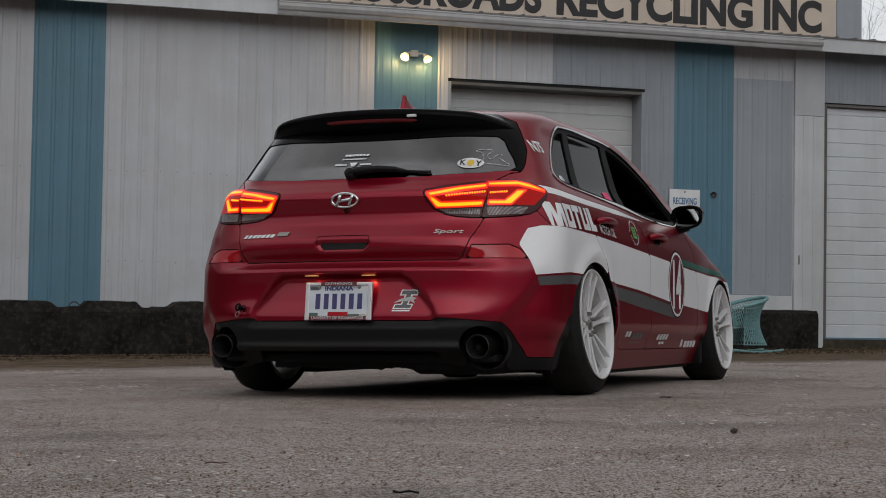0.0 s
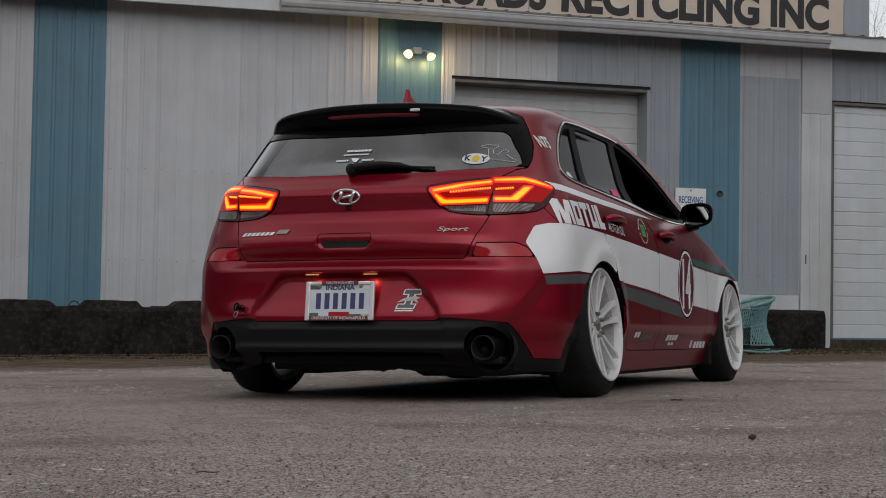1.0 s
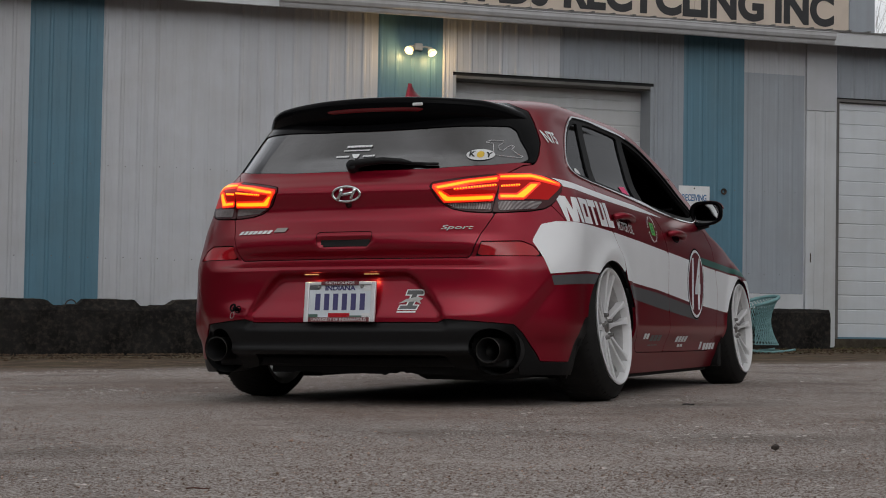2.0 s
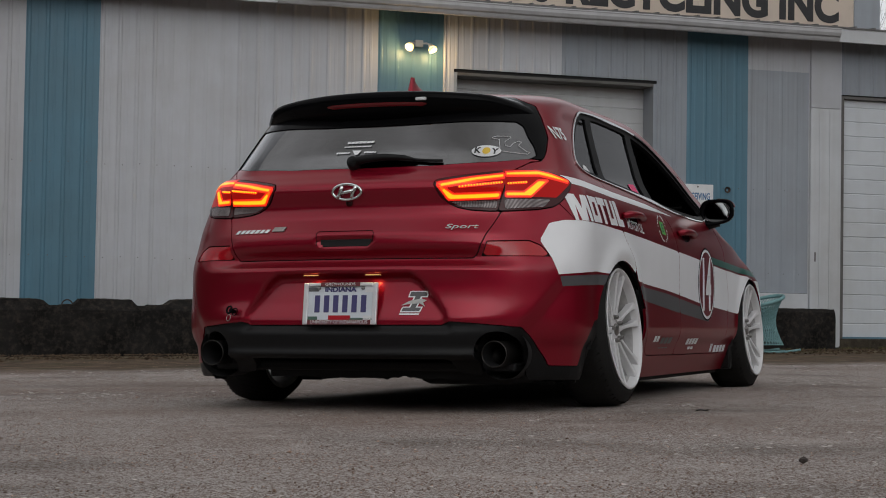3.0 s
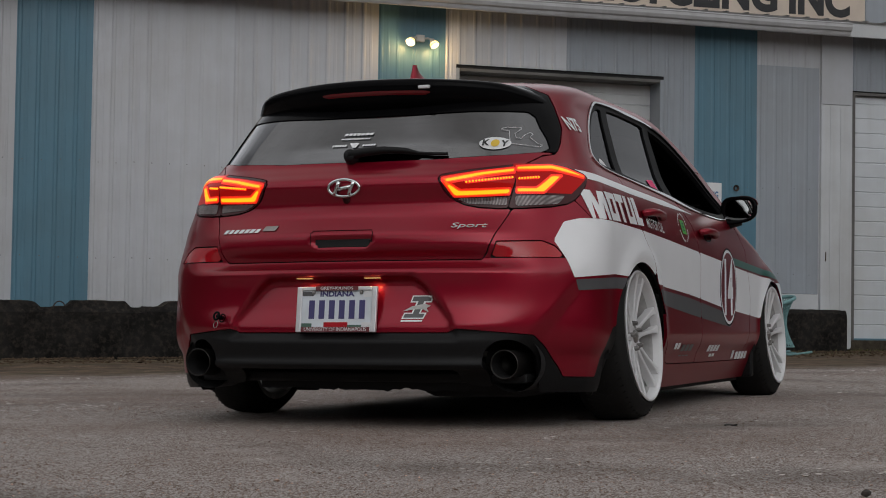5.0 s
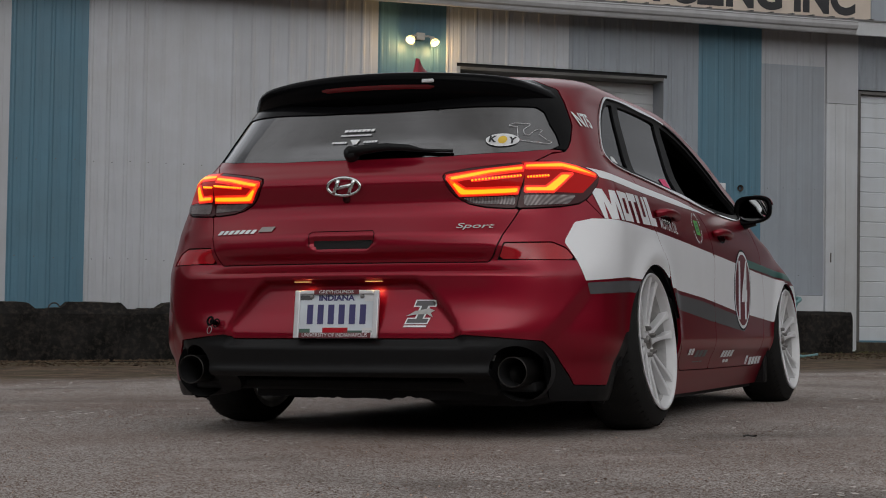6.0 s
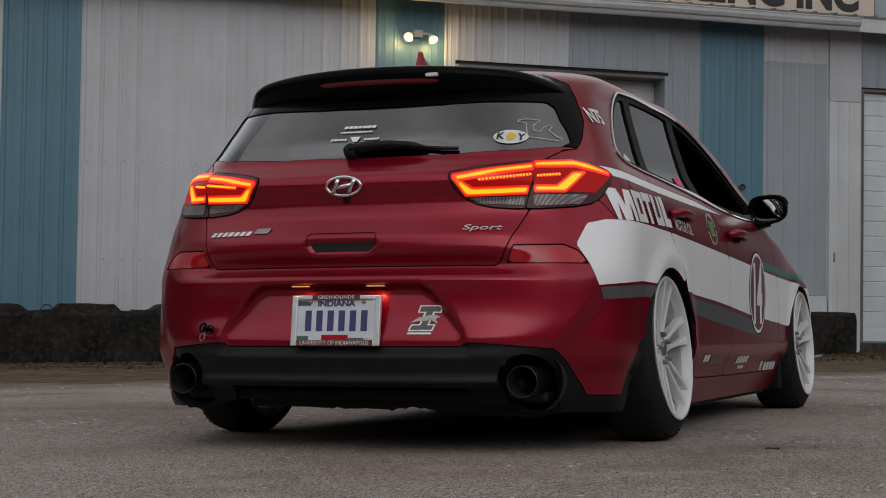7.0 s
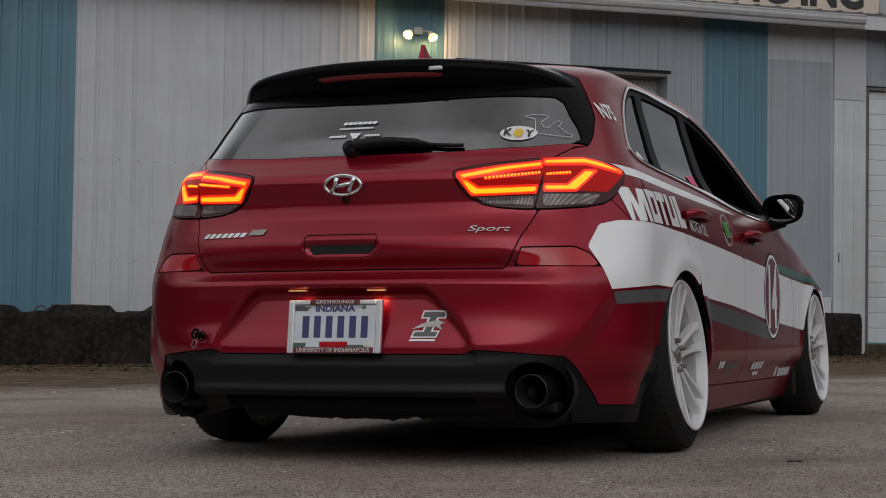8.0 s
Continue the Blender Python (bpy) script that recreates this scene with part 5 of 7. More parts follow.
def flat_shape(name, outline, where, material, parent, out=0.003, label=""):
    """A thin sticker: an outline in the skin's own two directions, laid on it."""
    bm = bmesh.new()
    vs = [bm.verts.new((u, v, 0)) for u, v in outline]
    bm.faces.new(vs)
    bmesh.ops.triangulate(bm, faces=bm.faces[:])
    for _ in range(4):
        long = [e for e in bm.edges if e.calc_length() > 0.022]
        if not long:
            break
        bmesh.ops.subdivide_edges(bm, edges=long, cuts=1, use_grid_fill=False)
        bmesh.ops.triangulate(bm, faces=bm.faces[:])
    for v in bm.verts:
        v.co = where(v.co.x, v.co.y, out)
    return part(name, bm, material, parent, label)


def text_on(name, text, height, width, centre, where, material, parent, out=0.003, shear=0.0, slope=0.0, bold=0.0):
    """Lettering laid on the skin, fitted to a width and a height."""
    ob = letters(name, text, 1.0, 0.0, material, parent, Matrix.Identity(4), shear=shear, bold=bold)
    bm = bmesh.new()
    bm.from_mesh(ob.data)
    bmesh.ops.triangulate(bm, faces=bm.faces[:])
    for _ in range(3):
        long = [e for e in bm.edges if e.calc_length() > 0.35]
        if long:
            bmesh.ops.subdivide_edges(bm, edges=long, cuts=1, use_grid_fill=False)
            bmesh.ops.triangulate(bm, faces=bm.faces[:])
    bm.to_mesh(ob.data)
    bm.free()
    co = [v.co.copy() for v in ob.data.vertices]
    x0, x1, y0, y1 = min(c.x for c in co), max(c.x for c in co), min(c.y for c in co), max(c.y for c in co)
    for v, c in zip(ob.data.vertices, co):
        u, w = ((c.x - x0) / (x1 - x0) - 0.5) * width, ((c.y - y0) / (y1 - y0) - 0.5) * height
        v.co = where(centre[0] + u, centre[1] + w + slope * u, out)
    return ob


text_on("race_number", "14", 0.268, 0.195, (1.555, 0.542), on_side, WHITE_VINYL, car, 0.0045, shear=0.06, bold=0.035)
# sponsor word as plain slanted blocks
for k, (y0, y1) in enumerate(((-0.487, -0.355), (-0.342, -0.235), (-0.225, -0.125), (-0.112, -0.01), (0.002, 0.088))):
    zt = 0.862
    zb = 0.754
    bl = [(y0 + 0.0, zb), (y0 - 0.012, zt), (y1 - 0.012, zt - 0.003), (y1, zb)]
    if k == 2:
        bl = [(y0 + 0.03, zb), (y0 + 0.02, zt - 0.03), (y0 - 0.012, zt - 0.03), (y0 - 0.012, zt), (y1 - 0.012, zt), (y1 - 0.012, zt - 0.03), (y1 - 0.045, zt - 0.03), (y1 - 0.035, zb)]
    if k == 4:
        bl = [(y0, zb), (y0 - 0.012, zt), (y0 + 0.035, zt), (y0 + 0.045, zb + 0.032), (y1, zb + 0.030), (y1, zb)]
    flat_shape("sponsor_block", bl, on_side, WHITE_VINYL, car, 0.0025)
    if k in (1, 3):
        m = (y0 + y1) / 2 - 0.006
        flat_shape("sponsor_counter", [(m - 0.016, zb + 0.028), (m - 0.020, zt - (0.025 if k == 1 else -0.002)), (m + 0.012, zt - (0.025 if k == 1 else -0.002)), (m + 0.016, zb + 0.028)], on_side, RED, car, 0.0035)
    if k == 0:
        m = (y0 + y1) / 2 - 0.006
        flat_shape("sponsor_counter", [(m - 0.022, zt + 0.001), (m + 0.014, zt + 0.001), (m - 0.002, zb + 0.05)], on_side, RED, car, 0.0035)
        for s in (-1, 1):
            flat_shape("sponsor_counter", [(m + s * 0.034 - 0.010, zb - 0.001), (m + s * 0.034 - 0.002, zb + 0.062), (m + s * 0.034 + 0.008, zb - 0.001)], on_side, RED, car, 0.0035)
text_on("motor_oil", "MOTOR OIL", 0.042, 0.245, (0.262, 0.766), on_side, WHITE_VINYL, car, 0.0040, slope=-0.05, bold=0.01)
# round green badge sticker
ring = [(0.742 + 0.075 * math.cos(a), 0.782 + 0.062 * math.sin(a)) for a in np.linspace(0, 2 * math.pi, 29)[:-1]]
for k in range(28):
    if k % 7 == 0:
        continue
    a, b = 2 * math.pi * k / 28, 2 * math.pi * (k + 0.62) / 28
    flat_shape("badge_tick", [(0.742 + r * math.cos(t), 0.782 + r * 0.86 * math.sin(t)) for r, t in ((0.064, a), (0.074, a), (0.074, b), (0.064, b))], on_side, WHITE_VINYL, car, 0.0025)
flat_shape("badge_square", [(0.715, 0.755), (0.708, 0.815), (0.775, 0.812), (0.782, 0.752)], on_side, LIME_VINYL, car, 0.0025)
text_on("badge_letter", "E", 0.036, 0.030, (0.745, 0.784), on_side, GREEN_VINYL, car, 0.0035, bold=0.02)
# sponsor rows low on the doors, as plain bars
for y0, y1, z0, z1 in ((0.56, 0.66, 0.262, 0.288), (0.69, 0.90, 0.252, 0.280), (0.70, 0.88, 0.230, 0.235), (1.20, 1.44, 0.243, 0.272), (1.28, 1.40, 0.218, 0.232), (1.78, 1.83, 0.200, 0.240), (1.87, 2.16, 0.196, 0.232)):
    n = max(2, int((y1 - y0) / 0.06))
    for i in range(n):
        a, b = y0 + (y1 - y0) * i / n, y0 + (y1 - y0) * (i + 0.82) / n
        flat_shape("sponsor_bar", [(a, z0), (a - 0.006, z1), (b - 0.006, z1), (b, z0)], on_side, GREY_VINYL if y0 in (0.69, 0.70) else WHITE_VINYL, car, 0.0025)
text_on("rear_pillar_mark", "N75", 0.054, 0.110, (-0.240, 1.130), on_side, WHITE_VINYL, car, 0.003, shear=-0.1, slope=0.0, bold=0.03)


# ---- wheels ----
def build_wheel(name, side, y, hub_z, camber):
    hub = new(name)
    hub.parent = car
    R, RIM = 0.318, 0.256
    # local: z along the axle outwards, x-y the wheel's plane
    bm = bmesh.new()
    add_lathe(bm, [(RIM - 0.012, -0.01), (RIM + 0.004, 0.0), (RIM + 0.016, -0.006), (R - 0.022, -0.022), (R - 0.006, -0.036), (R, -0.060), (R, -0.165), (R - 0.006, -0.195), (R - 0.03, -0.22), (RIM, -0.225), (RIM - 0.012, -0.215)], None, 64)
    tyre = part("tyre", bm, RUBBER, hub, "stretched low-profile black tyre", smooth=True)
    bm = bmesh.new()
    for k in range(60):
        a = 2 * math.pi * k / 60
        for h0, h1, t in ((-0.030, -0.078, 0.060), (-0.082, -0.104, 0.030), (-0.112, -0.134, -0.030), (-0.138, -0.180, -0.055)):
            p0, p1 = (math.cos(a), math.sin(a)), (math.cos(a + t), math.sin(a + t))
            add_tube(bm, [(p0[0] * (R - 0.0036 - 0.006 * (abs(h0 + 0.11) > 0.06)), p0[1] * (R - 0.0036 - 0.006 * (abs(h0 + 0.11) > 0.06)), h0), (p1[0] * (R - 0.0028), p1[1] * (R - 0.0028), h1)], 0.0046, 4, False)
    tagged(part("tread", bm, RUBBER, tyre), kind="stuff")
    bm = bmesh.new()
    add_lathe(bm, [(RIM, 0.004), (RIM - 0.003, 0.008), (RIM - 0.009, 0.007), (RIM - 0.013, -0.006), (RIM - 0.019, -0.030)], None, 64)
    rim = part("rim", bm, RIM_WHITE, hub, "white multi-spoke alloy wheel", smooth=True)
    bm = bmesh.new()
    add_lathe(bm, [(RIM - 0.0185, -0.028), (RIM - 0.026, -0.06), (RIM - 0.036, -0.11), (RIM - 0.030, -0.215), (RIM, -0.22)], None, 64)
    part("barrel", bm, BARREL, rim, "grey inner barrel of the wheel, its shade put into the colour", smooth=True)
    bm = bmesh.new()
    add_lathe(bm, [(0.0, -0.036), (0.030, -0.036), (0.040, -0.038), (0.056, -0.044), (0.070, -0.056), (0.076, -0.075), (0.072, -0.10)], None, 40)
    part("hub_centre", bm, RIM_WHITE, rim, smooth=True)
    first = None
    for k in range(6):
        base = 2 * math.pi * k / 6 + 0.26
        for s in (-1, 1):
            bm = bmesh.new()
            rows = []
            for i in range(9):
                t = i / 8
                r = 0.045 + (RIM - 0.010 - 0.045) * t
                off = s * (0.011 + 0.030 * t)
                wdt = 0.0105 - 0.0030 * math.sin(math.pi * t) + 0.010 * max(0, t - 0.85) / 0.15 + 0.006 * max(0, 0.2 - t) / 0.2
                top = -0.034 + 0.032 * t ** 1.5
                row = []
                for dx, dz in ((-wdt, -0.034), (-wdt, -0.003), (-wdt * 0.72, 0.0), (wdt * 0.72, 0.0), (wdt, -0.003), (wdt, -0.034)):
                    row.append(bm.verts.new((r, off + dx, top + dz)))
                rows.append(row)
            for r0, r1 in zip(rows, rows[1:]):
                for j in range(5):
                    bm.faces.new((r0[j], r1[j], r1[j + 1], r0[j + 1]))
                bm.faces.new((r0[5], r1[5], r1[0], r0[0]))
            bm.faces.new(rows[0][::-1])
            bm.faces.new(rows[-1])
            bmesh.ops.rotate(bm, verts=bm.verts[:], cent=(0, 0, 0), matrix=Matrix.Rotation(base, 3, "Z"))
            bmesh.ops.recalc_face_normals(bm, faces=bm.faces[:])
            part("spoke", bm, RIM_WHITE, rim)
    for k in range(5):
        a = 2 * math.pi * k / 5 + 0.5
        bm = bmesh.new()
        add_lathe(bm, [(0.0, 0.006), (0.006, 0.006), (0.006, 0.014), (0.008, 0.014), (0.0095, 0.011), (0.0105, 0.0), (0.0105, -0.03)], Matrix.Translation((0.052 * math.cos(a), 0.052 * math.sin(a), -0.030)), 6)
        part("lug_nut", bm, SATIN, rim)
    bm = bmesh.new()
    add_lathe(bm, [(0.0, 0.002), (0.022, 0.0), (0.026, -0.006), (0.026, -0.03)], Matrix.Translation((0, 0, -0.026)), 24)
    part("centre_cap", bm, SATIN, rim, smooth=True)
    bm = bmesh.new()
    add_lathe(bm, [(0.06, -0.125), (0.152, -0.125), (0.155, -0.128), (0.155, -0.147), (0.06, -0.15)], None, 40)
    part("brake_disc", bm, SATIN, hub, smooth=True)
    bm = bmesh.new()
    add_lathe(bm, [(0.0, -0.10), (0.065, -0.105), (0.068, -0.16), (0.0, -0.19)], None, 24)
    part("hub_carrier", bm, SOOT, hub, smooth=True)
    axis = Matrix(((0, 0, side, 0), (1, 0, 0, 0), (0, side, 0, 0), (0, 0, 0, 1)))
    # the outer face leans: its top lies further in
    hub.matrix_basis = Matrix.Translation((side * 0.898, y, hub_z)) @ pose(0, 0, 0, 0, -side * camber, 0) @ axis
    return hub


for side in (1, -1):
    build_wheel("rear_wheel", side, 0.0, 0.322 - side * 0.0165 * 0.0, 5.5)
    build_wheel("front_wheel", side, 2.65, 0.310, 4.0)


# ---- tail details ----
def tail_frame(x, z, out=0.0):
    """Axes of the tail at a point: across, up the skin, outwards."""
    p = on_tail(x, z, out)
    a = on_tail(x + 0.01, z, out) - on_tail(x - 0.01, z, out)
    u = a.normalized()
    v = (on_tail(x, z + 0.008, out) - on_tail(x, z - 0.008, out)).normalized()
    n = u.cross(v).normalized()
    v = n.cross(u)
    return Matrix(((u.x, v.x, n.x, p.x), (u.y, v.y, n.y, p.y), (u.z, v.z, n.z, p.z), (0, 0, 0, 1)))


def build_plate():
    plate = new("number_plate")
    plate.parent = car
    plate.matrix_basis = Matrix.Translation((0.003, -0.897, 0.421)) @ pose(0, 0, 0, 83, 0, 0)
    # x across, y up, z towards the viewer
    bm = bmesh.new()
    add_box(bm, -0.150, 0.150, -0.074, 0.074, -0.004, 0.002, 0.002)
    part("plate_sheet", bm, PLATE_WHITE, plate, "white embossed plate with dark blue bars")
    for k in range(6):
        x = -0.100 + k * 0.040
        bm = bmesh.new()
        add_box(bm, x - 0.0115, x + 0.0115, -0.034, 0.034, 0.002, 0.004, 0.001)
        part("plate_bar", bm, PLATE_INK, plate)
    letters("plate_word", "INDIANA", 0.026, 0.0006, PLATE_INK, plate, Matrix.Translation((-0.002, 0.056, 0.003)) @ Matrix.Diagonal((1.25, 1, 1, 1)), bold=0.001, align="CENTER")
    for x0, x1, y0, y1, m in ((-0.146, -0.098, -0.070, -0.050, FOREST), (0.03, 0.145, -0.070, -0.056, FOREST), (-0.05, 0.045, -0.066, -0.046, REFLECTOR), (0.105, 0.140, 0.045, 0.068, SIGN_WHITE), (0.10, 0.146, -0.069, -0.047, SIGN_WHITE), (-0.144, -0.095, 0.05, 0.066, GREY_VINYL)):
        bm = bmesh.new()
        add_box(bm, x0, x1, y0, y1, 0.002, 0.0035, 0.0)
        part("plate_sticker", bm, m, plate)
    # bright surround
    for x0, x1, y0, y1 in ((-0.159, -0.139, -0.083, 0.083), (0.139, 0.159, -0.083, 0.083), (-0.139, 0.139, 0.069, 0.083), (-0.139, 0.139, -0.083, -0.064)):
        bm = bmesh.new()
        add_box(bm, x0, x1, y0, y1, -0.004, 0.010, 0.003)
        part("surround", bm, PLATE_FRAME, plate, "bright metal plate surround")
    bm = bmesh.new()
    add_box(bm, -0.085, 0.085, 0.068, 0.084, 0.008, 0.0115, 0.001)
    part("surround_name_strip", bm, MAROON, plate)
    bm = bmesh.new()
    add_box(bm, -0.136, 0.136, -0.083, -0.064, 0.008, 0.0115, 0.001)
    part("surround_name_strip", bm, MAROON, plate)
    letters("surround_word", "GREYHOUNDS", 0.017, 0.0004, SIGN_WHITE, plate, Matrix.Translation((0, 0.076, 0.012)) @ Matrix.Diagonal((1.15, 0.9, 1, 1)), align="CENTER")
    letters("surround_word", "UNIVERSITY OF INDIANAPOLIS", 0.019, 0.0004, SIGN_WHITE, plate, Matrix.Translation((0, -0.0735, 0.012)) @ Matrix.Diagonal((0.94, 1.0, 1, 1)), align="CENTER")
    for x in (-0.095, 0.095):
        bm = bmesh.new()
        add_lathe(bm, [(0.0, 0.006), (0.006, 0.005), (0.008, 0.0)], Matrix.Translation((x, 0.062, 0.003)), 10)
        part("screw", bm, SATIN, plate)


build_plate()
for x in (-0.135, 0.135):
    p = on_tail(x, 0.545, 0.0)
    bm = bmesh.new()
    add_box(bm, x - 0.030, x + 0.030, -0.886, -0.870, 0.5325, 0.5355, 0.001)
    part("plate_lamp", bm, PLATE_LAMP, bumper, "warm lit plate lamp")
    ld = new("plate_light", bpy.data.lights.new("plate_light", "AREA"))
    ld.data.energy, ld.data.color, ld.data.size, ld.data.shape = 0.03, (1.0, 0.58, 0.16), 0.02, "SQUARE"
    ld.parent = car
    ld.matrix_basis = look((x, -0.888, 0.520), (x, -0.872, 0.40))

# tailgate grip: a black box puts the shade into the slot, with a lip
bm = bmesh.new()
add_box(bm, -0.112, 0.112, -0.846, -0.822, 0.645, 0.679, 0.006)
part("grip_slot_shade", bm, INNER, tailgate)
for pts in ([(-0.123, 0.655), (-0.126, 0.70), (-0.118, 0.709), (0.118, 0.709), (0.126, 0.70), (0.123, 0.655)],):
    bm = bmesh.new()
    line = []
    for (x0, z0), (x1, z1) in zip(pts, pts[1:]):
        for t in np.linspace(0, 1, 6)[:-1]:
            line.append(on_tail(x0 + (x1 - x0) * t, z0 + (z1 - z0) * t, 0.001))
    add_tube(bm, line, 0.0013, 5)
    part("grip_edge", bm, BLACK_GLOSS, tailgate)


def build_emblem():
    """A chromed oval ring with a slanted bar, on a dark bed."""
    m = tail_frame(-0.008, 0.868, 0.004)
    e = new("emblem")
    e.parent = tailgate
    e.matrix_basis = m
    bm = bmesh.new()
    add_tube(bm, [(0.062 * math.cos(a), 0.031 * math.sin(a), 0.002) for a in np.linspace(0, 2 * math.pi, 49)], 0.0060, 8, False)
    part("emblem_ring", bm, CHROME, e, smooth=True)
    for s in (-1, 1):
        bm = bmesh.new()
        add_tube(bm, [(s * 0.030 - 0.010, -0.024, 0.002), (s * 0.028 - 0.004, -0.008, 0.003), (s * 0.030 + 0.004, 0.008, 0.003), (s * 0.030 + 0.012, 0.024, 0.002)], [0.0085, 0.0070, 0.0070, 0.0085], 8)
        part("emblem_bar", bm, CHROME, e, smooth=True)
    bm = bmesh.new()
    add_tube(bm, [(-0.030, -0.006, 0.002), (0.0, 0.0, 0.003), (0.030, 0.006, 0.002)], 0.0075, 8)
    part("emblem_bar", bm, CHROME, e, smooth=True)
    bm = bmesh.new()
    add_lathe(bm, [(0.0, -0.02), (0.014, -0.02), (0.015, -0.017), (0.010, -0.013)], Matrix.Translation((0.004, -0.044, 0.010)), 16)
    part("camera_eye", bm, LAMP_DARK, e)


build_emblem()
# name badges: plain chromed bars in slanted strokes, and the trim word
for k in range(7):
    x = -0.530 + k * 0.0265
    m = tail_frame(x, 0.7155, 0.003)
    bm = bmesh.new()
    add_box(bm, -0.010, 0.010, -0.010, 0.010, -0.002, 0.002, 0.001)
    for v in bm.verts:
        v.co.x += v.co.y * 0.35
    ob = part("badge_bar", bm, CHROME, tailgate)
    ob.matrix_basis = m
bm = bmesh.new()
add_box(bm, -0.030, 0.030, -0.012, 0.012, -0.002, 0.002, 0.002)
for v in bm.verts:
    v.co.x += v.co.y * 0.35
ob = part("badge_plate", bm, SATIN, tailgate)
ob.matrix_basis = tail_frame(-0.315, 0.723, 0.003)
ob = text_on("trim_word", "Sport", 0.024, 0.124, (0.472, 0.718), on_tail, CHROME, tailgate, 0.004, shear=0.16, bold=0.008)

# tow eye and its strap
m = tail_frame(-0.500, 0.392, 0.0)
tow = new("tow_eye")
tow.parent = bumper
tow.matrix_basis = m @ Matrix.Diagonal((0.78, 0.78, 0.6, 1))
bm = bmesh.new()
add_lathe(bm, [(0.0, -0.002), (0.020, -0.001), (0.022, 0.004), (0.017, 0.004), (0.014, -0.01)], None, 20)
part("socket", bm, BLACK_GLOSS, tow, smooth=True)
bm = bmesh.new()
add_tube(bm, [(0, 0, 0), (0.0, 0.0, 0.045)], 0.011)
add_tube(bm, [(0.018 * math.cos(a), 0.018 * math.sin(a), 0.052) for a in np.linspace(0, 2 * math.pi, 20)], 0.006, 6, False)
part("eye", bm, BLACK_GLOSS, tow, smooth=True)
bm = bmesh.new()
add_tube(bm, [(0.004 + 0.014 * math.cos(a), -0.042 + 0.017 * math.sin(a), 0.05) for a in np.linspace(0, 2 * math.pi, 20)], 0.0022, 6, False)
part("pull_ring", bm, SATIN, tow, smooth=True)

# slanted letter sticker beside the plate
for pts, material, lift in ((((0.250, 0.386), (0.258, 0.408), (0.285, 0.408), (0.297, 0.445), (0.275, 0.445), (0.282, 0.470), (0.362, 0.470), (0.354, 0.445), (0.332, 0.445), (0.318, 0.408), (0.340, 0.408), (0.332, 0.386)), WHITE_VINYL, 0.0025),
                            (((0.256, 0.390), (0.262, 0.404), (0.290, 0.404), (0.305, 0.449), (0.281, 0.449), (0.286, 0.466), (0.356, 0.466), (0.350, 0.449), (0.326, 0.449), (0.312, 0.404), (0.334, 0.404), (0.328, 0.390)), GREY_VINYL, 0.0035),
                            (((0.252, 0.412), (0.282, 0.430), (0.330, 0.440), (0.352, 0.432), (0.338, 0.424), (0.348, 0.408), (0.325, 0.420), (0.285, 0.418)), BARREL, 0.0045),
                            (((0.248, 0.376), (0.250, 0.382), (0.330, 0.382), (0.328, 0.376)), WHITE_VINYL, 0.0025)):
    flat_shape("letter_sticker", pts, on_tail, material, bumper, lift)

# glass stickers
for z0, z1, x0, x1, n in ((1.074, 1.083, -0.073, 0.048, 7), (1.058, 1.063, -0.083, 0.038, 16), (1.031, 1.038, -0.113, -0.052, 6), (1.031, 1.038, 0.012, 0.068, 5)):
    for k in range(n):
        a, b = x0 + (x1 - x0) * k / n, x0 + (x1 - x0) * (k + 0.8) / n
        flat_shape("sticker_bar", [(a, z0), (a + 0.004, z1), (b + 0.004, z1), (b, z0)], on_tail, WHITE_VINYL, tailgate, 0.002)
flat_shape("sticker_mark", [(-0.040, 1.044), (0.0, 1.044), (-0.012, 1.026), (-0.026, 1.026)], on_tail, WHITE_VINYL, tailgate, 0.002)
flat_shape("oval_sticker", [(0.512 + 0.052 * math.cos(a), 1.030 + 0.024 * math.sin(a)) for a in np.linspace(0, 2 * math.pi, 33)[:-1]], on_tail, SIGN_WHITE, tailgate, 0.002)
text_on("oval_sticker_letter", "K", 0.024, 0.024, (0.483, 1.032), on_tail, SIGN_INK, tailgate, 0.004, bold=0.04)
text_on("oval_sticker_letter", "Y", 0.024, 0.024, (0.543, 1.029), on_tail, SIGN_INK, tailgate, 0.004, bold=0.04)
flat_shape("oval_sticker_disc", [(0.513 + 0.014 * math.cos(a), 1.030 + 0.014 * math.sin(a)) for a in np.linspace(0, 2 * math.pi, 17)[:-1]], on_tail, YELLOW, tailgate, 0.004)
outline = [(0.520, 1.090), (0.535, 1.096), (0.578, 1.096), (0.580, 1.090), (0.566, 1.072), (0.572, 1.056), (0.588, 1.052), (0.596, 1.068), (0.608, 1.078), (0.618, 1.072), (0.612, 1.058), (0.640, 1.036), (0.655, 1.030), (0.650, 1.022), (0.615, 1.026), (0.560, 1.032), (0.552, 1.060), (0.546, 1.082), (0.520, 1.086), (0.520, 1.090)]
bm = bmesh.new()
line = []
for (x0, z0), (x1, z1) in zip(outline, outline[1:]):
    for t in (0, 0.5):
        line.append(on_tail(x0 + (x1 - x0) * t, z0 + (z1 - z0) * t, 0.001))
add_tube(bm, line + [line[0]], 0.0010, 4, False)
part("outline_sticker", bm, WHITE_VINYL, tailgate)


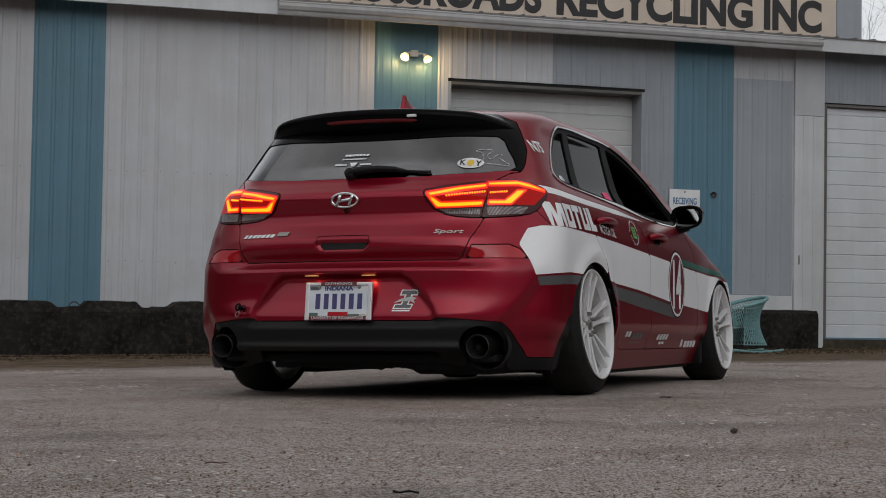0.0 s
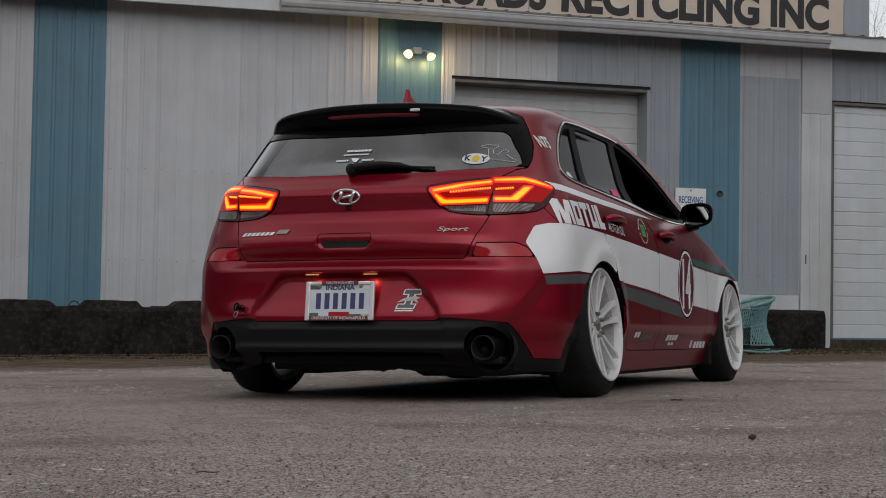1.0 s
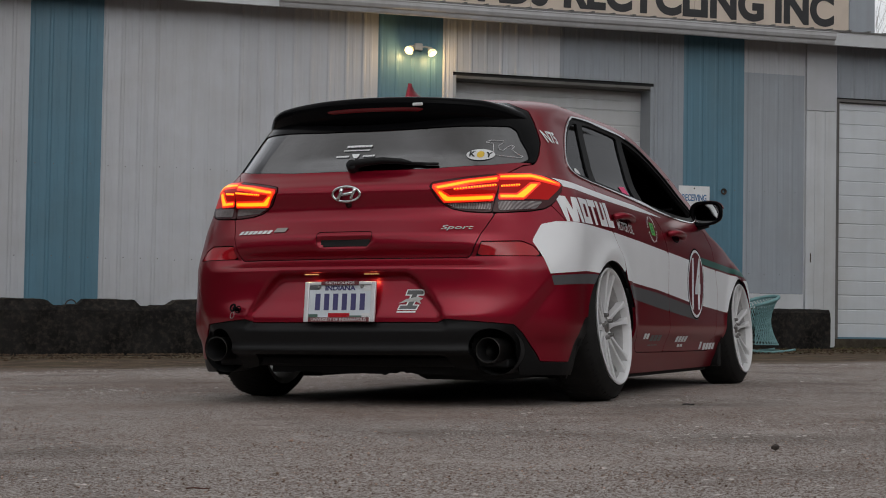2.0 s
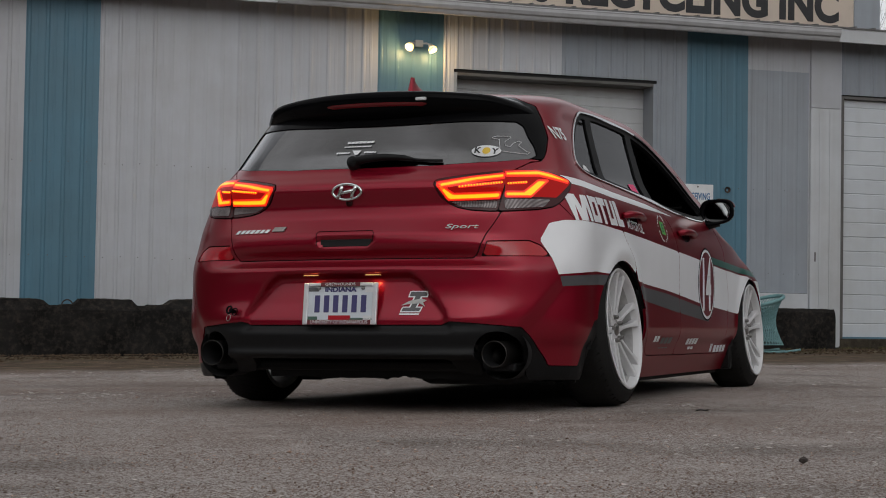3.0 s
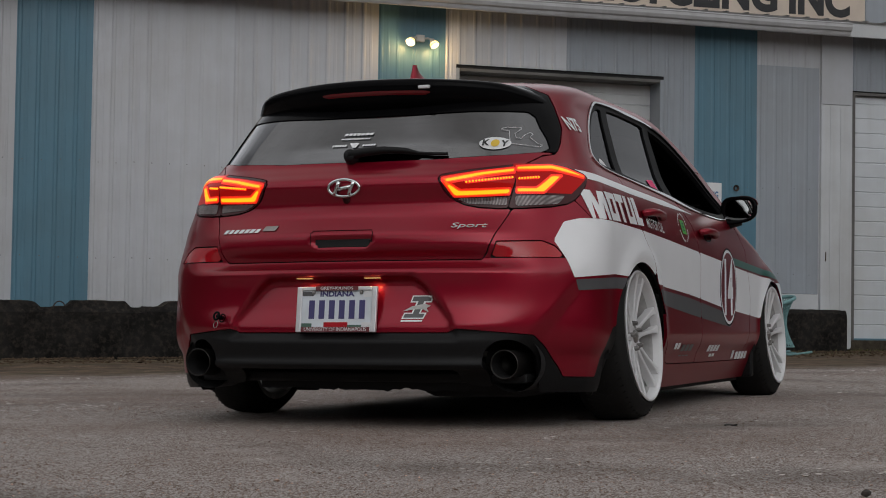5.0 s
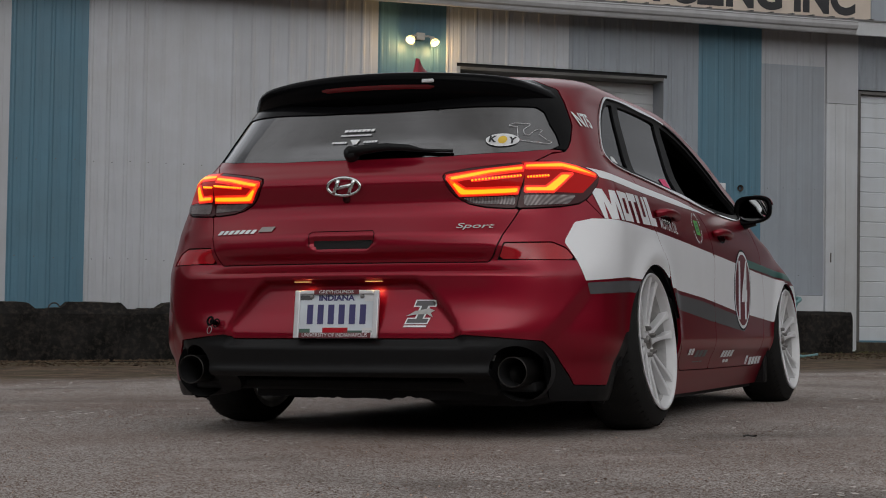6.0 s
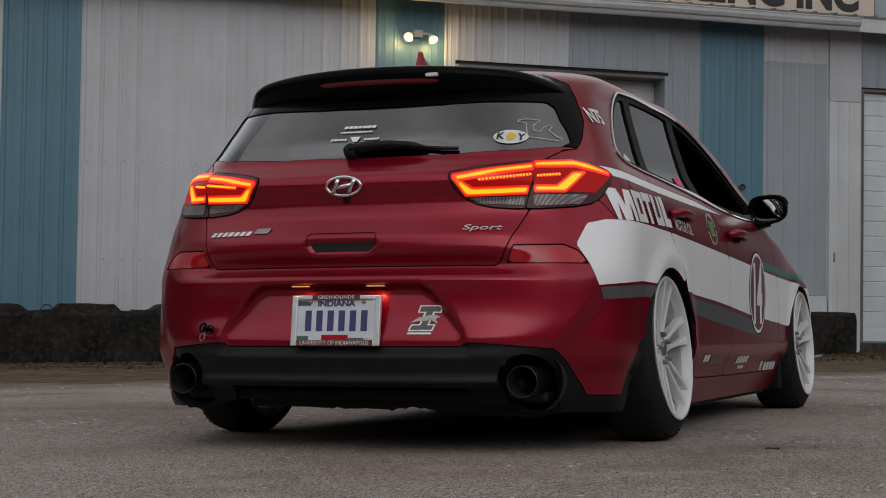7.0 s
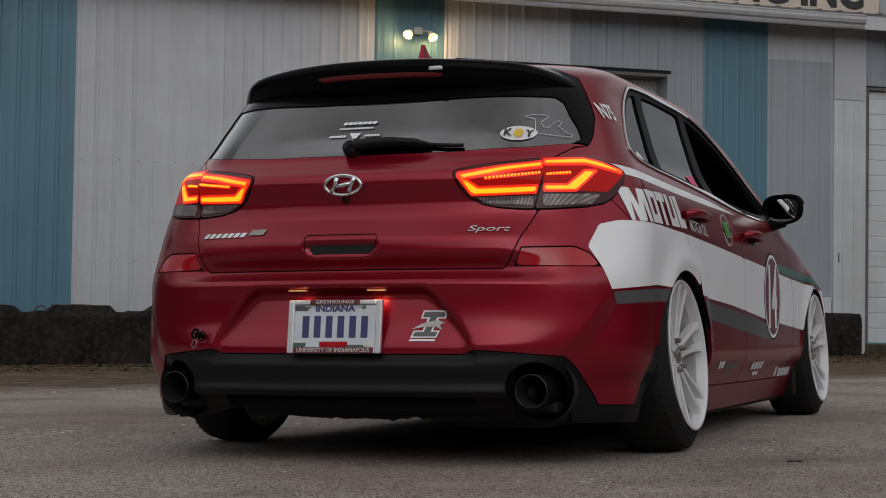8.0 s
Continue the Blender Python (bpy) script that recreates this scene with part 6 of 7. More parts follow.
# ---- wiper ----
def build_wiper():
    w = new("rear_wiper")
    w.parent = tailgate
    bm = bmesh.new()
    pts = [on_tail(x, z, o) for x, z, o in ((-0.020, 0.985, 0.020), (0.04, 0.995, 0.026), (0.12, 1.000, 0.026), (0.20, 0.998, 0.020), (0.25, 0.990, 0.012))]
    add_tube(bm, pts, [0.020, 0.017, 0.014, 0.011, 0.006], 8)
    part("wiper_arm", bm, BLACK_PLASTIC, w, smooth=True)
    bm = bmesh.new()
    add_lathe(bm, [(0.0, 0.036), (0.022, 0.034), (0.026, 0.02), (0.028, 0.0)], tail_frame(-0.018, 0.984, 0.0), 20)
    part("wiper_cap", bm, BLACK_PLASTIC, w, smooth=True)
    bm = bmesh.new()
    add_tube(bm, [on_tail(x, z, 0.010) for x, z in ((-0.01, 1.008), (0.10, 1.012), (0.20, 0.995), (0.30, 0.988), (0.357, 0.986))], [0.010, 0.009, 0.007, 0.006, 0.006], 6)
    part("wiper_blade", bm, BLACK_PLASTIC, w, smooth=True)


build_wiper()


# ---- roof spoiler ----
def build_spoiler():
    prof_n = 33
    bm = bmesh.new()
    rows = []
    for i in range(prof_n):
        s = -1 + 2 * i / (prof_n - 1)
        x = 0.622 * math.copysign(abs(s) ** 0.9, s)
        b = abs(x) / 0.622
        y_edge = -0.640 + 0.262 * b ** 2.4 + 0.075 * max(0, (b - 0.78) / 0.22) ** 2
        z_top = 1.288 - 0.030 * b ** 2 - 0.052 * max(0, (b - 0.72) / 0.28) ** 2
        z_low = 1.238 - 0.028 * b ** 2 - 0.022 * max(0, (b - 0.8) / 0.2)
        y_fore = -0.22 + 0.06 * b
        z_fore = 1.318 - 0.075 * b ** 2.6
        zu = 1.180 - 0.016 * b ** 2 - 0.055 * max(0, (b - 0.8) / 0.2) ** 1.5
        row = [(x, y_fore, z_fore), (x, (y_fore + y_edge) / 2, (z_fore + z_top) / 2 + 0.006), (x, y_edge + 0.03, z_top + 0.004), (x, y_edge + 0.006, z_top - 0.003), (x, y_edge, z_top - 0.014),
               (x, y_edge + 0.004, z_low), (x, y_edge + 0.025, z_low - 0.022), (x * 0.985, y_edge + 0.035 + 0.01 * b, zu), (x * 0.93, y_edge + 0.10, zu + 0.012)]
        rows.append([bm.verts.new(p) for p in row])
    for r0, r1 in zip(rows, rows[1:]):
        for k in range(len(r0) - 1):
            bm.faces.new((r0[k], r0[k + 1], r1[k + 1], r1[k]))
    bm.faces.new(rows[0][::-1])
    bm.faces.new(rows[-1])
    bmesh.ops.recalc_face_normals(bm, faces=bm.faces[:])
    sp = part("roof_spoiler", bm, BLACK_GLOSS, tailgate, "gloss black roof spoiler", smooth=True)
    # high brake light in the spoiler's rear edge
    bm = bmesh.new()
    rows = []
    for i in range(21):
        x = -0.185 + 0.435 * i / 20
        b = abs(x) / 0.622
        y = -0.640 + 0.262 * b ** 2.4 - 0.0035
        zc = 1.238 - 0.028 * b ** 2
        h = min(1, (10.5 - abs(i - 10)) / 1.5)
        rows.append([bm.verts.new((x, y + 0.0120 * h, zc - 0.010 * h)), bm.verts.new((x, y + 0.005, zc - 0.003)), bm.verts.new((x, y + 0.002, zc + 0.005 * h))])
    for r0, r1 in zip(rows, rows[1:]):
        for k in range(2):
            bm.faces.new((r0[k], r1[k], r1[k + 1], r0[k + 1]))
    part("high_brake_light", bm, BRAKE_DIM, sp, "dim red brake light strip", smooth=True)
    bm = bmesh.new()
    add_box(bm, 0.205, 0.250, -0.622, -0.607, 1.247, 1.260, 0.004)
    part("spoiler_sticker", bm, SIGN_WHITE, sp)


build_spoiler()


def build_fin():
    bm = bmesh.new()
    rows = []
    for i in range(9):
        t = i / 8
        z = 1.318 + 0.104 * t
        y0 = -0.135 + 0.030 * t
        y1 = y0 + min(0.30, 0.042 + 0.66 * (1 - t) ** 2)
        w = 0.009 + 0.022 * (1 - t) ** 1.6
        rows.append([bm.verts.new(p) for p in ((0, y0, z), (w * 0.8, y0 + 0.012, z), (w, (y0 + y1) / 2, z), (0, y1, z), (-w, (y0 + y1) / 2, z), (-w * 0.8, y0 + 0.012, z))])
    for r0, r1 in zip(rows, rows[1:]):
        for k in range(6):
            bm.faces.new((r0[k], r0[(k + 1) % 6], r1[(k + 1) % 6], r1[k]))
    bm.faces.new(rows[-1])
    bmesh.ops.recalc_face_normals(bm, faces=bm.faces[:])
    fin = part("roof_antenna", bm, RED, car, "dark red shark-fin roof antenna", smooth=True)
    fin.location.x = -0.03


build_fin()


# ---- exhausts and underside ----
for side in (-1, 1):
    m = Matrix.Translation((side * 0.614, -0.785, 0.226)) @ pose(0, 0, 0, 90, 0, 0)
    bm = bmesh.new()
    add_lathe(bm, [(0.048, -0.20), (0.050, -0.05), (0.0515, 0.022), (0.052, 0.030), (0.0505, 0.033), (0.0485, 0.032), (0.048, 0.024)], m, 40)
    tip = part("exhaust_tip", bm, TIP, car, "wide round satin steel exhaust tip", smooth=True)
    bm = bmesh.new()
    add_lathe(bm, [(0.0482, 0.025), (0.044, -0.10), (0.042, -0.28), (0.0, -0.285)], m, 32)
    part("bore", bm, INNER, tip, "soot-black bore", smooth=True)
    bm = bmesh.new()
    add_lathe(bm, [(0.105, -0.02), (0.102, -0.16), (0.0, -0.20)], Matrix.Translation((side * 0.616, -0.745, 0.230)) @ pose(0, 0, 0, 90, 0, 0), 32)
    part("exhaust_recess", bm, INNER, valance, smooth=True)

def build_underside():
    bm = bmesh.new()
    add_box(bm, -0.66, 0.66, -0.70, 3.30, 0.155, 0.19, 0.01)
    part("floor_pan", bm, INNER, car)
    bm = bmesh.new()
    add_tube(bm, [(-0.60, -0.70, 0.22), (-0.45, -0.60, 0.19), (0.0, -0.52, 0.19), (0.45, -0.60, 0.19), (0.60, -0.70, 0.22)], 0.035, 10)
    add_box(bm, -0.25, 0.35, -0.62, -0.38, 0.150, 0.215, 0.03)
    part("silencer", bm, SOOT, car, smooth=True)
    # two added black blocks stand in for the shadowed mass under the floor
    bm = bmesh.new()
    add_box(bm, 0.20, 0.62, -0.60, -0.10, 0.100, 0.215, 0.045)
    part("under_floor_filler", bm, INNER, car, smooth=True)
    bm = bmesh.new()
    add_box(bm, 0.30, 0.74, 0.16, 0.30, 0.090, 0.20, 0.03)
    part("under_floor_filler_fore", bm, INNER, car, smooth=True)
    # torn edge of the sound matting that hangs below the floor
    bm = bmesh.new()
    rows = []
    for i in range(61):
        x = -0.44 + 1.02 * i / 60
        low = 0.124 + 0.012 * max(0.0, -x - 0.1) + 0.010 * noise.noise(Vector((x * 9, 0, 4))) + 0.007 * noise.noise(Vector((x * 40, 1, 2)))
        rows.append([bm.verts.new(p) for p in ((x, -0.63, 0.20), (x, -0.635, low), (x, -0.615, low + 0.002), (x, -0.60, 0.20))])
    for r0, r1 in zip(rows, rows[1:]):
        for k in range(3):
            bm.faces.new((r0[k], r1[k], r1[k + 1], r0[k + 1]))
    part("sound_matting", bm, INNER, car)
    # black strip added below each sill for the underbody and its shadow line
    for side in (-1, 1):
        bm = bmesh.new()
        add_box(bm, side * 0.745 - 0.03, side * 0.745 + 0.03, 0.42, 2.26, 0.080, 0.135, 0.006)
        part("under_sill_strip", bm, INNER, car)
    bm = bmesh.new()
    add_tube(bm, [(-0.70, 0.05, 0.20), (-0.3, 0.10, 0.155), (0.3, 0.10, 0.155), (0.70, 0.05, 0.20)], 0.03, 8)
    part("axle_beam", bm, SOOT, car, smooth=True)
    for side in (-1, 1):
        bm = bmesh.new()
        add_box(bm, side * 0.61 - 0.05, side * 0.61 + 0.05, 0.10, 0.13, 0.088, 0.20, 0.006)
        part("mud_flap", bm, BLACK_PLASTIC, car)
        for y, h in AXLES:
            bm = bmesh.new()
            rings = []
            for x in (0.45, 0.872):
                ring = []
                for a in np.linspace(-0.25, math.pi + 0.25, 25):
                    ring.append(bm.verts.new((side * x, y - 0.03 + 0.37 * math.cos(a), h + 0.335 * math.sin(a))))
                rings.append(ring)
            for k in range(24):
                bm.faces.new((rings[0][k], rings[1][k], rings[1][k + 1], rings[0][k + 1]))
            bm.faces.new([bm.verts.new((side * 0.45, y - 0.03 + 0.37 * math.cos(a), h + 0.335 * math.sin(a))) for a in np.linspace(-0.25, math.pi + 0.25, 25)])
            part("arch_liner", bm, INNER, car)
        bm = bmesh.new()
        add_box(bm, side * 0.82 - 0.035, side * 0.82 + 0.035, 2.24, 2.30, 0.10, 0.28, 0.008)
        part("mud_flap", bm, BLACK_PLASTIC, car)


build_underside()


# ---- door handles, mirrors ----
def build_handle(side, y0, y1, z):
    bm = bmesh.new()
    pts = [on_side(y, z + dz, o) for y, dz, o in ((y0, 0.004, 0.006), (y0 + 0.03, 0.004, 0.034), ((y0 + y1) / 2, 0.004, 0.040), (y1 - 0.06, 0.002, 0.034), (y1 - 0.01, 0.0, 0.020), (y1, 0.0, 0.006))]
    add_tube(bm, pts, [0.014, 0.016, 0.015, 0.016, 0.017, 0.012], 8)
    for v in bm.verts:
        v.co.x *= side
    bmesh.ops.recalc_face_normals(bm, faces=bm.faces[:])
    h = part("door_handle", bm, RED, car, smooth=True)
    bm = bmesh.new()
    mid = (y0 + y1) / 2 + 0.02
    vs = [bm.verts.new(on_side(mid + 0.075 * math.cos(a), z - 0.006 + 0.024 * math.sin(a), 0.0022)) for a in np.linspace(0, 2 * math.pi, 25)[:-1]]
    bm.faces.new(vs)
    for v in bm.verts:
        v.co.x *= side
    part("handle_cup", bm, BLACK_GLOSS, car)


for side in (1, -1):
    build_handle(side, 0.10, 0.37, 0.800)
    build_handle(side, 1.02, 1.29, 0.768)


def build_mirror(side):
    mir = new("door_mirror")
    mir.parent = car
    mir.matrix_basis = Matrix.Translation((side * 0.905, 1.765, 0.918))

    def shell(inset, y_off, squash):
        bm = bmesh.new()
        rows = []
        for i in range(10):
            t = i / 9
            y = -0.035 + 0.125 * t
            k = math.sqrt(max(0.0, 1 - (max(0, t - 0.1) / 0.9) ** 2.2))
            row = []
            for a in np.linspace(0, 2 * math.pi, 29)[:-1]:
                ex = 2 / 3.0
                cx, cz = math.copysign(abs(math.cos(a)) ** ex, math.cos(a)), math.copysign(abs(math.sin(a)) ** ex, math.sin(a))
                row.append(bm.verts.new((side * (0.088 - inset) * cx * max(k, 0.05), y + y_off, (0.066 - inset) * cz * max(k, 0.05) * (1 - 0.12 * cx) + 0.008 * cx)))
            rows.append(row)
        for r0, r1 in zip(rows, rows[1:]):
            for k in range(28):
                bm.faces.new((r0[k], r0[(k + 1) % 28], r1[(k + 1) % 28], r1[k]))
        bm.faces.new(rows[-1])
        return bm, rows
    bm, rows = shell(0.0, 0, 1)
    # the rear rim folds in to the glass
    inner = [bm.verts.new(v.co * 1.0 + Vector((-v.co.x * 0.19, 0.002, -v.co.z * 0.20))) for v in rows[0]]
    deep = [bm.verts.new(v.co + Vector((-v.co.x * 0.06, 0.018, -v.co.z * 0.06))) for v in inner]
    for r0, r1 in ((inner, rows[0]), (deep, inner)):
        for k in range(28):
            bm.faces.new((r0[k], r0[(k + 1) % 28], r1[(k + 1) % 28], r1[k]))
    bmesh.ops.recalc_face_normals(bm, faces=bm.faces[:])
    housing = part("mirror_housing", bm, BLACK_GLOSS, mir, "gloss black mirror housing", smooth=True)
    bm = bmesh.new()
    vs = [bm.verts.new((v[0] * 0.76 + side * 0.004, -0.017, v[1] * 0.74)) for v in ((side * 0.088 * math.copysign(abs(math.cos(a)) ** 0.667, math.cos(a)), 0.066 * math.copysign(abs(math.sin(a)) ** 0.667, math.sin(a)) + 0.006 * math.cos(a)) for a in np.linspace(0, 2 * math.pi, 29)[:-1])]
    # slightly domed, and tipped towards the ground
    for v in vs:
        v.co.y += 0.0015 + 0.02 * v.co.z
    mid = bm.verts.new((0, -0.0178, 0))
    for v0, v1 in zip(vs, vs[1:] + vs[:1]):
        bm.faces.new((mid, v0, v1))
    bmesh.ops.recalc_face_normals(bm, faces=bm.faces[:])
    part("mirror_glass", bm, MIRROR, mir, "mirror glass", smooth=True)
    bm, rows = shell(-0.004, 0.010, 1)
    kill = [v for v in bm.verts if v.co.z < 0.012 or v.co.x * side < -0.02]
    bmesh.ops.delete(bm, geom=kill, context="VERTS")
    part("mirror_cap", bm, RED, mir, "red mirror cap", smooth=True)
    bm = bmesh.new()
    add_tube(bm, [(-side * 0.085, 0.02, -0.075), (-side * 0.05, 0.025, -0.062), (0, 0.03, -0.050)], [0.030, 0.024, 0.022], 10)
    part("mirror_foot", bm, BLACK_PLASTIC, mir, smooth=True)


MIRROR = mat("mirror_silver", (0.80, 0.82, 0.82), 0.02, 1.0)
for side in (1, -1):
    build_mirror(side)


# ---- cabin ----
def build_cabin():
    CLOTH = mat("seat_cloth", (0.018, 0.018, 0.019), 0.9, vary=0.2, noise_scale=120)
    for x in (-0.36, 0.36):
        bm = bmesh.new()
        add_box(bm, x - 0.24, x + 0.24, 1.00, 1.50, 0.34, 0.52, 0.05)
        add_box(bm, x - 0.23, x + 0.23, 0.84, 0.98, 0.46, 1.02, 0.05, None)
        add_box(bm, x - 0.12, x + 0.12, 0.80, 0.89, 1.04, 1.20, 0.035)
        part("front_seat", bm, CLOTH, car, smooth=True)
    bm = bmesh.new()
    add_box(bm, -0.62, 0.62, 0.05, 0.55, 0.36, 0.54, 0.05)
    add_box(bm, -0.60, 0.60, -0.12, 0.04, 0.50, 0.98, 0.05)
    part("rear_bench", bm, CLOTH, car, smooth=True)
    bm = bmesh.new()
    add_box(bm, -0.70, 0.70, 1.75, 2.05, 0.55, 0.88, 0.06)
    part("dashboard", bm, CLOTH, car, smooth=True)
    bm = bmesh.new()
    add_tube(bm, [(-0.36 + 0.18 * math.cos(a), 1.62 + 0.06 * math.sin(a), 0.80 + 0.17 * math.sin(a)) for a in np.linspace(0, 2 * math.pi, 29)], 0.015, 8, False)
    part("steering_wheel", bm, INNER, car, smooth=True)
    bm = bmesh.new()
    add_box(bm, -0.60, 0.60, -0.55, -0.14, 0.86, 0.875, 0.004)
    part("parcel_shelf", bm, INNER, car)
    bm = bmesh.new()
    vs = [bm.verts.new(on_side(y, z, -0.007)) for y, z in ((0.52, 0.978), (0.50, 0.935), (0.60, 0.928), (0.63, 0.985))]
    bm.faces.new(vs)
    part("window_sticker", bm, PINK, car, "pink sticker inside the rear door glass")
    bm = bmesh.new()
    vs = [bm.verts.new(on_side(-0.075 + 0.034 * math.cos(a), 0.992 + 0.024 * math.sin(a), -0.007)) for a in np.linspace(0, 2 * math.pi, 17)[:-1]]
    bm.faces.new(vs)
    part("window_sticker", bm, SIGN_WHITE, car, "small round white sticker on the quarter glass")


build_cabin()


# ---- the yard behind the viewer: added unseen dark belt that paint and glass mirror ----
def build_unseen_belt():
    rnd = random.Random(5)
    verts, faces = [], []
    cx, cy = 2.0, -2.0
    n = 190
    for i in range(n + 1):
        a = radians(150) + radians(294) * i / n
        r = 42 + 4 * noise.noise(Vector((i * 0.31, 0, 1)))
        h = 10.0 + 5.5 * min(1.0, max(0.0, (i / n - 0.72) / 0.12)) + 1.6 * noise.noise(Vector((i * 0.11, 2, 0)))
        x, y = cx + r * math.cos(a), cy + r * math.sin(a)
        for k, t in enumerate((0, 0.35, 0.7, 1.0)):
            j = 0.8 * noise.noise(Vector((i * 0.7, k * 3.1, 9)))
            verts.append((x + j, y + j, -1.5 + (h + 1.5) * t))
    for i in range(n):
        for k in range(3):
            a = i * 4 + k
            faces.append((a, a + 4, a + 5, a + 1))
    ob = mesh_object("backdrop", verts, faces, BELT_DARK)
    tagged(ob, "unseen dark belt added round the yard for reflections", "woods", kind="structure")


BELT_DARK = mat("unseen_dark_belt", (0.026, 0.023, 0.021), 0.95, noise_scale=0.8, vary=0.5)
build_unseen_belt()


# ---- loose stones on the asphalt ----
def pebble_mesh(seed):
    rnd = random.Random(seed)
    bm = bmesh.new()
    bmesh.ops.create_icosphere(bm, subdivisions=1, radius=1.0)
    for v in bm.verts:
        v.co *= rnd.uniform(0.72, 1.12)
        v.co.z *= 0.62
    return bm


def build_stones():
    gen = np.random.default_rng(8)
    n = 300000
    # thickest in the open yard before the car, thin towards the wall, in drifts
    y = -5.3 + 13.3 * gen.random(n) ** 1.35
    x = gen.uniform(-1.0, 1.0, n) * (1.5 + (y + 5.3) * 0.36) + 1.9 - (y + 4.0) * 0.44
    s = 0.0007 + 0.0028 * gen.random(n) ** 6
    s = np.where(gen.random(n) < 0.006, s * 2.2, s)
    drift = bumps(x, y, 0.55) + 0.6 * bumps(x, y, 0.17)
    keep = ~((abs(x) < 0.8) & (y > -0.7) & (y < 3.3)) & (drift > gen.uniform(-0.7, 1.6, n))
    x, y, s = x[keep], y[keep], s[keep]
    n = len(x)
    z = SLOPE * 14.0 * np.tanh(x / 14.0) - 0.0016 * np.clip(y, 0, 40) - 0.006 * np.clip(-x - 2.0, 0, 20) + relief(x, y) + s * 0.3
    # each chip a lopsided eight-sided lump
    axes = np.array([(1, 0, 0), (0, 1, 0), (-1, 0, 0), (0, -1, 0), (0, 0, 0.8), (0, 0, -0.6)])
    sides = np.array([(0, 1, 4), (1, 2, 4), (2, 3, 4), (3, 0, 4), (1, 0, 5), (2, 1, 5), (3, 2, 5), (0, 3, 5)])
    lump = axes[None] * gen.uniform(0.6, 1.3, (n, 6, 1)) + gen.uniform(-0.22, 0.22, (n, 6, 3))
    turn = gen.uniform(0, 6.28, n)[:, None]
    lump = np.stack([lump[..., 0] * np.cos(turn) - lump[..., 1] * np.sin(turn), lump[..., 0] * np.sin(turn) + lump[..., 1] * np.cos(turn), lump[..., 2]], -1)
    co = lump * s[:, None, None] + np.stack([x, y, z], -1)[:, None, :]
    faces = (sides[None] + 6 * np.arange(n)[:, None, None]).reshape(-1, 3)
    me = bpy.data.meshes.new("loose_gravel")
    me.vertices.add(n * 6)
    me.vertices.foreach_set("co", co.ravel())
    me.loops.add(faces.size)
    me.loops.foreach_set("vertex_index", faces.ravel())
    me.polygons.add(len(faces))
    me.polygons.foreach_set("loop_start", np.arange(len(faces)) * 3)
    me.update(calc_edges=True)
    me.materials.append(PEBBLE_STUFF)
    tagged(new("loose_gravel", me), "fine loose grit and pebbles scattered over the asphalt", "gravel", kind="stuff")
    # flat pale flakes of limestone in loose clusters
    rnd = random.Random(4)
    bm = bmesh.new()
    for _ in range(21000):
        py = -5.2 + 15.5 * rnd.random() ** 1.25
        px = rnd.uniform(-1, 1) * (1.5 + (py + 5.3) * 0.36) + 1.9 - (py + 4.0) * 0.44
        if (abs(px) < 0.85 and -0.8 < py < 3.4) or float(bumps(px, py, 0.8)) + 0.7 * float(bumps(px, py, 0.2)) < rnd.uniform(-0.1, 1.2) or -0.629 * px + 0.777 * py > 6.6:
            continue
        r, a, pz = 0.0020 + (0.0095 + 0.0014 * max(0.0, py + 4)) * rnd.random() ** 2.8, rnd.uniform(0, 6.28), ground_z(px, py) + float(relief(px, py))
        ring = [bm.verts.new((px + r * k * math.cos(a + b), py + r * k * math.sin(a + b), pz + r * rnd.uniform(0.12, 0.42))) for k, b in ((1, 0), (0.7, 1.2), (0.9, 2.5), (0.6, 3.6), (0.8, 5.1))]
        tip = bm.verts.new((px, py, pz + r * 0.38))
        for v0, v1 in zip(ring, ring[1:] + ring[:1]):
            bm.faces.new((v0, v1, tip))
    tagged(part("pale_flakes", bm, FLAKE), "pale limestone flakes pressed into the asphalt", "gravel", kind="stuff")
    bm = pebble_mesh(77)
    bmesh.ops.scale(bm, vec=(0.013, 0.012, 0.014), verts=bm.verts[:])
    st = part("stone", bm, STONE)
    st.location = (2.16, -2.84, ground_z(2.1, 0) + 0.012)
    tagged(st, "small dark brown stone lying on the asphalt", "stone")
    bm = bmesh.new()
    rows = []
    for i in range(9):
        t = i / 8
        w = 0.013 * math.sin(math.pi * min(1, t * 0.95 + 0.04)) ** 0.8
        z = 0.003 + 0.003 * math.sin(t * 4.2) ** 2
        rows.append([bm.verts.new((-0.024 + 0.048 * t, dy, z + lift)) for dy, lift in ((-w, 0.003), (0, 0), (w, 0.005), (0, 0.0012))])
    for r0, r1 in zip(rows, rows[1:]):
        for k in range(4):
            bm.faces.new((r0[k], r1[k], r1[(k + 1) % 4], r0[(k + 1) % 4]))
    bmesh.ops.recalc_face_normals(bm, faces=bm.faces[:])
    leaf = part("dead_leaf", bm, DARK_LEAF, smooth=True)
    leaf.matrix_basis = Matrix.Translation((1.345, -0.43, ground_z(1.345, 0))) @ pose(0, 0, 0, 0, 0, 24)
    tagged(leaf, "curled blackened dead leaf lying on the asphalt", "leaf")
    twin = copy_thing(leaf, Matrix.Translation((1.985, -4.82, ground_z(1.985, 0))) @ pose(0, 0, 0, 0, 0, 200))
    tagged(twin, "curled dark brown dead leaf lying on the asphalt", "leaf")
    bm = bmesh.new()
    add_tube(bm, [(-0.024, 0, 0.003), (-0.008, 0.003, 0.004), (0.010, -0.002, 0.003), (0.026, 0.004, 0.004)], [0.0012, 0.0016, 0.0014, 0.0008], 5)
    twig = part("twig", bm, RUSSET)
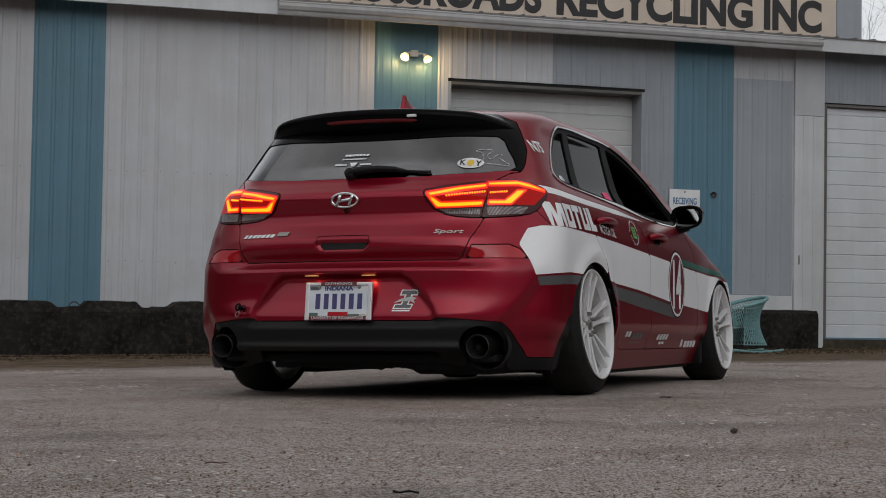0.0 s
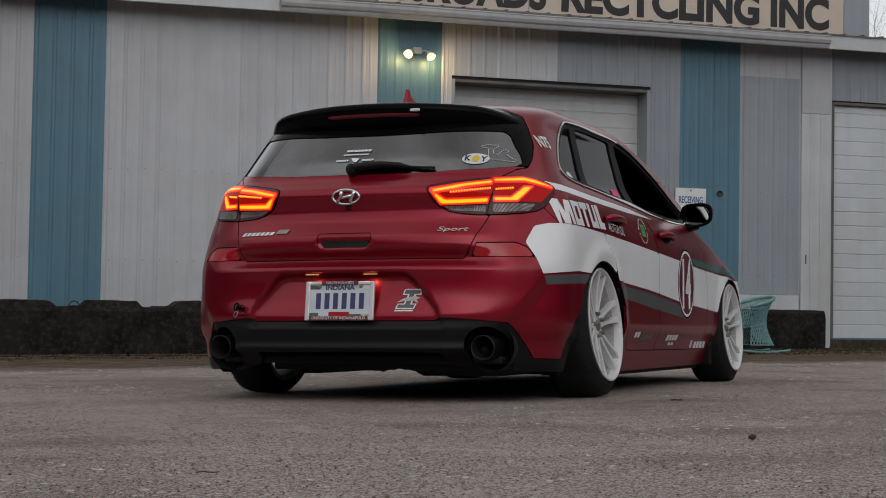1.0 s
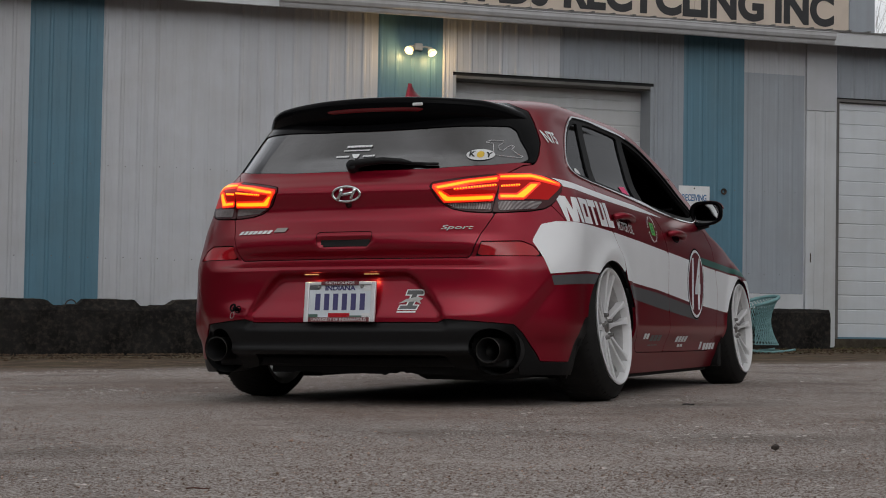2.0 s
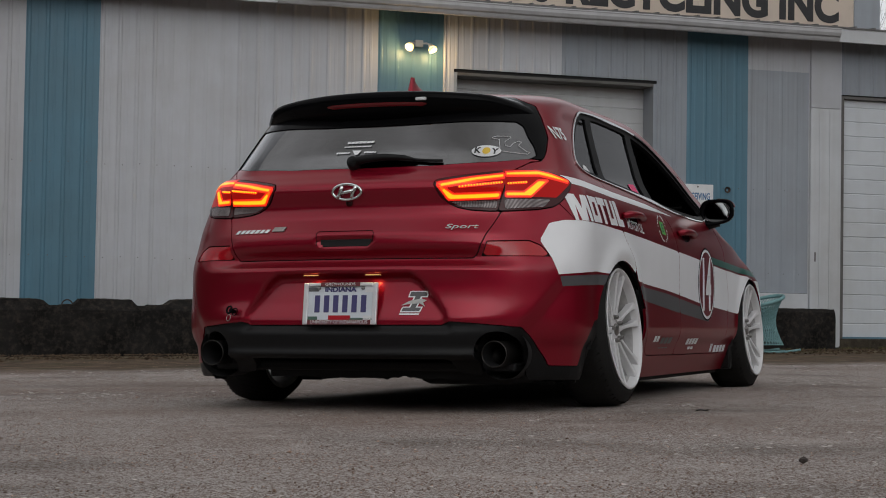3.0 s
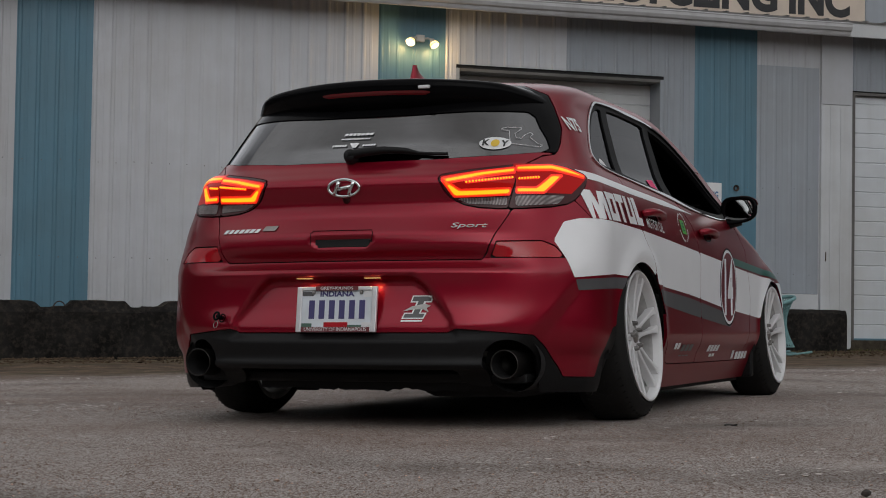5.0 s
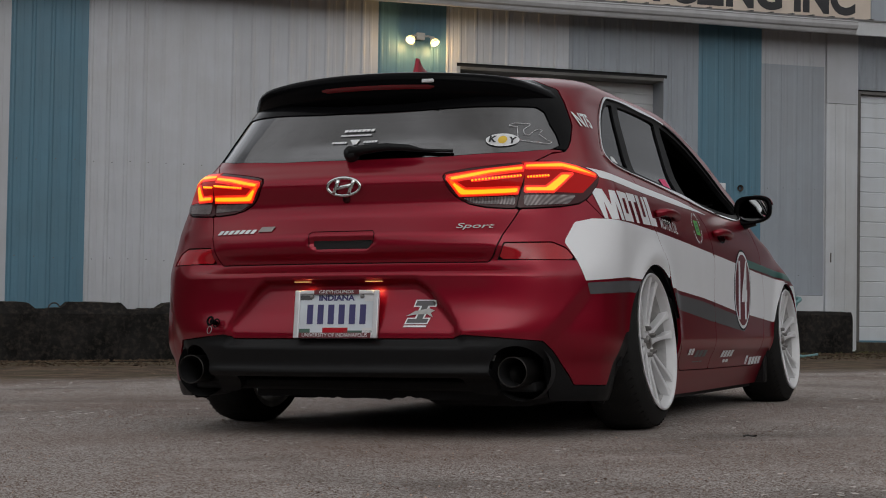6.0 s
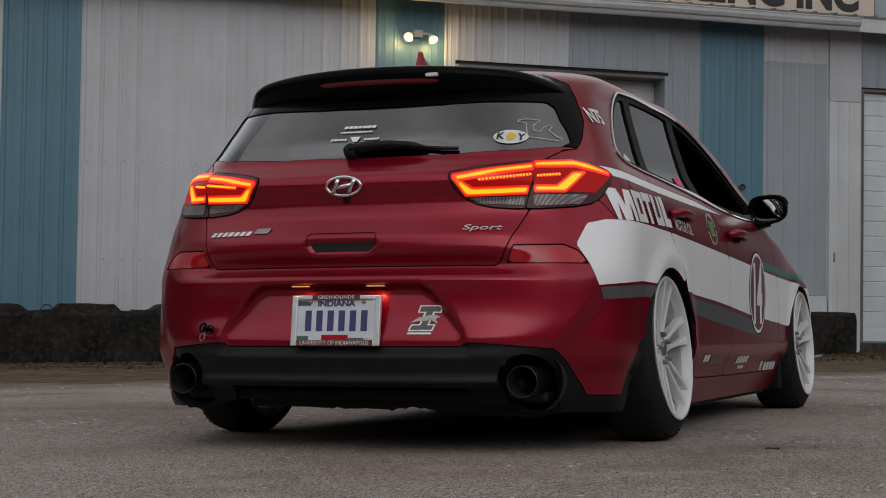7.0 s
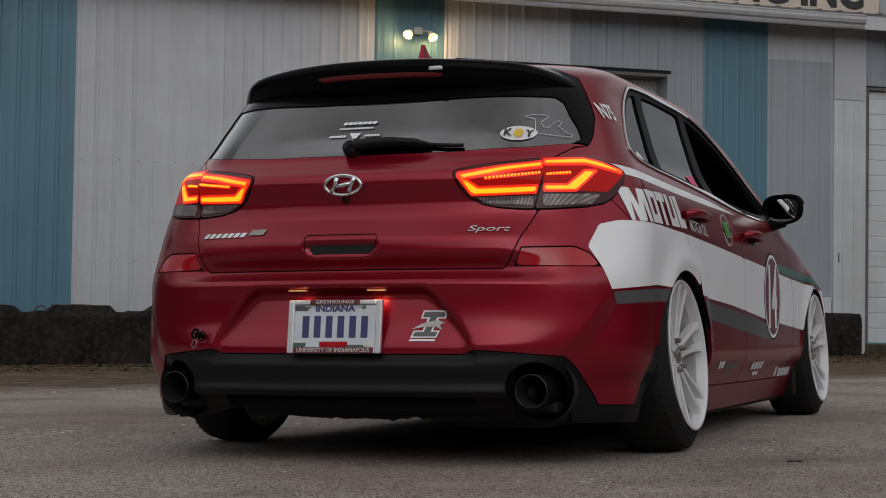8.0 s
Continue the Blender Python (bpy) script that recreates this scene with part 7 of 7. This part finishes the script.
    twig.matrix_basis = Matrix.Translation((1.305, -4.30, ground_z(1.305, 0))) @ pose(0, 0, 0, 0, 0, 18)
    tagged(twig, "thin russet twig lying on the asphalt", "twig")


FLAKE = mat("limestone_flake", (0.56, 0.51, 0.48), 0.85, spec=0.2, vary=0.35, noise_scale=30)
PEBBLE_STUFF = mat("grit", (0.168, 0.115, 0.090), 0.9, spec=0.15, vary=0.3, noise_scale=40)


def by_piece(m, lo, hi):
    """Tones each stone of a joined mesh on its own."""
    n, l = m.node_tree.nodes, m.node_tree.links
    b = n["Principled BSDF"]
    src = b.inputs["Base Color"].links[0].from_socket
    geo, ramp, sc = n.new("ShaderNodeNewGeometry"), n.new("ShaderNodeMapRange"), n.new("ShaderNodeVectorMath")
    power = n.new("ShaderNodeMath")
    power.operation, power.inputs[1].default_value = "POWER", 3.2
    sc.operation = "SCALE"
    ramp.inputs[3].default_value, ramp.inputs[4].default_value = lo, hi
    l.new(geo.outputs["Random Per Island"], power.inputs[0])
    l.new(power.outputs[0], ramp.inputs[0])
    l.new(src, sc.inputs[0])
    l.new(ramp.outputs[0], sc.inputs["Scale"])
    l.new(sc.outputs[0], b.inputs["Base Color"])


by_piece(PEBBLE_STUFF, 0.88, 3.8)
DARK_LEAF = mat("blackened_leaf", (0.012, 0.009, 0.008), 0.7, vary=0.3, noise_scale=60)
RUSSET = mat("russet_twig", (0.10, 0.035, 0.022), 0.8, vary=0.3, noise_scale=80)
STONE = mat("dark_stone", (0.055, 0.045, 0.04), 0.9, vary=0.3, noise_scale=60, bump=0.3, bump_scale=90)
build_stones()
